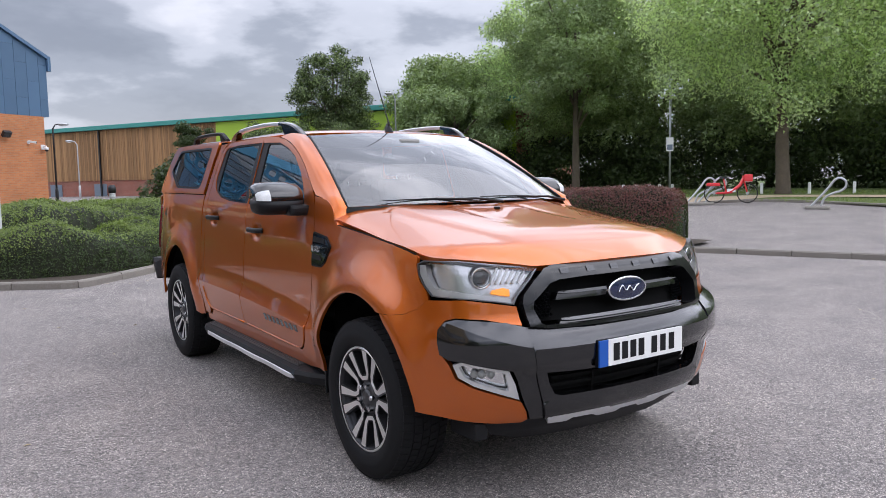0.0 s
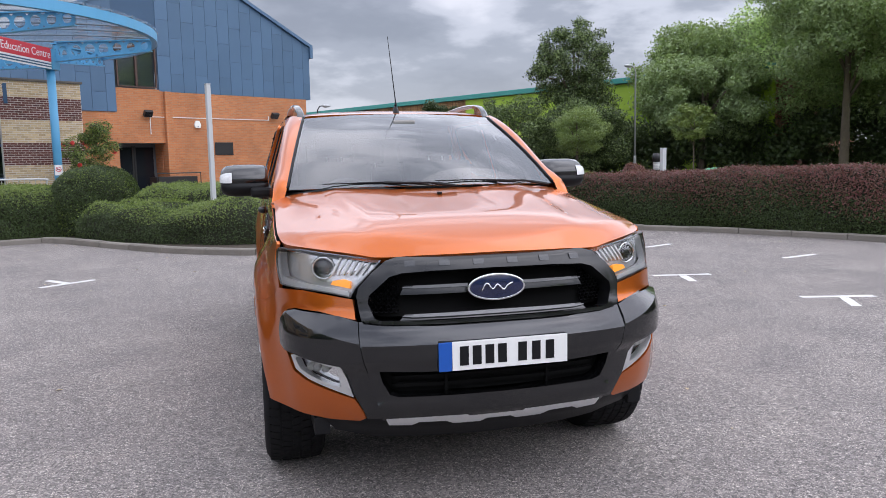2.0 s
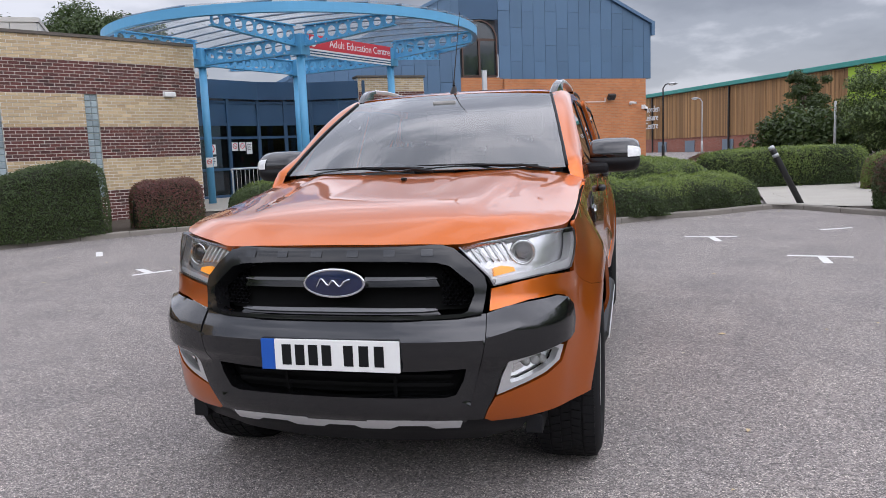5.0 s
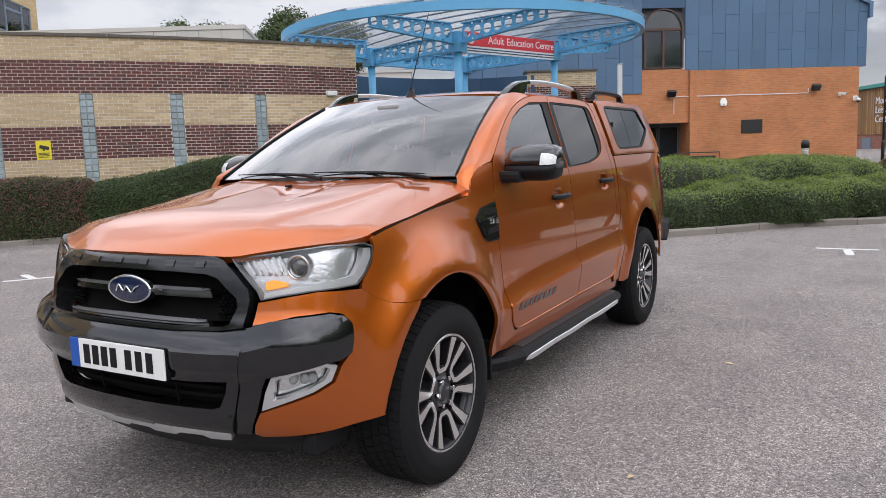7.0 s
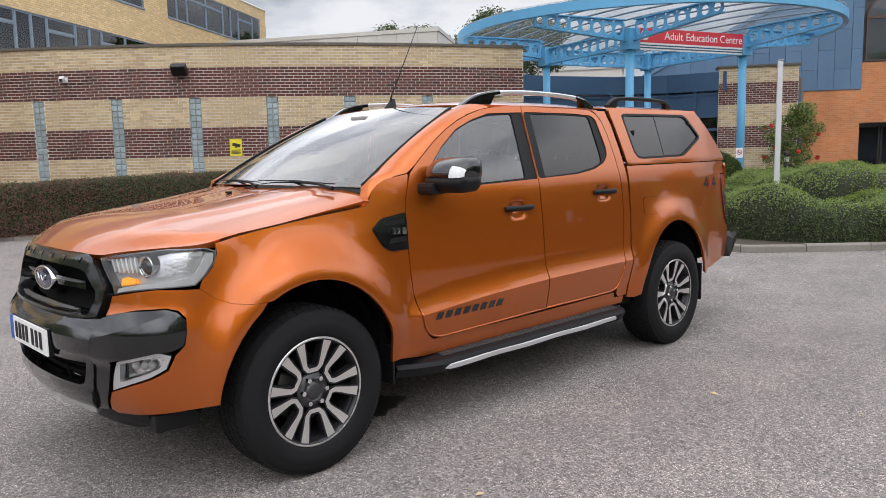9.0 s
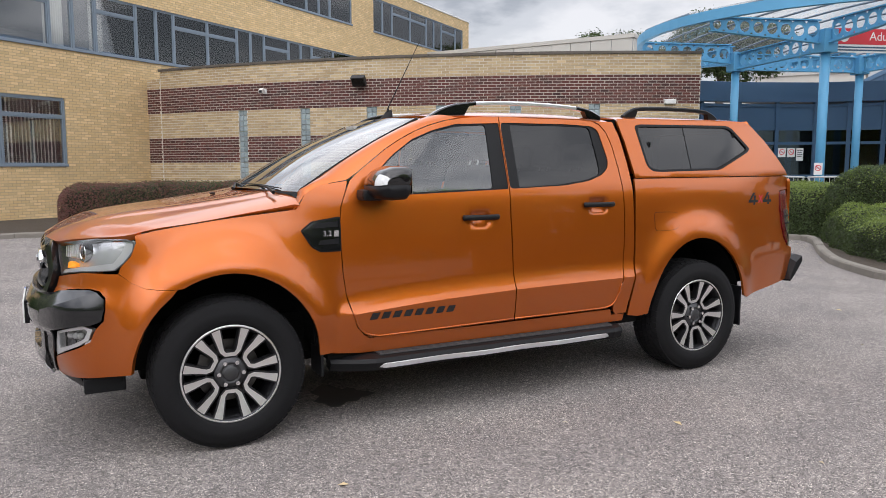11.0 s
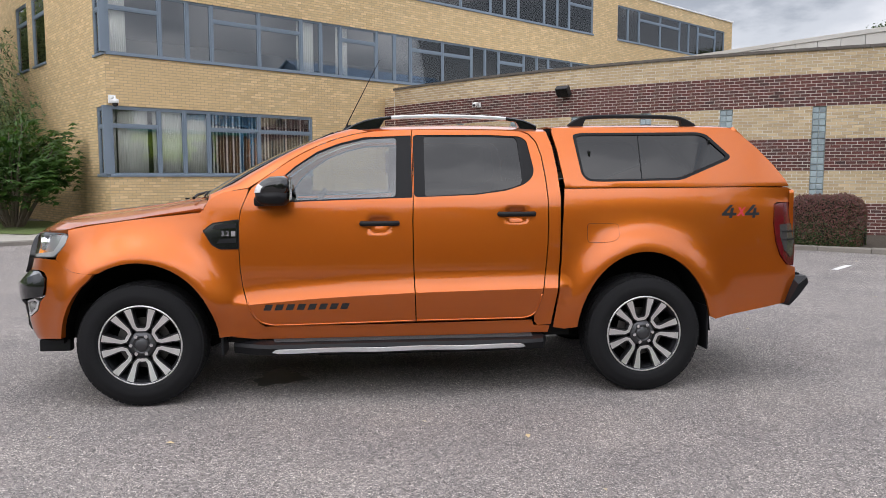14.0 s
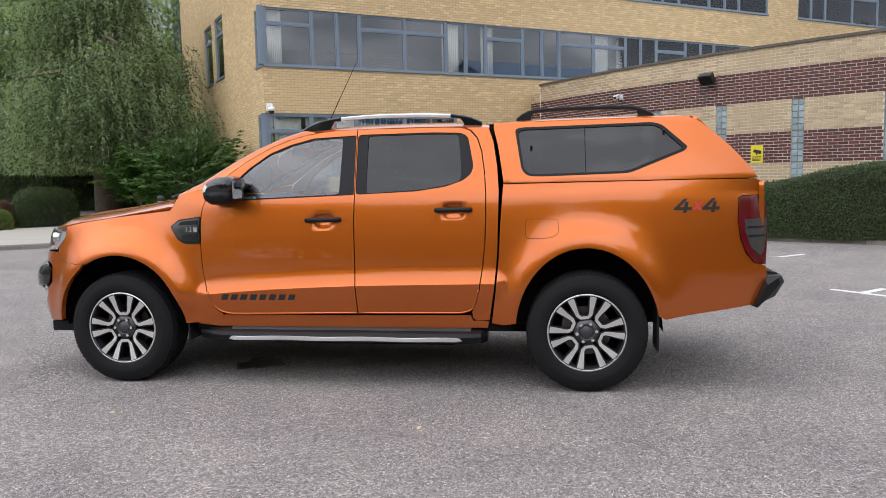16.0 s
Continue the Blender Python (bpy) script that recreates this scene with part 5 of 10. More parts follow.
def hedge(label, spine, width, heights, seed, mats=("leaf_box",), leaf=0.045, dens=520, round_=0.55, end=5.0, mix=None, group="hedges", name="hedge", z_in=0.07, rough=0.05, category="hedge"):
    """A clipped hedge along a spine: small leaves over a near-black core for inner shade."""
    r = np.random.default_rng(seed)
    line = spline([(x, y, 0) for x, y in spine], 8) if len(spine) > 2 else [Vector((x, y, 0)) for x, y in spine]
    L = line_length(line)
    o = line[len(line) // 2]
    top = thing(name, label, category, (o.x, o.y, rise(o.x, o.y) + z_in), group=group)
    ns = 160
    st = np.linspace(0, L, ns)
    P, T = np.zeros((ns, 3)), np.zeros((ns, 3))
    for i, s in enumerate(st):
        p, d = along(line, s)
        P[i], T[i] = (p.x, p.y, rise(p.x, p.y) + z_in), (d.x, d.y, 0)
    hk = np.interp(st, np.linspace(0, L, len(heights)), heights)

    def surface(s, a, off=0.0):
        """s along the spine, a over the section from one foot (0) to the other (1)."""
        k = s / L * (ns - 1)
        i = np.clip(k.astype(int), 0, ns - 2)
        f = (k - i)[:, None]
        p, t = P[i] * (1 - f) + P[i + 1] * f, unit(T[i] * (1 - f) + T[i + 1] * f)
        h = hk[i] * (1 - f[:, 0]) + hk[i + 1] * f[:, 0]
        e = np.clip(1 - np.abs(2 * s / L - 1) ** (end * max(1.0, L / width / 1.6)), 0, 1) ** (1 / end)
        th = np.pi * a
        c, sn = np.cos(th), np.sin(th)
        x = np.sign(c) * np.abs(c) ** round_ * width / 2 * e
        z = np.abs(sn) ** round_ * h * (0.35 + 0.65 * e)
        n = np.stack([t[:, 1], -t[:, 0], np.zeros(len(s))], 1)
        q = p + n * x[:, None]
        q[:, 2] += z
        ctr = p.copy()
        ctr[:, 2] += 0.35 * h
        d = unit(q - ctr)
        q = q + d * (off + rough * lumps(q, seed + 1, 2.6))[:, None]
        return q, d

    # places over the section, evenly spread from foot to foot
    t_ = np.linspace(0, 1, 3001)
    a_grid = t_ ** 5 / (t_ ** 5 + (1 - t_) ** 5)
    cs_, sn_ = np.cos(np.pi * a_grid), np.sin(np.pi * a_grid)
    sec = np.stack([np.sign(cs_) * np.abs(cs_) ** round_ * width / 2, np.abs(sn_) ** round_ * np.mean(heights)], 1)
    run = np.concatenate([[0], np.cumsum(np.linalg.norm(np.diff(sec, axis=0), axis=1))])
    even = lambda f: np.interp(f * run[-1], run, a_grid)
    # core: a near-black sheet with the shade between leaves put into its colour
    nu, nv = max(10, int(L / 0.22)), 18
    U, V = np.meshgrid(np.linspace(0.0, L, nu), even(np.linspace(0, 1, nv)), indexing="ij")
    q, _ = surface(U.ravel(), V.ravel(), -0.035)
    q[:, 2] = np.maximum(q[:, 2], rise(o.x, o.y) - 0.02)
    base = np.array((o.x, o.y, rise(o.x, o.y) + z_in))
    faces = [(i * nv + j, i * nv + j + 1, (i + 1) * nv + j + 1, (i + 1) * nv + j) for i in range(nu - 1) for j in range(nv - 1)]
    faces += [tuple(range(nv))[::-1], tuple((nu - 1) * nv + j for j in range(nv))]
    raw("twig_core", [tuple(v) for v in q - base], faces, M["leaf_core"], top, "near-black inner sheet standing in for shade", smooth=True)
    # leaves
    per = width * 0.7 + 2 * max(heights)
    n = int(6.4 * dens * per * (L + width * 0.6))
    s = r.uniform(0, L, n)
    ends = r.random(n) < 0.22 * width / (L + width)
    s = np.where(ends, np.where(r.random(n) < 0.5, r.uniform(0, width * 0.18, n), L - r.uniform(0, width * 0.18, n)), s)
    a = even(r.random(n))
    q, d = surface(np.clip(s, 0.0005, L - 0.0005), a, 0)
    q += d * (np.abs(r.normal(0, 0.030, n)) - 0.028)[:, None]
    q[:, 2] = np.maximum(q[:, 2], rise(o.x, o.y) + z_in + 0.01)
    nor = unit(d + r.normal(0, 0.55, (n, 3)) + np.array((0, 0, 0.25)))
    al = unit(np.cross(nor, r.normal(size=(n, 3))) + d * 0.35)
    ln = 0.74 * leaf * r.uniform(0.7, 1.35, n)
    slot = None
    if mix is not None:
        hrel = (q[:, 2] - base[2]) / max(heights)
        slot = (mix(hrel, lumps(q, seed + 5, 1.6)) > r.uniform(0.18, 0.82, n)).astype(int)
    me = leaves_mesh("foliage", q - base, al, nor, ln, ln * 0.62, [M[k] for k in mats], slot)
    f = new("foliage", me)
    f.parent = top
    return top


def blob_leaves(r, blobs, n, leaf, up=0.4, shell=0.35):
    """Leaf places on a set of clumps (x, y, z, radius, flatness)."""
    B = np.array(blobs)
    w = B[:, 3] ** 2
    k = r.choice(len(B), n, p=w / w.sum())
    d = unit(r.normal(size=(n, 3)))
    rad = B[k, 3] * (1 - shell * r.random(n) ** 1.6) * (1 + 0.18 * r.normal(size=n))
    c = B[k, :3] + d * rad[:, None] * np.stack([np.ones(n), np.ones(n), B[k, 4]], 1)
    nor = unit(d + r.normal(0, 0.7, (n, 3)) + np.array((0, 0, up)))
    al = unit(np.cross(nor, r.normal(size=(n, 3))))
    return c, al, nor, leaf * r.uniform(0.65, 1.4, n)


def tree(label, at, trunk_h, radius, crown, seed, mats=("leaf_tree",), n=22000, leaf=0.22, blobs=60, blob_r=0.30, limbs=9, lean=(0, 0), name="tree", aspect=0.5, bark="bark", category="tree", z_off=0.0, group=""):
    """A tapered trunk with limbs and a crown of leaf clumps. crown: centre height, radius across, half height."""
    r = np.random.default_rng(seed)
    x0, y0 = at
    z0 = rise(x0, y0) + z_off
    cz, cr, ch = crown
    top = thing(name, label, category, (x0, y0, z0), group=group)
    bl = []
    for i in range(blobs):
        d = unit(r.normal(size=(1, 3)))[0]
        f = r.uniform(0.45, 0.95)
        p = np.array((lean[0], lean[1], cz)) + d * np.array((cr, cr, ch)) * f
        bl.append((*p, cr * blob_r * r.uniform(0.55, 1.2), 0.75))
    if limbs:
        bm = bmesh.new()
        bend = r.normal(0, 0.06 * radius * 4, 2)
        fork = np.array((lean[0] * 0.4 + bend[0], lean[1] * 0.4 + bend[1], cz - ch * 0.15))
        tube(bm, [(0, 0, -0.15), (0, 0, 0.25), (bend[0] * 0.5, bend[1] * 0.5, trunk_h * 0.6), tuple(fork * np.array((0.6, 0.6, 0)) + np.array((0, 0, trunk_h))), tuple(fork), (fork[0], fork[1], cz + ch * 0.5)],
             [radius * 1.5, radius * 1.05, radius * 0.9, radius * 0.8, radius * 0.45, radius * 0.1], 10)
        for i in range(limbs):
            b = bl[(i * 7) % len(bl)]
            f = r.uniform(0.55, 1.0)
            s0 = np.array((fork[0] * f, fork[1] * f, trunk_h + (fork[2] - trunk_h) * r.random()))
            m = (s0 + np.array(b[:3])) / 2 + np.array((0, 0, 0.12 * cr))
            tube(bm, [tuple(s0), tuple(m), b[:3]], [radius * 0.4, radius * 0.25, radius * 0.06], 6)
        part("trunk", bm, M[bark], top, smooth=True)
    n = int(n * 2.4)
    c, al, nor, ln = blob_leaves(r, bl, n, leaf * 0.74)
    slot = (r.random(n) < 0.35).astype(int) if len(mats) > 1 else None
    f = new("crown", leaves_mesh("crown", c, al, nor, ln, ln * aspect, [M[k] for k in mats], slot))
    f.parent = top
    return top


# hedges along the brick wing
hedge("long clipped dark purple hedge with green shoots beside the brick wall", [(-13.3, -2.2), (-12.9, 0.6), (-11.9, 3.0), (-10.65, 5.2)], 1.25, (0.95, 1.0, 1.08, 1.15), 11,
      ("leaf_dark", "leaf_purple"), 0.055, 440, 0.38, mix=lambda h, l: np.clip(0.62 + 0.3 * l, 0.2, 0.95), rough=0.06)
hedge("tall square-cut dark green hedge beside the brick wall", [(-10.9, 4.75), (-9.9, 6.4), (-9.05, 7.8)], 1.3, (0.95, 1.08, 1.30, 1.42), 16,
      ("leaf_dark", "leaf_box"), 0.05, 460, 0.36, mix=lambda h, l: np.clip(0.05 + 0.35 * (h - 0.6) + 0.15 * l, 0.0, 0.4), rough=0.06)
hedge("clipped purple-leaved hedge with green lower shoots beside the kerb", [(-8.75, 8.3), (-7.85, 9.35)], 1.15, (0.95, 1.0), 12, ("leaf_dark", "leaf_purple"), 0.055, 520, 0.42, 4.0,
      mix=lambda h, l: np.clip(0.25 + 0.6 * h + 0.2 * l, 0, 0.9))
# pale new growth on top; darker leaf lower down stands in for flank shade
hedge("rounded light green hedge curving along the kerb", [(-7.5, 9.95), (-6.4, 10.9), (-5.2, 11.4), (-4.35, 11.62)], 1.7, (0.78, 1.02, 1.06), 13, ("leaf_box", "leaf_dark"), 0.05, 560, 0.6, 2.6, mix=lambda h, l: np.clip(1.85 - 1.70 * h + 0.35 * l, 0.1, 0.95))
hedge("tall rounded dark green shrub clipped into a dome", [(-4.85, 12.0), (-3.4, 11.5)], 2.1, (1.32, 1.38), 14, ("leaf_dark", "leaf_box"), 0.05, 520, 0.55, 2.4, mix=lambda h, l: np.clip(0.2 + 0.2 * l, 0, 1))
hedge("dark purple ball-shaped bush beside the yellow brick wall", [(-14.2, -1.95), (-13.9, -1.45)], 1.0, (0.95, 0.95), 15, ("leaf_dark", "leaf_purple"), 0.05, 500, 0.6, 2.2, mix=lambda h, l: h * 0 + 0.75)
# the island behind the pick-up; its green hedges darken downwards to imitate shade
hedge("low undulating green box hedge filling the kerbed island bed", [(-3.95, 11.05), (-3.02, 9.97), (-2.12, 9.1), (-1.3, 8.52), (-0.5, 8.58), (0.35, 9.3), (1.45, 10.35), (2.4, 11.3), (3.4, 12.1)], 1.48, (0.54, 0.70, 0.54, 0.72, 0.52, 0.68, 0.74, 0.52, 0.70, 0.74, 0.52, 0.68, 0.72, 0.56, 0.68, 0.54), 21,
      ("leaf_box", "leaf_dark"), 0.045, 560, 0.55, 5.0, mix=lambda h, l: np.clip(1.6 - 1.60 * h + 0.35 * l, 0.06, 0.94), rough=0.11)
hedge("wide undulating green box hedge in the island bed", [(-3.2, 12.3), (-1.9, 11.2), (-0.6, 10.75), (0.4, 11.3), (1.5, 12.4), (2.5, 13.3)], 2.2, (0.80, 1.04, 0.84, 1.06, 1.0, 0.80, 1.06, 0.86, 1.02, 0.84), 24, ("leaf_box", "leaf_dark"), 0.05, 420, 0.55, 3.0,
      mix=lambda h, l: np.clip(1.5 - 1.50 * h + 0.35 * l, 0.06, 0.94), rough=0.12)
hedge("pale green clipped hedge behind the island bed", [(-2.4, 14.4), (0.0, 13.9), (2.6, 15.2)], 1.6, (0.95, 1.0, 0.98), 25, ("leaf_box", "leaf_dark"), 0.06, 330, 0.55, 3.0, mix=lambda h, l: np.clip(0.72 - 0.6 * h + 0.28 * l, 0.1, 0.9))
hedge("low purple-brown mound shrub in front of the hall", [(-1.2, 17.2), (0.7, 17.8)], 1.5, (1.0, 1.0), 26, ("leaf_purple", "leaf_box"), 0.06, 330, 0.6, 2.2, mix=lambda h, l: 0.3 + 0 * h)
hedge("low purple-brown mound shrub in front of the hall", [(2.6, 18.4), (4.3, 19.4)], 1.5, (0.95, 0.95), 27, ("leaf_purple", "leaf_box"), 0.06, 330, 0.6, 2.2, mix=lambda h, l: 0.35 + 0 * h)
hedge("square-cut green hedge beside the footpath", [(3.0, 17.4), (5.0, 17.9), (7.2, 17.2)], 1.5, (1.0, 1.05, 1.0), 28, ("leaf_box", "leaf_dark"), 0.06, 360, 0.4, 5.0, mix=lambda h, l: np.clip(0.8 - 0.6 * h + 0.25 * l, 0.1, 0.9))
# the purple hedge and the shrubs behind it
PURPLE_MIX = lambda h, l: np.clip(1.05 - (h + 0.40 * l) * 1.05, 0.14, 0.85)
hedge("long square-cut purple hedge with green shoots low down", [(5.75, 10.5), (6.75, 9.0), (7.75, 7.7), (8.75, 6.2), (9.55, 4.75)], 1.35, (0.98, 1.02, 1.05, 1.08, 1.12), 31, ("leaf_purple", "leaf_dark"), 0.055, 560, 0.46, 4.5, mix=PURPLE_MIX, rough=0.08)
hedge("round purple bush behind the hedge", [(7.45, 11.0), (7.95, 10.7)], 1.15, (1.18, 1.18), 32, ("leaf_purple", "leaf_dark"), 0.055, 450, 0.6, 2.2, mix=lambda h, l: 0.2 + 0 * h)
hedge("round purple bush behind the hedge", [(8.15, 12.3), (8.75, 11.9)], 1.2, (1.1, 1.1), 33, ("leaf_purple", "leaf_dark"), 0.055, 450, 0.6, 2.2, mix=lambda h, l: 0.2 + 0 * h)
hedge("sprawling olive green and brown mound shrub", [(6.6, 15.4), (7.5, 14.8), (8.4, 13.9)], 1.5, (0.9, 1.0, 0.95), 34, ("leaf_box", "leaf_purple"), 0.06, 380, 0.6, 2.4, mix=lambda h, l: 0.35 + 0 * h)

# ---- trees ----
tree("slender tree with an open dark green crown", (18.3, 38.0), 3.0, 0.20, (6.0, 2.7, 3.5), 41, ("leaf_dark", "leaf_wood"), 16000, 0.20, 120, 0.21, 16)
tree("broad young tree with a pale green crown on a straight trunk", (28.3, 27.2), 3.4, 0.23, (8.4, 4.4, 5.2), 42, ("leaf_tree", "leaf_wood"), 26000, 0.26, 110, 0.22, 14)
tree("broad tree with a pale green crown on a thick trunk", (28.07, 14.18), 3.6, 0.30, (8.6, 6.6, 5.6), 43, ("leaf_pale", "leaf_tree"), 29000, 0.27, 150, 0.20, 16)
tree("tall woodland tree with hanging dark boughs", (24.2, 33.5), 2.2, 0.22, (4.1, 3.6, 2.8), 44, ("leaf_tree", "leaf_wood"), 24000, 0.28, 80, 0.25, 8)
tree("tall woodland tree with a dark dense crown", (31.3, 33.5), 3.0, 0.25, (7.0, 4.7, 5.8), 45, ("leaf_pale", "leaf_tree"), 26000, 0.30, 80, 0.25, 8)
for i, (x, y, h, w) in enumerate(((35.5, 27.5, 6.4, 5.2), (38.5, 21.5, 7.0, 5.8), (40.5, 14.0, 7.2, 6.0), (41.5, 6.0, 7.0, 6.0), (41.0, -3.0, 7.0, 6.5), (38.0, -13.0, 7.0, 6.5), (26.5, 37.5, 5.0, 4.4), (-31.0, -15.0, 6.0, 5.0), (-29.0, -25.0, 6.5, 5.5))):
    tree("dense dark green tree at the wood's edge", (x, y), 2.5, 0.25, (h, w, h * 0.9), 50 + i, ("leaf_wood", "leaf_tree"), 24000 if i in (0, 1, 2, 6) else 12000, 0.34 if i in (0, 1, 2, 6) else 0.44, 80, 0.27, 6, group="trees of the wood")
tree("small olive green shrub tree with arching twigs", (15.1, 30.5), 1.2, 0.09, (2.3, 1.45, 1.2), 61, ("leaf_box", "leaf_tree"), 9000, 0.16, 60, 0.26, 10, aspect=0.3)
tree("dark green spreading bush before the green wall", (12.4, 33.0), 0.9, 0.10, (2.3, 2.3, 2.1), 62, ("leaf_dark", "leaf_wood"), 13000, 0.17, 70, 0.26, 6, name="bush", category="bush")
tree("dark green spreading bush before the green wall", (16.8, 33.6), 0.9, 0.10, (2.2, 2.7, 2.0), 63, ("leaf_dark", "leaf_wood"), 16000, 0.19, 70, 0.26, 6, name="bush", category="bush")
tree("thin young tree with pale yellow-green leaves", (20.45, 28.4), 1.3, 0.035, (2.55, 1.15, 1.1), 64, ("leaf_box",), 1500, 0.22, 24, 0.22, 7, name="sapling", category="tree")
tree("ragged dark bush before the timber-clad hall", (11.0, 43.4), 1.5, 0.10, (3.2, 1.5, 2.1), 65, ("leaf_dark",), 7000, 0.20, 50, 0.26, 6, name="bush", category="bush")
tree("dark tree rising behind the flat roofs", (-34.5, 30.5), 6.0, 0.3, (8.0, 3.4, 1.8), 67, ("leaf_dark",), 11000, 0.30, 46, 0.28, 6)
tree("dark tree rising behind the flat roofs", (-30.0, 35.5), 6.0, 0.3, (8.7, 3.6, 2.1), 68, ("leaf_dark",), 13000, 0.30, 46, 0.28, 6)
# undergrowth below the wood; its near-black leaf stands in for shade under trees
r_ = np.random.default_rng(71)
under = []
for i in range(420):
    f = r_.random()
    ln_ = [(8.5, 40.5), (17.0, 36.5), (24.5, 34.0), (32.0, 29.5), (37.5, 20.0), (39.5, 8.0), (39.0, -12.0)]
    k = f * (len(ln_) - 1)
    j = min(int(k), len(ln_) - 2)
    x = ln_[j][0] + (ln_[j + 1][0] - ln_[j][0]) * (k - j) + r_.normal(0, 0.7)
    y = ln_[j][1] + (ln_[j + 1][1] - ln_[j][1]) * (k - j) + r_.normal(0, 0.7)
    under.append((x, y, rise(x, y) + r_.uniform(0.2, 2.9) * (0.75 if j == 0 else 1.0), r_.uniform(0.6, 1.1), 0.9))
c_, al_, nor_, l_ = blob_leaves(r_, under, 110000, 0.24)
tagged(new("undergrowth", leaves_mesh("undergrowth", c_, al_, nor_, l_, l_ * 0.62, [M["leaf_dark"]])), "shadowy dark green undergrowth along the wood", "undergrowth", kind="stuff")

# the woods go on round the rest of the car park
r_ = np.random.default_rng(72)
ring = []
for i in range(330):
    a = radians(r_.uniform(-152, 26))
    d_ = r_.uniform(46, 56)
    x, y = d_ * math.cos(a), d_ * math.sin(a)
    ring.append((x, y, rise(min(x, 60), y) + r_.uniform(0.5, 8.5), r_.uniform(1.6, 3.2), 0.9))
c_, al_, nor_, l_ = blob_leaves(r_, ring, 70000, 0.62)
tagged(new("far_woods", leaves_mesh("far_woods", c_, al_, nor_, l_, l_ * 0.6, [M["leaf_wood"]])), "dark green belt of far trees round the car park", "woods", kind="stuff")

# ---- willow and shrubs by the building's end ----
def willow(at, seed):
    r = np.random.default_rng(seed)
    x0, y0 = at
    top = thing("willow_tree", "weeping willow with fine hanging grey-green leaves", "tree", (x0, y0, 0.09))
    bm = bmesh.new()
    tube(bm, [(0, 0, -0.1), (0.1, 0, 1.2), (0.3, 0.2, 2.8), (0.5, 0.3, 4.5)], [0.42, 0.32, 0.28, 0.2], 10)
    tips = []
    for i in range(40):
        a, rad = r.uniform(0, 6.28), r.uniform(1.2, 4.3)
        tip = np.array((rad * math.cos(a), rad * math.sin(a), r.uniform(3.4, 9.8 - 0.30 * rad ** 2)))
        tube(bm, [(0.4, 0.25, 3.4 + r.random()), tuple(tip * np.array((0.5, 0.5, 1.0)) + np.array((0, 0, 0.5))), tuple(tip)], [0.13, 0.07, 0.02], 6)
        tips.append(tip)
    part("trunk", bm, M["bark"], top, smooth=True)
    C, A, N = [], [], []
    for i in range(8200):
        t = tips[r.integers(len(tips))] * np.array((r.uniform(0.35, 1.12), r.uniform(0.35, 1.12), 1)) + r.normal(0, 0.34, 3) - np.array((0, 0, r.random() ** 2 * 2.0))
        out = np.array((t[0], t[1], 0)) / (np.hypot(t[0], t[1]) + 1e-6)
        ln = r.uniform(0.4, 1.7)
        m = int(ln / 0.055)
        u = np.linspace(0, 1, m)
        p = t + np.outer(u * 0.45 - 0.2 * u ** 2, out) * ln * 1.1 + np.outer(u ** 1.5, (0, 0, -ln))
        p = p[p[:, 2] > 1.7]
        if len(p) < 3:
            continue
        d = unit(r.normal(0, 0.6, (len(p), 3)) + out * 0.45 + np.array((0, 0, -0.55)))
        C.append(p + d * 0.05), A.append(d), N.append(unit(np.cross(d, r.normal(size=(len(p), 3)))))
    C, A, N = np.concatenate(C), np.concatenate(A), np.concatenate(N)
    ln = r.uniform(0.13, 0.23, len(C))
    f = new("crown", leaves_mesh("crown", C, A, N, ln, ln * 0.27, [M["leaf_dark"], M["leaf_willow"]], (r.random(len(C)) < 0.72).astype(int)))
    f.parent = top


willow((-20.0, -15.2), 81)
willow((-26.0, -18.5), 82)


def palmate_shrub(at, z, rad, hgt, seed):
    """A shrub of large lobed leaves, each of seven drooping leaflets."""
    r = np.random.default_rng(seed)
    top = thing("shrub", "large shrub with glossy lobed dark green leaves", "shrub", (*at, z))
    bm = bmesh.new()
    stems = []
    for i in range(30):
        a, f = r.uniform(0, 6.28), math.sqrt(r.random())
        tip = np.array((rad * f * math.cos(a), rad * f * math.sin(a), hgt * (1 - 0.45 * f * f) * r.uniform(0.55, 1.0)))
        tube(bm, [(tip[0] * 0.12, tip[1] * 0.12, -0.05), tuple(tip * np.array((0.5, 0.5, 0.55))), tuple(tip)], [0.035, 0.025, 0.01], 5)
        stems.append(tip)
    part("stem", bm, M["bark"], top, "tangle of thin brown stems")
    C, A, N = [], [], []
    for i in range(1250):
        t = stems[r.integers(len(stems))] * r.uniform(0.55, 1.02) + r.normal(0, 0.16, 3)
        t[2] = max(t[2], 0.25)
        out = unit(np.array([(t[0], t[1], 0.25)]))[0]
        base = t + out * 0.18
        side = np.cross(out, (0, 0, 1))
        for k in range(7):
            ang = (k - 3) * 0.62
            d = out * math.cos(ang) + side * math.sin(ang) + np.array((0, 0, -0.45 + r.normal(0, 0.15)))
            d /= np.linalg.norm(d)
            C.append(base + d * 0.10), A.append(d), N.append(unit(np.array([np.cross(d, np.cross((0, 0, 1.0), d))]))[0])
    C, A, N = np.array(C), np.array(A), np.array(N)
    ln = r.uniform(0.17, 0.27, len(C))
    f = new("foliage", leaves_mesh("foliage", C, A, N, ln, ln * 0.30, [M["leaf_gloss"]], blade=4))
    f.parent = top


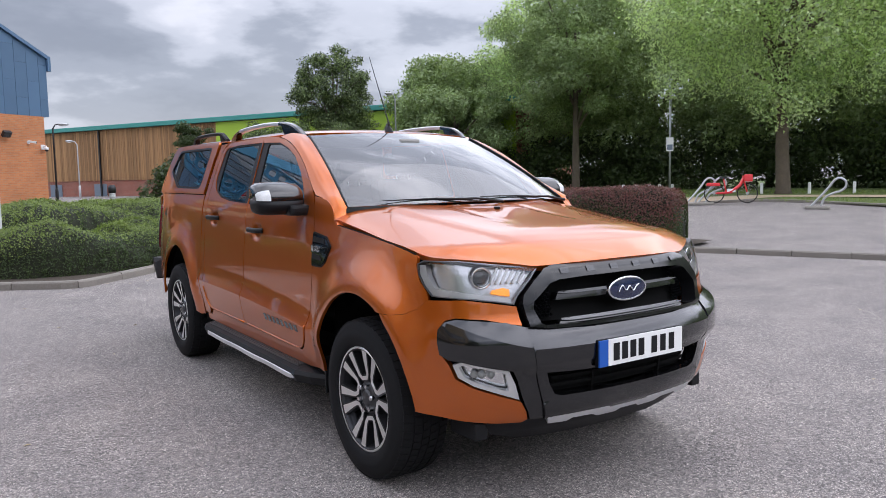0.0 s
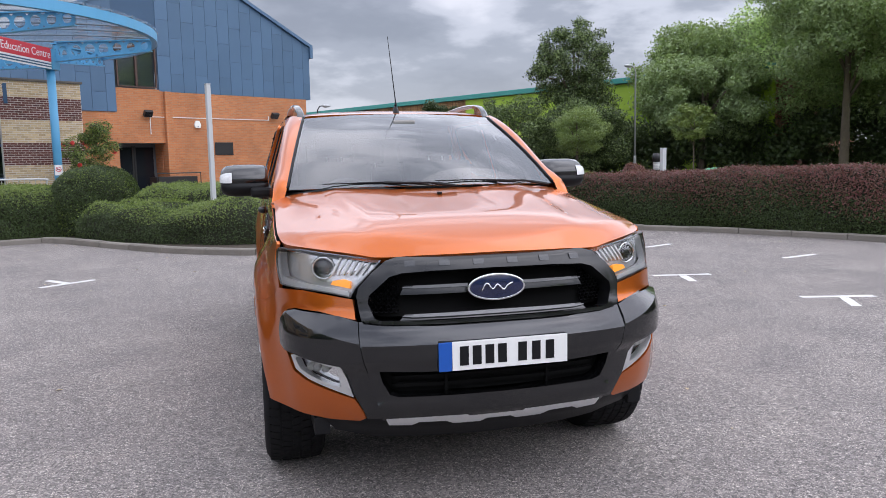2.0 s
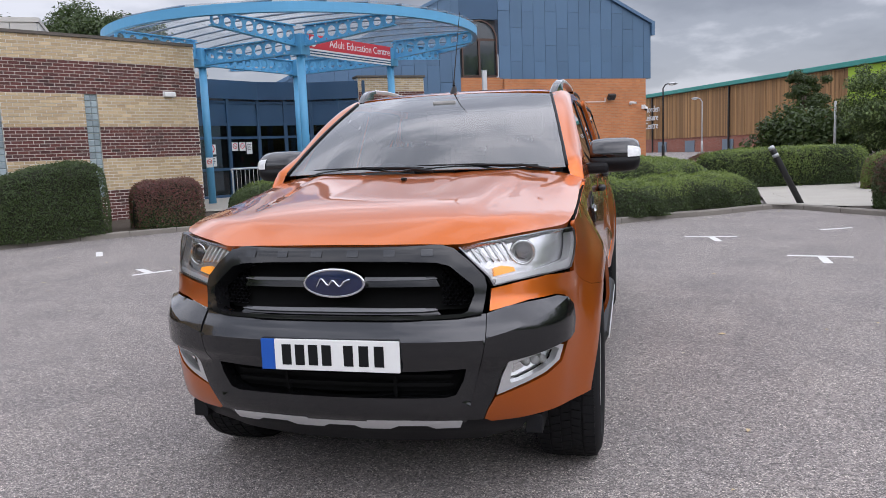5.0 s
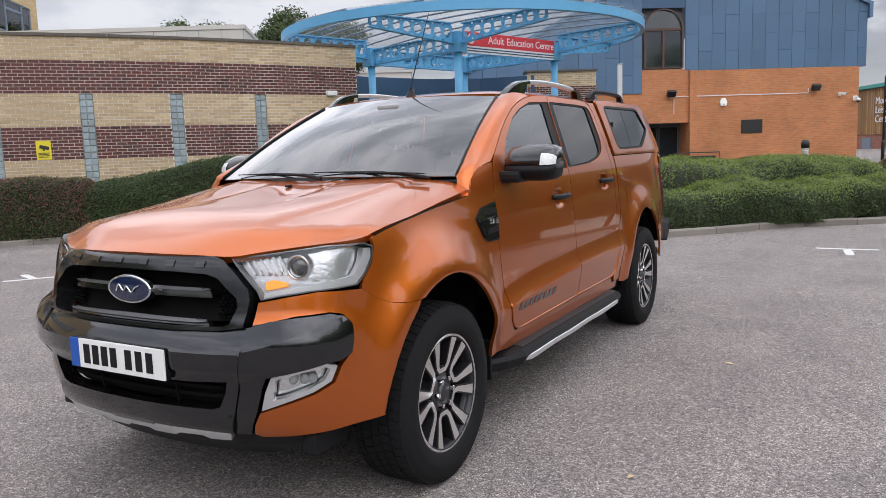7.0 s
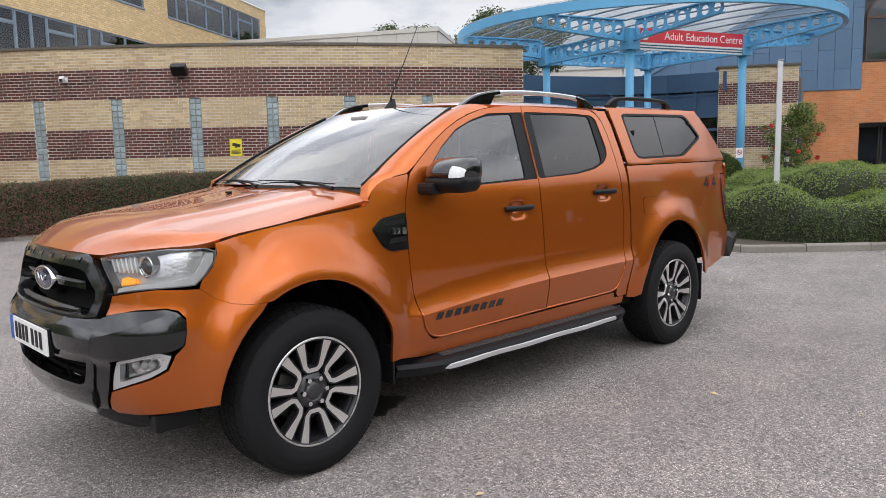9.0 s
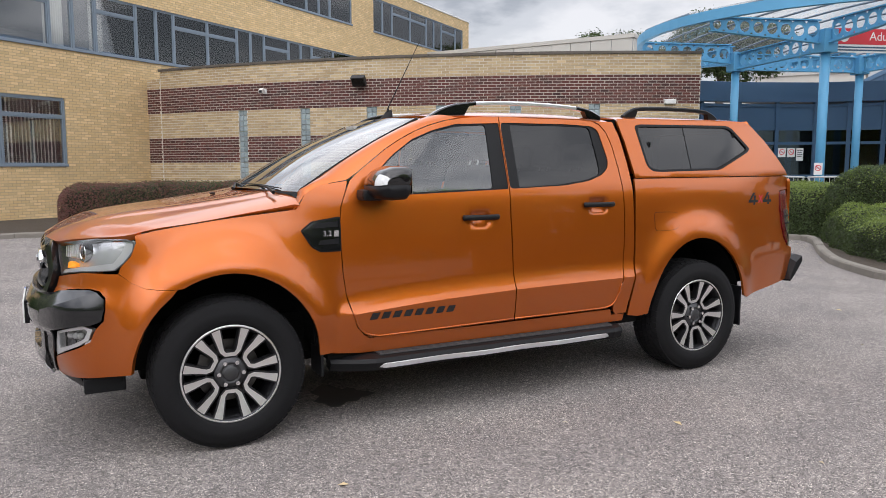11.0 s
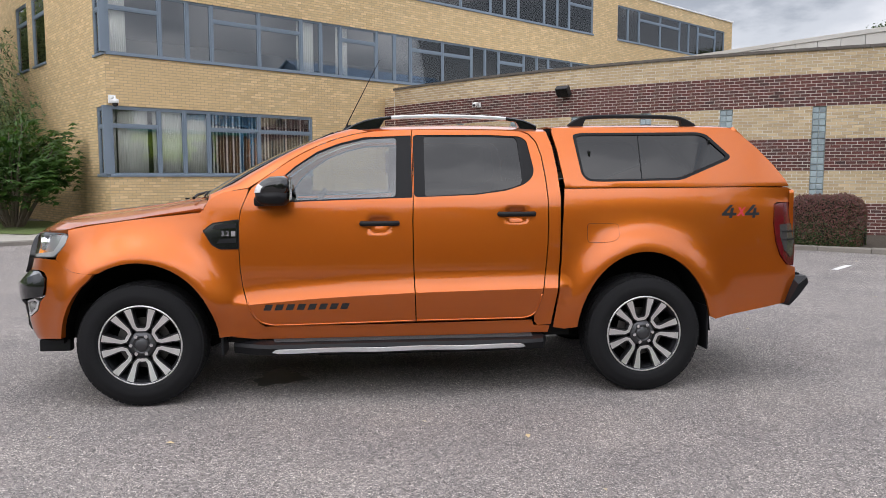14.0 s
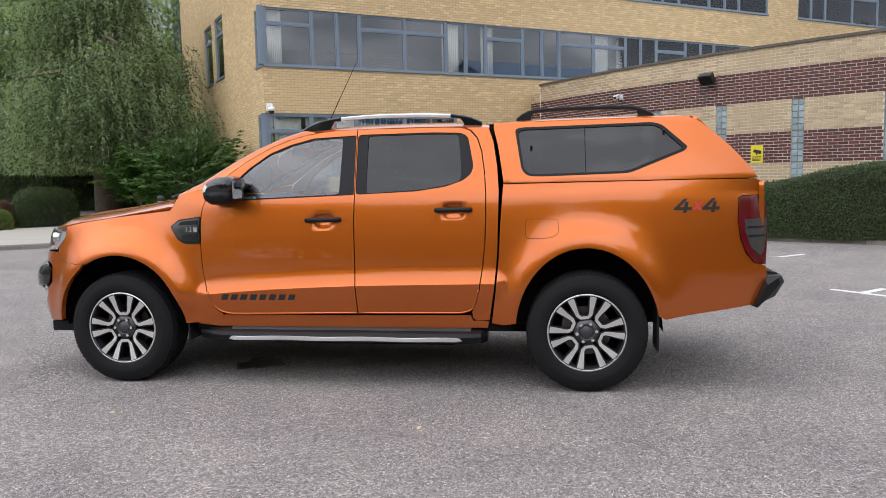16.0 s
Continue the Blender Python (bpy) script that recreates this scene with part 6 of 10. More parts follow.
M["leaf_gloss"] = leaf_mat("leaf_glossy_green", (0.035, 0.085, 0.018), (0.075, 0.14, 0.028))
palmate_shrub((-15.6, -9.6), 0.09, 1.65, 3.6, 83)
palmate_shrub((-17.3, -11.6), 0.09, 1.6, 3.1, 84)
hedge("dark green shrub clipped in two flat cushions", [(-16.4, -15.3), (-15.4, -14.0)], 1.9, (1.15, 1.25), 85, ("leaf_dark",), 0.06, 420, 0.55, 2.4, name="shrub", category="shrub")
hedge("low purple shrub beside the footpath", [(-15.0, -15.7), (-14.6, -15.2)], 1.0, (0.8, 0.8), 86, ("leaf_purple",), 0.06, 420, 0.6, 2.2, name="shrub", category="shrub")
hedge("pale feathery green shrub beside the footpath", [(-14.2, -15.3), (-13.8, -14.7)], 1.0, (0.55, 0.6), 87, ("leaf_box",), 0.08, 420, 0.6, 2.2, name="shrub", category="shrub", rough=0.1)
hedge("dense dark hedge behind the willow", [(-34.0, -12.5), (-29.0, -20.0), (-24.0, -26.0)], 2.6, (3.4, 3.6, 3.4), 88, ("leaf_dark", "leaf_tree"), 0.12, 160, 0.5, 4.0, mix=lambda h, l: 0.2 + 0 * h, rough=0.25)
bed("lawn", [(-12.7, -8.0), (-15.1, -7.4), (-18.5, -9.9), (-19.0, -12.5), (-16.2, -12.8), (-13.9, -10.4)], "strip of short lawn beside the building", M["grass"], 0.105)
# rose bush beside the pier
tree("loose rose bush with red flowers beside a brick pier", (-6.2, 22.0), 0.5, 0.03, (1.6, 0.95, 1.35), 91, ("leaf_box", "leaf_dark"), 5200, 0.10, 60, 0.28, 9, name="rose_bush", category="bush", z_off=0.1)
M["petal"] = mat("red_petals", (0.55, 0.03, 0.02), 0.6, var=0.2, scale=20, fine=0.1, bump=0.0, island=0.25)
rose = [o for o in bpy.data.objects if o.name == "rose_bush"][0]
r_ = np.random.default_rng(92)
for i in range(11):
    a = r_.uniform(0, 6.28)
    ctr = np.array((0.80 * math.cos(a), 0.80 * math.sin(a), r_.uniform(1.0, 2.2)))
    d_ = unit(r_.normal(size=(18, 3)))
    f = new("flower", leaves_mesh("flower", ctr + d_ * 0.06, unit(np.cross(d_, r_.normal(size=(18, 3)))), d_, np.full(18, 0.12), np.full(18, 0.10), [M["petal"]], blade=4))
    f.parent = rose
# stray blades of grass on the verge and ivy at the hedge's foot
r_ = np.random.default_rng(95)
n_ = 26000
gx, gy = r_.uniform(17.9, 33.0, n_), r_.uniform(-10.0, 26.0, n_)
ok = (gx > 21.8 + 0.0 * gy) & ~((gx > 24.3) & (gx < 27.9) & (gy < 14.6)) & ~((gy > 11.6) & (gy < 15.2) & (gx < 27))
gx, gy = gx[ok], gy[ok]
gz = np.array([rise(x, y) for x, y in zip(gx, gy)]) + 0.055
d_ = unit(np.stack([r_.normal(0, 0.35, len(gx)), r_.normal(0, 0.35, len(gx)), np.ones(len(gx))], 1))
l_ = r_.uniform(0.05, 0.12, len(gx))
tagged(new("grass", leaves_mesh("grass", np.stack([gx, gy, gz + 0.04], 1), d_, unit(r_.normal(size=(len(gx), 3)) * np.array((1, 1, 0.1))), l_, l_ * 0.25, [M["leaf_box"]])),
       "short uneven green grass on the verge", "grass", kind="stuff")

# ---- the pick-up: surfaces ----
from mathutils.geometry import delaunay_2d_cdt


def curve(pts):
    """A smooth function through (x, y) pairs."""
    xs = [p[0] for p in pts]
    ys = [p[1] for p in pts]
    n = len(pts)
    ms = []
    for i in range(n):
        a, b = max(i - 1, 0), min(i + 1, n - 1)
        ms.append((ys[b] - ys[a]) / (xs[b] - xs[a]))

    def f(x):
        if x <= xs[0]:
            return ys[0] + ms[0] * (x - xs[0]) * 0.5
        if x >= xs[-1]:
            return ys[-1] + ms[-1] * (x - xs[-1]) * 0.5
        i = 0
        while x > xs[i + 1]:
            i += 1
        h = xs[i + 1] - xs[i]
        t = (x - xs[i]) / h
        return ((2 * t ** 3 - 3 * t * t + 1) * ys[i] + (t ** 3 - 2 * t * t + t) * h * ms[i] + (-2 * t ** 3 + 3 * t * t) * ys[i + 1] + (t ** 3 - t * t) * h * ms[i + 1])
    return f


def step01(a, b, x):
    t = min(max((x - a) / (b - a), 0.0), 1.0)
    return t * t * (3 - 2 * t)


WHEEL_F, WHEEL_R, WHEEL_Z = -1.61, 1.61, 0.387
side_z = curve([(0.28, 0.842), (0.40, 0.864), (0.48, 0.874), (0.56, 0.879), (0.66, 0.881), (0.78, 0.882), (0.88, 0.883), (0.95, 0.881), (1.02, 0.876), (1.09, 0.866),
                (1.16, 0.850), (1.235, 0.834), (1.29, 0.824), (1.34, 0.814), (1.5, 0.777), (1.68, 0.720), (1.76, 0.694), (1.85, 0.655)])
door_z = curve([(0.28, 0.850), (0.40, 0.872), (0.48, 0.882), (0.56, 0.888), (0.66, 0.891), (0.78, 0.890), (0.88, 0.886), (1.0, 0.878), (1.09, 0.8695), (1.16, 0.862), (1.235, 0.852), (1.29, 0.840), (1.34, 0.826),
                (1.5, 0.777), (1.68, 0.720), (1.76, 0.694), (1.85, 0.655)])
front_cut = curve([(-2.4, 0.27), (-2.2, 0.074), (-2.1, 0.034), (-2.0, 0.013), (-1.9, 0.005), (-1.8, 0.003), (-1.7, 0.0), (0, 0.0)])
rear_cut = curve([(0, 0.0), (1.9, 0.0), (2.1, 0.006), (2.35, 0.03), (2.6, 0.072), (2.75, 0.11)])


ridge_z = curve([(-1.05, 0.622), (-0.95, 0.630), (-0.53, 0.663), (0.04, 0.687), (0.51, 0.697), (0.95, 0.703), (2.0, 0.715), (2.75, 0.72)])


def ridge(y, z):
    """The fold along the doors: a ledge that leans out above it, a tuck below."""
    d = z - ridge_z(y)
    k = step01(-1.22, -0.98, y) * step01(1.22, 1.02, y)
    return 0.031 * k * (max(0.0, 1 - d / 0.125) ** 1.7 if d > 0 else max(0.0, 1 + d / 0.21))


RIDGE_LINE = [(y_, ridge_z(y_)) for y_ in (-1.2, -1.05, -0.95, -0.75, -0.53, -0.25, 0.04, 0.25, 0.51, 0.75, 0.95, 1.05, 1.2)]


def flare(y, z):
    out = 0.0
    for yc, a, b, amp in ((WHEEL_F, 0.475, 0.52, 0.072), (WHEEL_R, 0.455, 0.55, 0.046)):
        r = math.hypot((y - yc) / a, (z - 0.385) / b)
        low = 1 - (0.75 if yc < 0 else 0.35) * step01(0.66, 0.44, z) * step01(0.2, 0.4, abs(y - yc)) * (1 if (y > yc) == (yc < 0) else 0)
        out += amp * math.exp(-(max(r - 1.0, 0) / 0.26) ** 2) * step01(1.24, 1.02, z) * low
    return out


def W(y, z):
    """Half the body's width at y along it and z up."""
    fade = step01(1.25, 1.4, z)
    k = step01(-1.45, -0.85, y)
    return side_z(z) * (1 - k) + door_z(z) * k - front_cut(y) * (1 - fade) - rear_cut(y) * (1 - 0.3 * fade) + max(flare(y, z), ridge(y, z))


def side_map(sgn, out=0.0):
    return lambda y, z: Vector((sgn * (W(y, z) + out), y, z))


# plan of the nose at bumper height, from the middle out and back along the side
NOSE = spline([(0, -2.495, 0), (0.2, -2.49, 0), (0.4, -2.465, 0), (0.55, -2.425, 0), (0.695, -2.36, 0), (0.797, -2.27, 0), (0.853, -2.17, 0), (0.885, -2.05, 0), (0.90, -1.93, 0), (0.908, -1.8, 0), (0.91, -1.6, 0)], 10)
NOSE_S = [0.0]
for a_, b_ in zip(NOSE, NOSE[1:]):
    NOSE_S.append(NOSE_S[-1] + (b_ - a_).length)


def nose_at(u):
    s = abs(u)
    for i in range(len(NOSE_S) - 1):
        if s <= NOSE_S[i + 1]:
            break
    t = (s - NOSE_S[i]) / (NOSE_S[i + 1] - NOSE_S[i])
    p = NOSE[i].lerp(NOSE[i + 1], t)
    d0 = (NOSE[min(i + 1, len(NOSE) - 1)] - NOSE[max(i - 1, 0)]).normalized()
    d1 = (NOSE[min(i + 2, len(NOSE) - 1)] - NOSE[i]).normalized()
    d = d0.lerp(d1, t).normalized()
    return p, Vector((d.y, -d.x, 0))


def ux(x):
    x *= 1.03
    for i in range(len(NOSE) - 1):
        if NOSE[i + 1].x >= x:
            return NOSE_S[i] + (NOSE_S[i + 1] - NOSE_S[i]) * (x - NOSE[i].x) / (NOSE[i + 1].x - NOSE[i].x)
    return NOSE_S[-1]


def uy(y):
    for i in range(len(NOSE) - 1):
        if NOSE[i + 1].y >= y:
            return NOSE_S[i] + (NOSE_S[i + 1] - NOSE_S[i]) * (y - NOSE[i].y) / (NOSE[i + 1].y - NOSE[i].y)
    return NOSE_S[-1]


nose_in = curve([(0.25, 0.20), (0.30, 0.155), (0.36, 0.085), (0.42, 0.045), (0.50, 0.022), (0.60, 0.010), (0.70, 0.003), (0.76, 0.004), (0.80, 0.020), (0.85, 0.045), (0.92, 0.060), (1.0, 0.080), (1.06, 0.105), (1.12, 0.16)])


def nose_map(sgn, out=0.0):
    def f(u, z):
        p, n = nose_at(u)
        k = 1 - step01(0.62, 1.12, abs(u))
        q = p - n * (nose_in(z) * (0.25 + 0.75 * k)) + n * out
        b = step01(-2.24, -2.02, p.y)
        x = q.x * (1 - b) + (W(q.y, z) + out) * b
        return Vector((sgn * x * (1 if u >= 0 else -1), q.y, z))
    return f


def inside(p, poly):
    x, y = p
    r = False
    j = len(poly) - 1
    for i in range(len(poly)):
        (xi, yi), (xj, yj) = poly[i], poly[j]
        if (yi > y) != (yj > y) and x < (xj - xi) * (y - yi) / (yj - yi) + xi:
            r = not r
        j = i
    return r


def rounded(poly, r, n=4):
    """An outline with rounded corners."""
    out = []
    m = len(poly)
    for i in range(m):
        p, a, b = Vector(poly[i]), Vector(poly[i - 1]), Vector(poly[(i + 1) % m])
        da, db = (a - p), (b - p)
        k = min(r, da.length * 0.45, db.length * 0.45)
        p0, p1 = p + da.normalized() * k, p + db.normalized() * k
        for t in range(n + 1):
            t /= n
            q = p0 * (1 - t) ** 2 + p * 2 * t * (1 - t) + p1 * t * t
            out.append((q.x, q.y))
    return out


def smooth_poly(pts, n=5):
    """A smooth open line through 2D points."""
    return [(p.x, p.y) for p in spline([(x, y, 0) for x, y in pts], n)]


def panel(name, outline, fmap, material, parent, holes=(), step=0.045, thick=0.016, out_dir=None, label="", creases=()):
    """A pressed panel: the flat outline (with holes) is meshed finely, laid on a curved surface by fmap and given turned-in edges. creases: open lines folded sharp."""
    def resample(poly):
        out = []
        for i in range(len(poly)):
            a, b = Vector(poly[i]), Vector(poly[(i + 1) % len(poly)])
            n = max(1, int(math.ceil((b - a).length / step)))
            out += [tuple(a.lerp(b, k / n)) for k in range(n)]
        res = []
        for p in out:
            if not res or (Vector(p) - Vector(res[-1])).length > 1e-5:
                res.append(p)
        return res
    loops = [resample(list(outline))] + [resample(list(h)) for h in holes]
    pts, edges = [], []
    for lp in loops:
        k = len(pts)
        pts += lp
        edges += [(k + i, k + (i + 1) % len(lp)) for i in range(len(lp))]
    folds = set()
    for line in creases:
        row_ = []
        for a, b in zip(line, line[1:]):
            a, b = Vector(a), Vector(b)
            n = max(1, int(math.ceil((b - a).length / step)))
            row_ += [tuple(a.lerp(b, k / n)) for k in range(n)]
        row_ = [p for p in row_ + [tuple(line[-1])] if inside(p, loops[0]) and not any(inside(p, h) for h in loops[1:])]
        k = len(pts)
        pts += row_
        edges += [(k + i, k + i + 1) for i in range(len(row_) - 1)]
        folds.update((round(p[0], 4), round(p[1], 4)) for p in row_)
    arr = np.array(pts)
    x0, y0, x1, y1 = arr[:, 0].min(), arr[:, 1].min(), arr[:, 0].max(), arr[:, 1].max()
    segs = [(np.array(pts[a]), np.array(pts[b])) for a, b in edges]
    sa_, sb_ = np.array([s[0] for s in segs]), np.array([s[1] for s in segs])
    dd = sb_ - sa_
    ll = (dd ** 2).sum(1) + 1e-12
    y = y0 + step * 0.5
    row = 0
    while y < y1:
        x = x0 + step * (0.5 if row % 2 else 0.25)
        while x < x1:
            if inside((x, y), loops[0]) and not any(inside((x, y), h) for h in loops[1:]):
                t = np.clip((((x, y) - sa_) * dd).sum(1) / ll, 0, 1)
                q = sa_ + dd * t[:, None]
                if np.sqrt(((q - (x, y)) ** 2).sum(1)).min() > step * 0.45:
                    pts.append((x, y))
            x += step
        y += step * 0.87
        row += 1
    vs, _, fs, *_ = delaunay_2d_cdt([Vector(p) for p in pts], edges, [], 0, 1e-6)
    bm = bmesh.new()
    bv = [bm.verts.new(fmap(v.x, v.y)) for v in vs]
    for f in fs:
        c = (sum(vs[i].x for i in f) / len(f), sum(vs[i].y for i in f) / len(f))
        if inside(c, loops[0]) and not any(inside(c, h) for h in loops[1:]):
            try:
                bm.faces.new([bv[i] for i in f])
            except ValueError:
                pass
    for v in [v for v in bm.verts if not v.link_faces]:
        bm.verts.remove(v)
    bm.normal_update()
    if out_dir is not None and sum(f.normal.dot(out_dir) * f.calc_area() for f in bm.faces) < 0:
        bmesh.ops.reverse_faces(bm, faces=bm.faces)
        bm.normal_update()
    for f in bm.faces:
        f.smooth = True
    at = {bv[i]: (v.x, v.y) for i, v in enumerate(vs) if bv[i].is_valid}
    on = {v for v, p in at.items() if (round(p[0], 4), round(p[1], 4)) in folds}
    for e in bm.edges:
        if e.verts[0] in on and e.verts[1] in on:
            e.smooth = False

    def true_normal(u, v, d=6e-4):
        n = (fmap(u + d, v) - fmap(u - d, v)).cross(fmap(u, v + d) - fmap(u, v - d))
        return n.normalized() if n.length > 0 else Vector((0, 0, 0))
    front = list(bm.faces)
    known, loop_n = {}, []
    for f in front:
        cu = sum(at[v][0] for v in f.verts) / len(f.verts)
        cv = sum(at[v][1] for v in f.verts) / len(f.verts)
        for l in f.loops:
            u, v = at[l.vert]
            if l.vert in on:
                n = true_normal(u + (cu - u) * 0.2, v + (cv - v) * 0.2)
            else:
                if l.vert not in known:
                    known[l.vert] = true_normal(u, v)
                n = known[l.vert]
            loop_n.append(n if n.dot(f.normal) >= 0 else -n)
    if thick:
        rim = [e for e in bm.edges if len(e.link_faces) == 1]
        down = {}
        for e in rim:
            for v in e.verts:
                if v not in down:
                    down[v] = bm.verts.new(v.co - v.normal * thick)
        for e in rim:
            f = e.link_faces[0]
            lv = [l for l in f.loops if l.edge == e][0]
            a, b = lv.vert, lv.link_loop_next.vert
            g = bm.faces.new((b, a, down[a], down[b]))
            g.smooth = True
            e.smooth = False
    n_all = sum(len(f.verts) for f in bm.faces)
    ob = part(name, bm, material, parent, label)
    ob.data.normals_split_custom_set(loop_n + [Vector((0, 0, 0))] * (n_all - len(loop_n)))
    return ob


# ---- the pick-up: materials ----
def paint_mat():
    m = mat("paint_orange_metallic", (0.525, 0.120, 0.013), 0.35, metal=0.82, var=0.03, scale=1.5, fine=0.10, fscale=900, bump=0.0, coat=1.0, rvar=0.03, spec=0.0)
    m.node_tree.nodes["Principled BSDF"].inputs["Coat Roughness"].default_value = 0.015
    m.node_tree.nodes["Principled BSDF"].inputs["Coat IOR"].default_value = 1.52
    return m


M["paint"] = paint_mat()
M["car_grey"] = mat("dark_grey_gloss_paint", (0.030, 0.031, 0.034), 0.22, metal=0.88, var=0.05, scale=4, fine=0.10, fscale=700, bump=0.0, coat=1.0, spec=0.1)
M["grille_grey"] = mat("grille_dark_gloss", (0.009, 0.009, 0.010), 0.28, metal=0.0, var=0.05, scale=4, fine=0.08, fscale=700, bump=0.0, coat=1.0, spec=0.1)
M["car_black"] = mat("car_black_plastic", (0.007, 0.0072, 0.0085), 0.48, var=0.12, scale=8, fine=0.1, fscale=200, bump=0.15, bscale=500, bdist=0.001, spec=0.25)
M["car_gloss"] = mat("car_gloss_black", (0.008, 0.008, 0.009), 0.12, var=0.05, scale=4, fine=0.0, bump=0.0, coat=0.6, rvar=0.03)
M["well"] = mat("wheel_well_black", (0.006, 0.006, 0.006), 0.9, var=0.2, scale=6, fine=0.1, bump=0.2, bscale=40, spec=0.1)
M["rubber"] = mat("tyre_rubber", (0.011, 0.011, 0.012), 0.8, var=0.15, scale=9, fine=0.15, fscale=120, bump=0.25, bscale=160, bdist=0.002, spec=0.18)
M["alloy"] = mat("alloy_machined", (0.90, 0.90, 0.89), 0.34, metal=1.0, var=0.06, scale=9, fine=0.06, fscale=260, bump=0.08, bscale=400, bdist=0.0006)
M["alloy_dark"] = mat("alloy_dark_grey", (0.040, 0.040, 0.044), 0.4, metal=0.7, var=0.08, scale=9, fine=0.05, bump=0.0)
M["hub_grey"] = mat("hub_satin_grey", (0.085, 0.085, 0.09), 0.42, metal=0.8, var=0.08, scale=9, fine=0.05, bump=0.0)
M["chrome"] = mat("chrome", (0.80, 0.81, 0.82), 0.08, metal=1.0, var=0.02, scale=8, fine=0.0, bump=0.0, rvar=0.03)
M["silver"] = mat("silver_satin", (0.72, 0.73, 0.74), 0.35, metal=0.8, var=0.05, scale=6, fine=0.04, bump=0.05)
M["disc"] = mat("brake_disc_steel", (0.10, 0.095, 0.09), 0.4, metal=0.9, var=0.15, scale=12, fine=0.1, bump=0.1)
M["screen"] = glass("car_windscreen", (0.72, 0.82, 0.85), 0.0, 1.9, 0.07)
M["car_glass"] = glass("car_side_glass", (0.60, 0.66, 0.65), 0.0, 2.2, 0.05)
M["car_privacy"] = glass("car_privacy_glass", (0.045, 0.05, 0.055), 0.0, 1.4, 0.0)
M["lens_clear"] = glass("lamp_lens", (1.0, 1.0, 1.0), 0.0, 1.2, 0.0)
M["lamp_silver"] = mat("lamp_silver", (0.60, 0.61, 0.63), 0.18, metal=0.65, var=0.15, scale=20, fine=0.1, fscale=120, bump=0.4, bscale=60, bdist=0.004)
M["lamp_white"] = mat("lamp_strip_white", (0.60, 0.61, 0.62), 0.25, metal=0.3, var=0.04, scale=20, fine=0.03, bump=0.0)
M["trim_grey"] = mat("trim_satin_grey", (0.15, 0.15, 0.155), 0.42, metal=0.7, var=0.05, scale=8, fine=0.04, bump=0.0)
M["tail_red"] = mat("tail_lamp_red", (0.10, 0.004, 0.008), 0.12, var=0.1, scale=20, fine=0.0, bump=0.2, bscale=120, coat=1.0)
M["tail_smoke"] = mat("tail_lens_smoke", (0.055, 0.05, 0.052), 0.15, var=0.2, scale=40, fine=0.1, fscale=150, bump=0.3, bscale=120, coat=1.0)
M["seat"] = mat("seat_dark_cloth", (0.035, 0.035, 0.038), 0.9, var=0.1, scale=6, fine=0.15, fscale=200, bump=0.3, bscale=150)
M["dash"] = mat("dash_grey_plastic", (0.07, 0.07, 0.072), 0.7, var=0.08, scale=4, fine=0.08, fscale=150, bump=0.2, bscale=250, bdist=0.001)
M["headliner"] = mat("headliner_grey", (0.33, 0.32, 0.30), 0.9, var=0.05, scale=3, fine=0.05, bump=0.1)
M["plate_white"] = mat("plate_white", (0.82, 0.82, 0.80), 0.35, var=0.03, scale=6, fine=0.02, bump=0.0)
M["plate_blue"] = mat("plate_blue", (0.01, 0.09, 0.42), 0.35, var=0.03, scale=6, fine=0.02, bump=0.0)
M["navy_badge"] = mat("badge_navy", (0.006, 0.013, 0.055), 0.2, var=0.05, scale=20, fine=0.0, bump=0.0, coat=0.8)
M["indicator"] = mat("indicator_clear", (0.62, 0.63, 0.63), 0.15, var=0.15, scale=60, fine=0.1, bump=0.4, bscale=180, coat=0.6)
lit = M["amber_lit"] = bpy.data.materials.new("amber_lamp_lit")
lit.use_nodes = True
lb = lit.node_tree.nodes["Principled BSDF"]
lb.inputs["Base Color"].default_value = (0.9, 0.35, 0.03, 1)
lb.inputs["Emission Color"].default_value = (1.0, 0.36, 0.03, 1)
lb.inputs["Emission Strength"].default_value = 0.35

truck = thing("pickup_truck", "orange double-cab pick-up with colour-matched canopy and side steps", "car")
LEFT, UP, FRONT, REAR = Vector((1, 0, 0)), Vector((0, 0, 1)), Vector((0, -1, 0)), Vector((0, 1, 0))

# ---- hood and nose ----
HOOD_MID = ([(-2.46, 1.03), (-2.40, 1.075), (-2.33, 1.113), (-2.24, 1.147), (-2.08, 1.180), (-1.90, 1.204), (-1.70, 1.226), (-1.50, 1.253), (-1.35, 1.279), (-1.2, 1.305)])
HOOD_FIT = np.polyfit([p[0] + 1.8 for p in HOOD_MID], [p[1] for p in HOOD_MID], 5)
hood_c = lambda y: float(np.polyval(HOOD_FIT, min(max(y, -2.46), -1.2) + 1.8))
hood_drop = curve([(-2.46, 0.03), (-2.3, 0.045), (-2.05, 0.066), (-1.8, 0.068), (-1.5, 0.066), (-1.33, 0.070), (-1.2, 0.070)])
hood_line = curve([(-2.10, 1.075), (-2.03, 1.105), (-1.9, 1.132), (-1.77, 1.150), (-1.6, 1.172), (-1.45, 1.187), (-1.34, 1.198), (-1.27, 1.206), (-1.2, 1.214)])


hood_front = curve([(0.0, -2.415), (0.15, -2.412), (0.30, -2.395), (0.457, -2.358), (0.52, -2.33), (0.624, -2.268), (0.728, -2.19), (0.806, -2.10), (0.87, -2.02)])
lip_z = curve([(0.0, 1.066), (0.3, 1.062), (0.457, 1.056), (0.57, 1.071), (0.665, 1.082), (0.76, 1.092), (0.83, 1.099), (0.88, 1.105)])


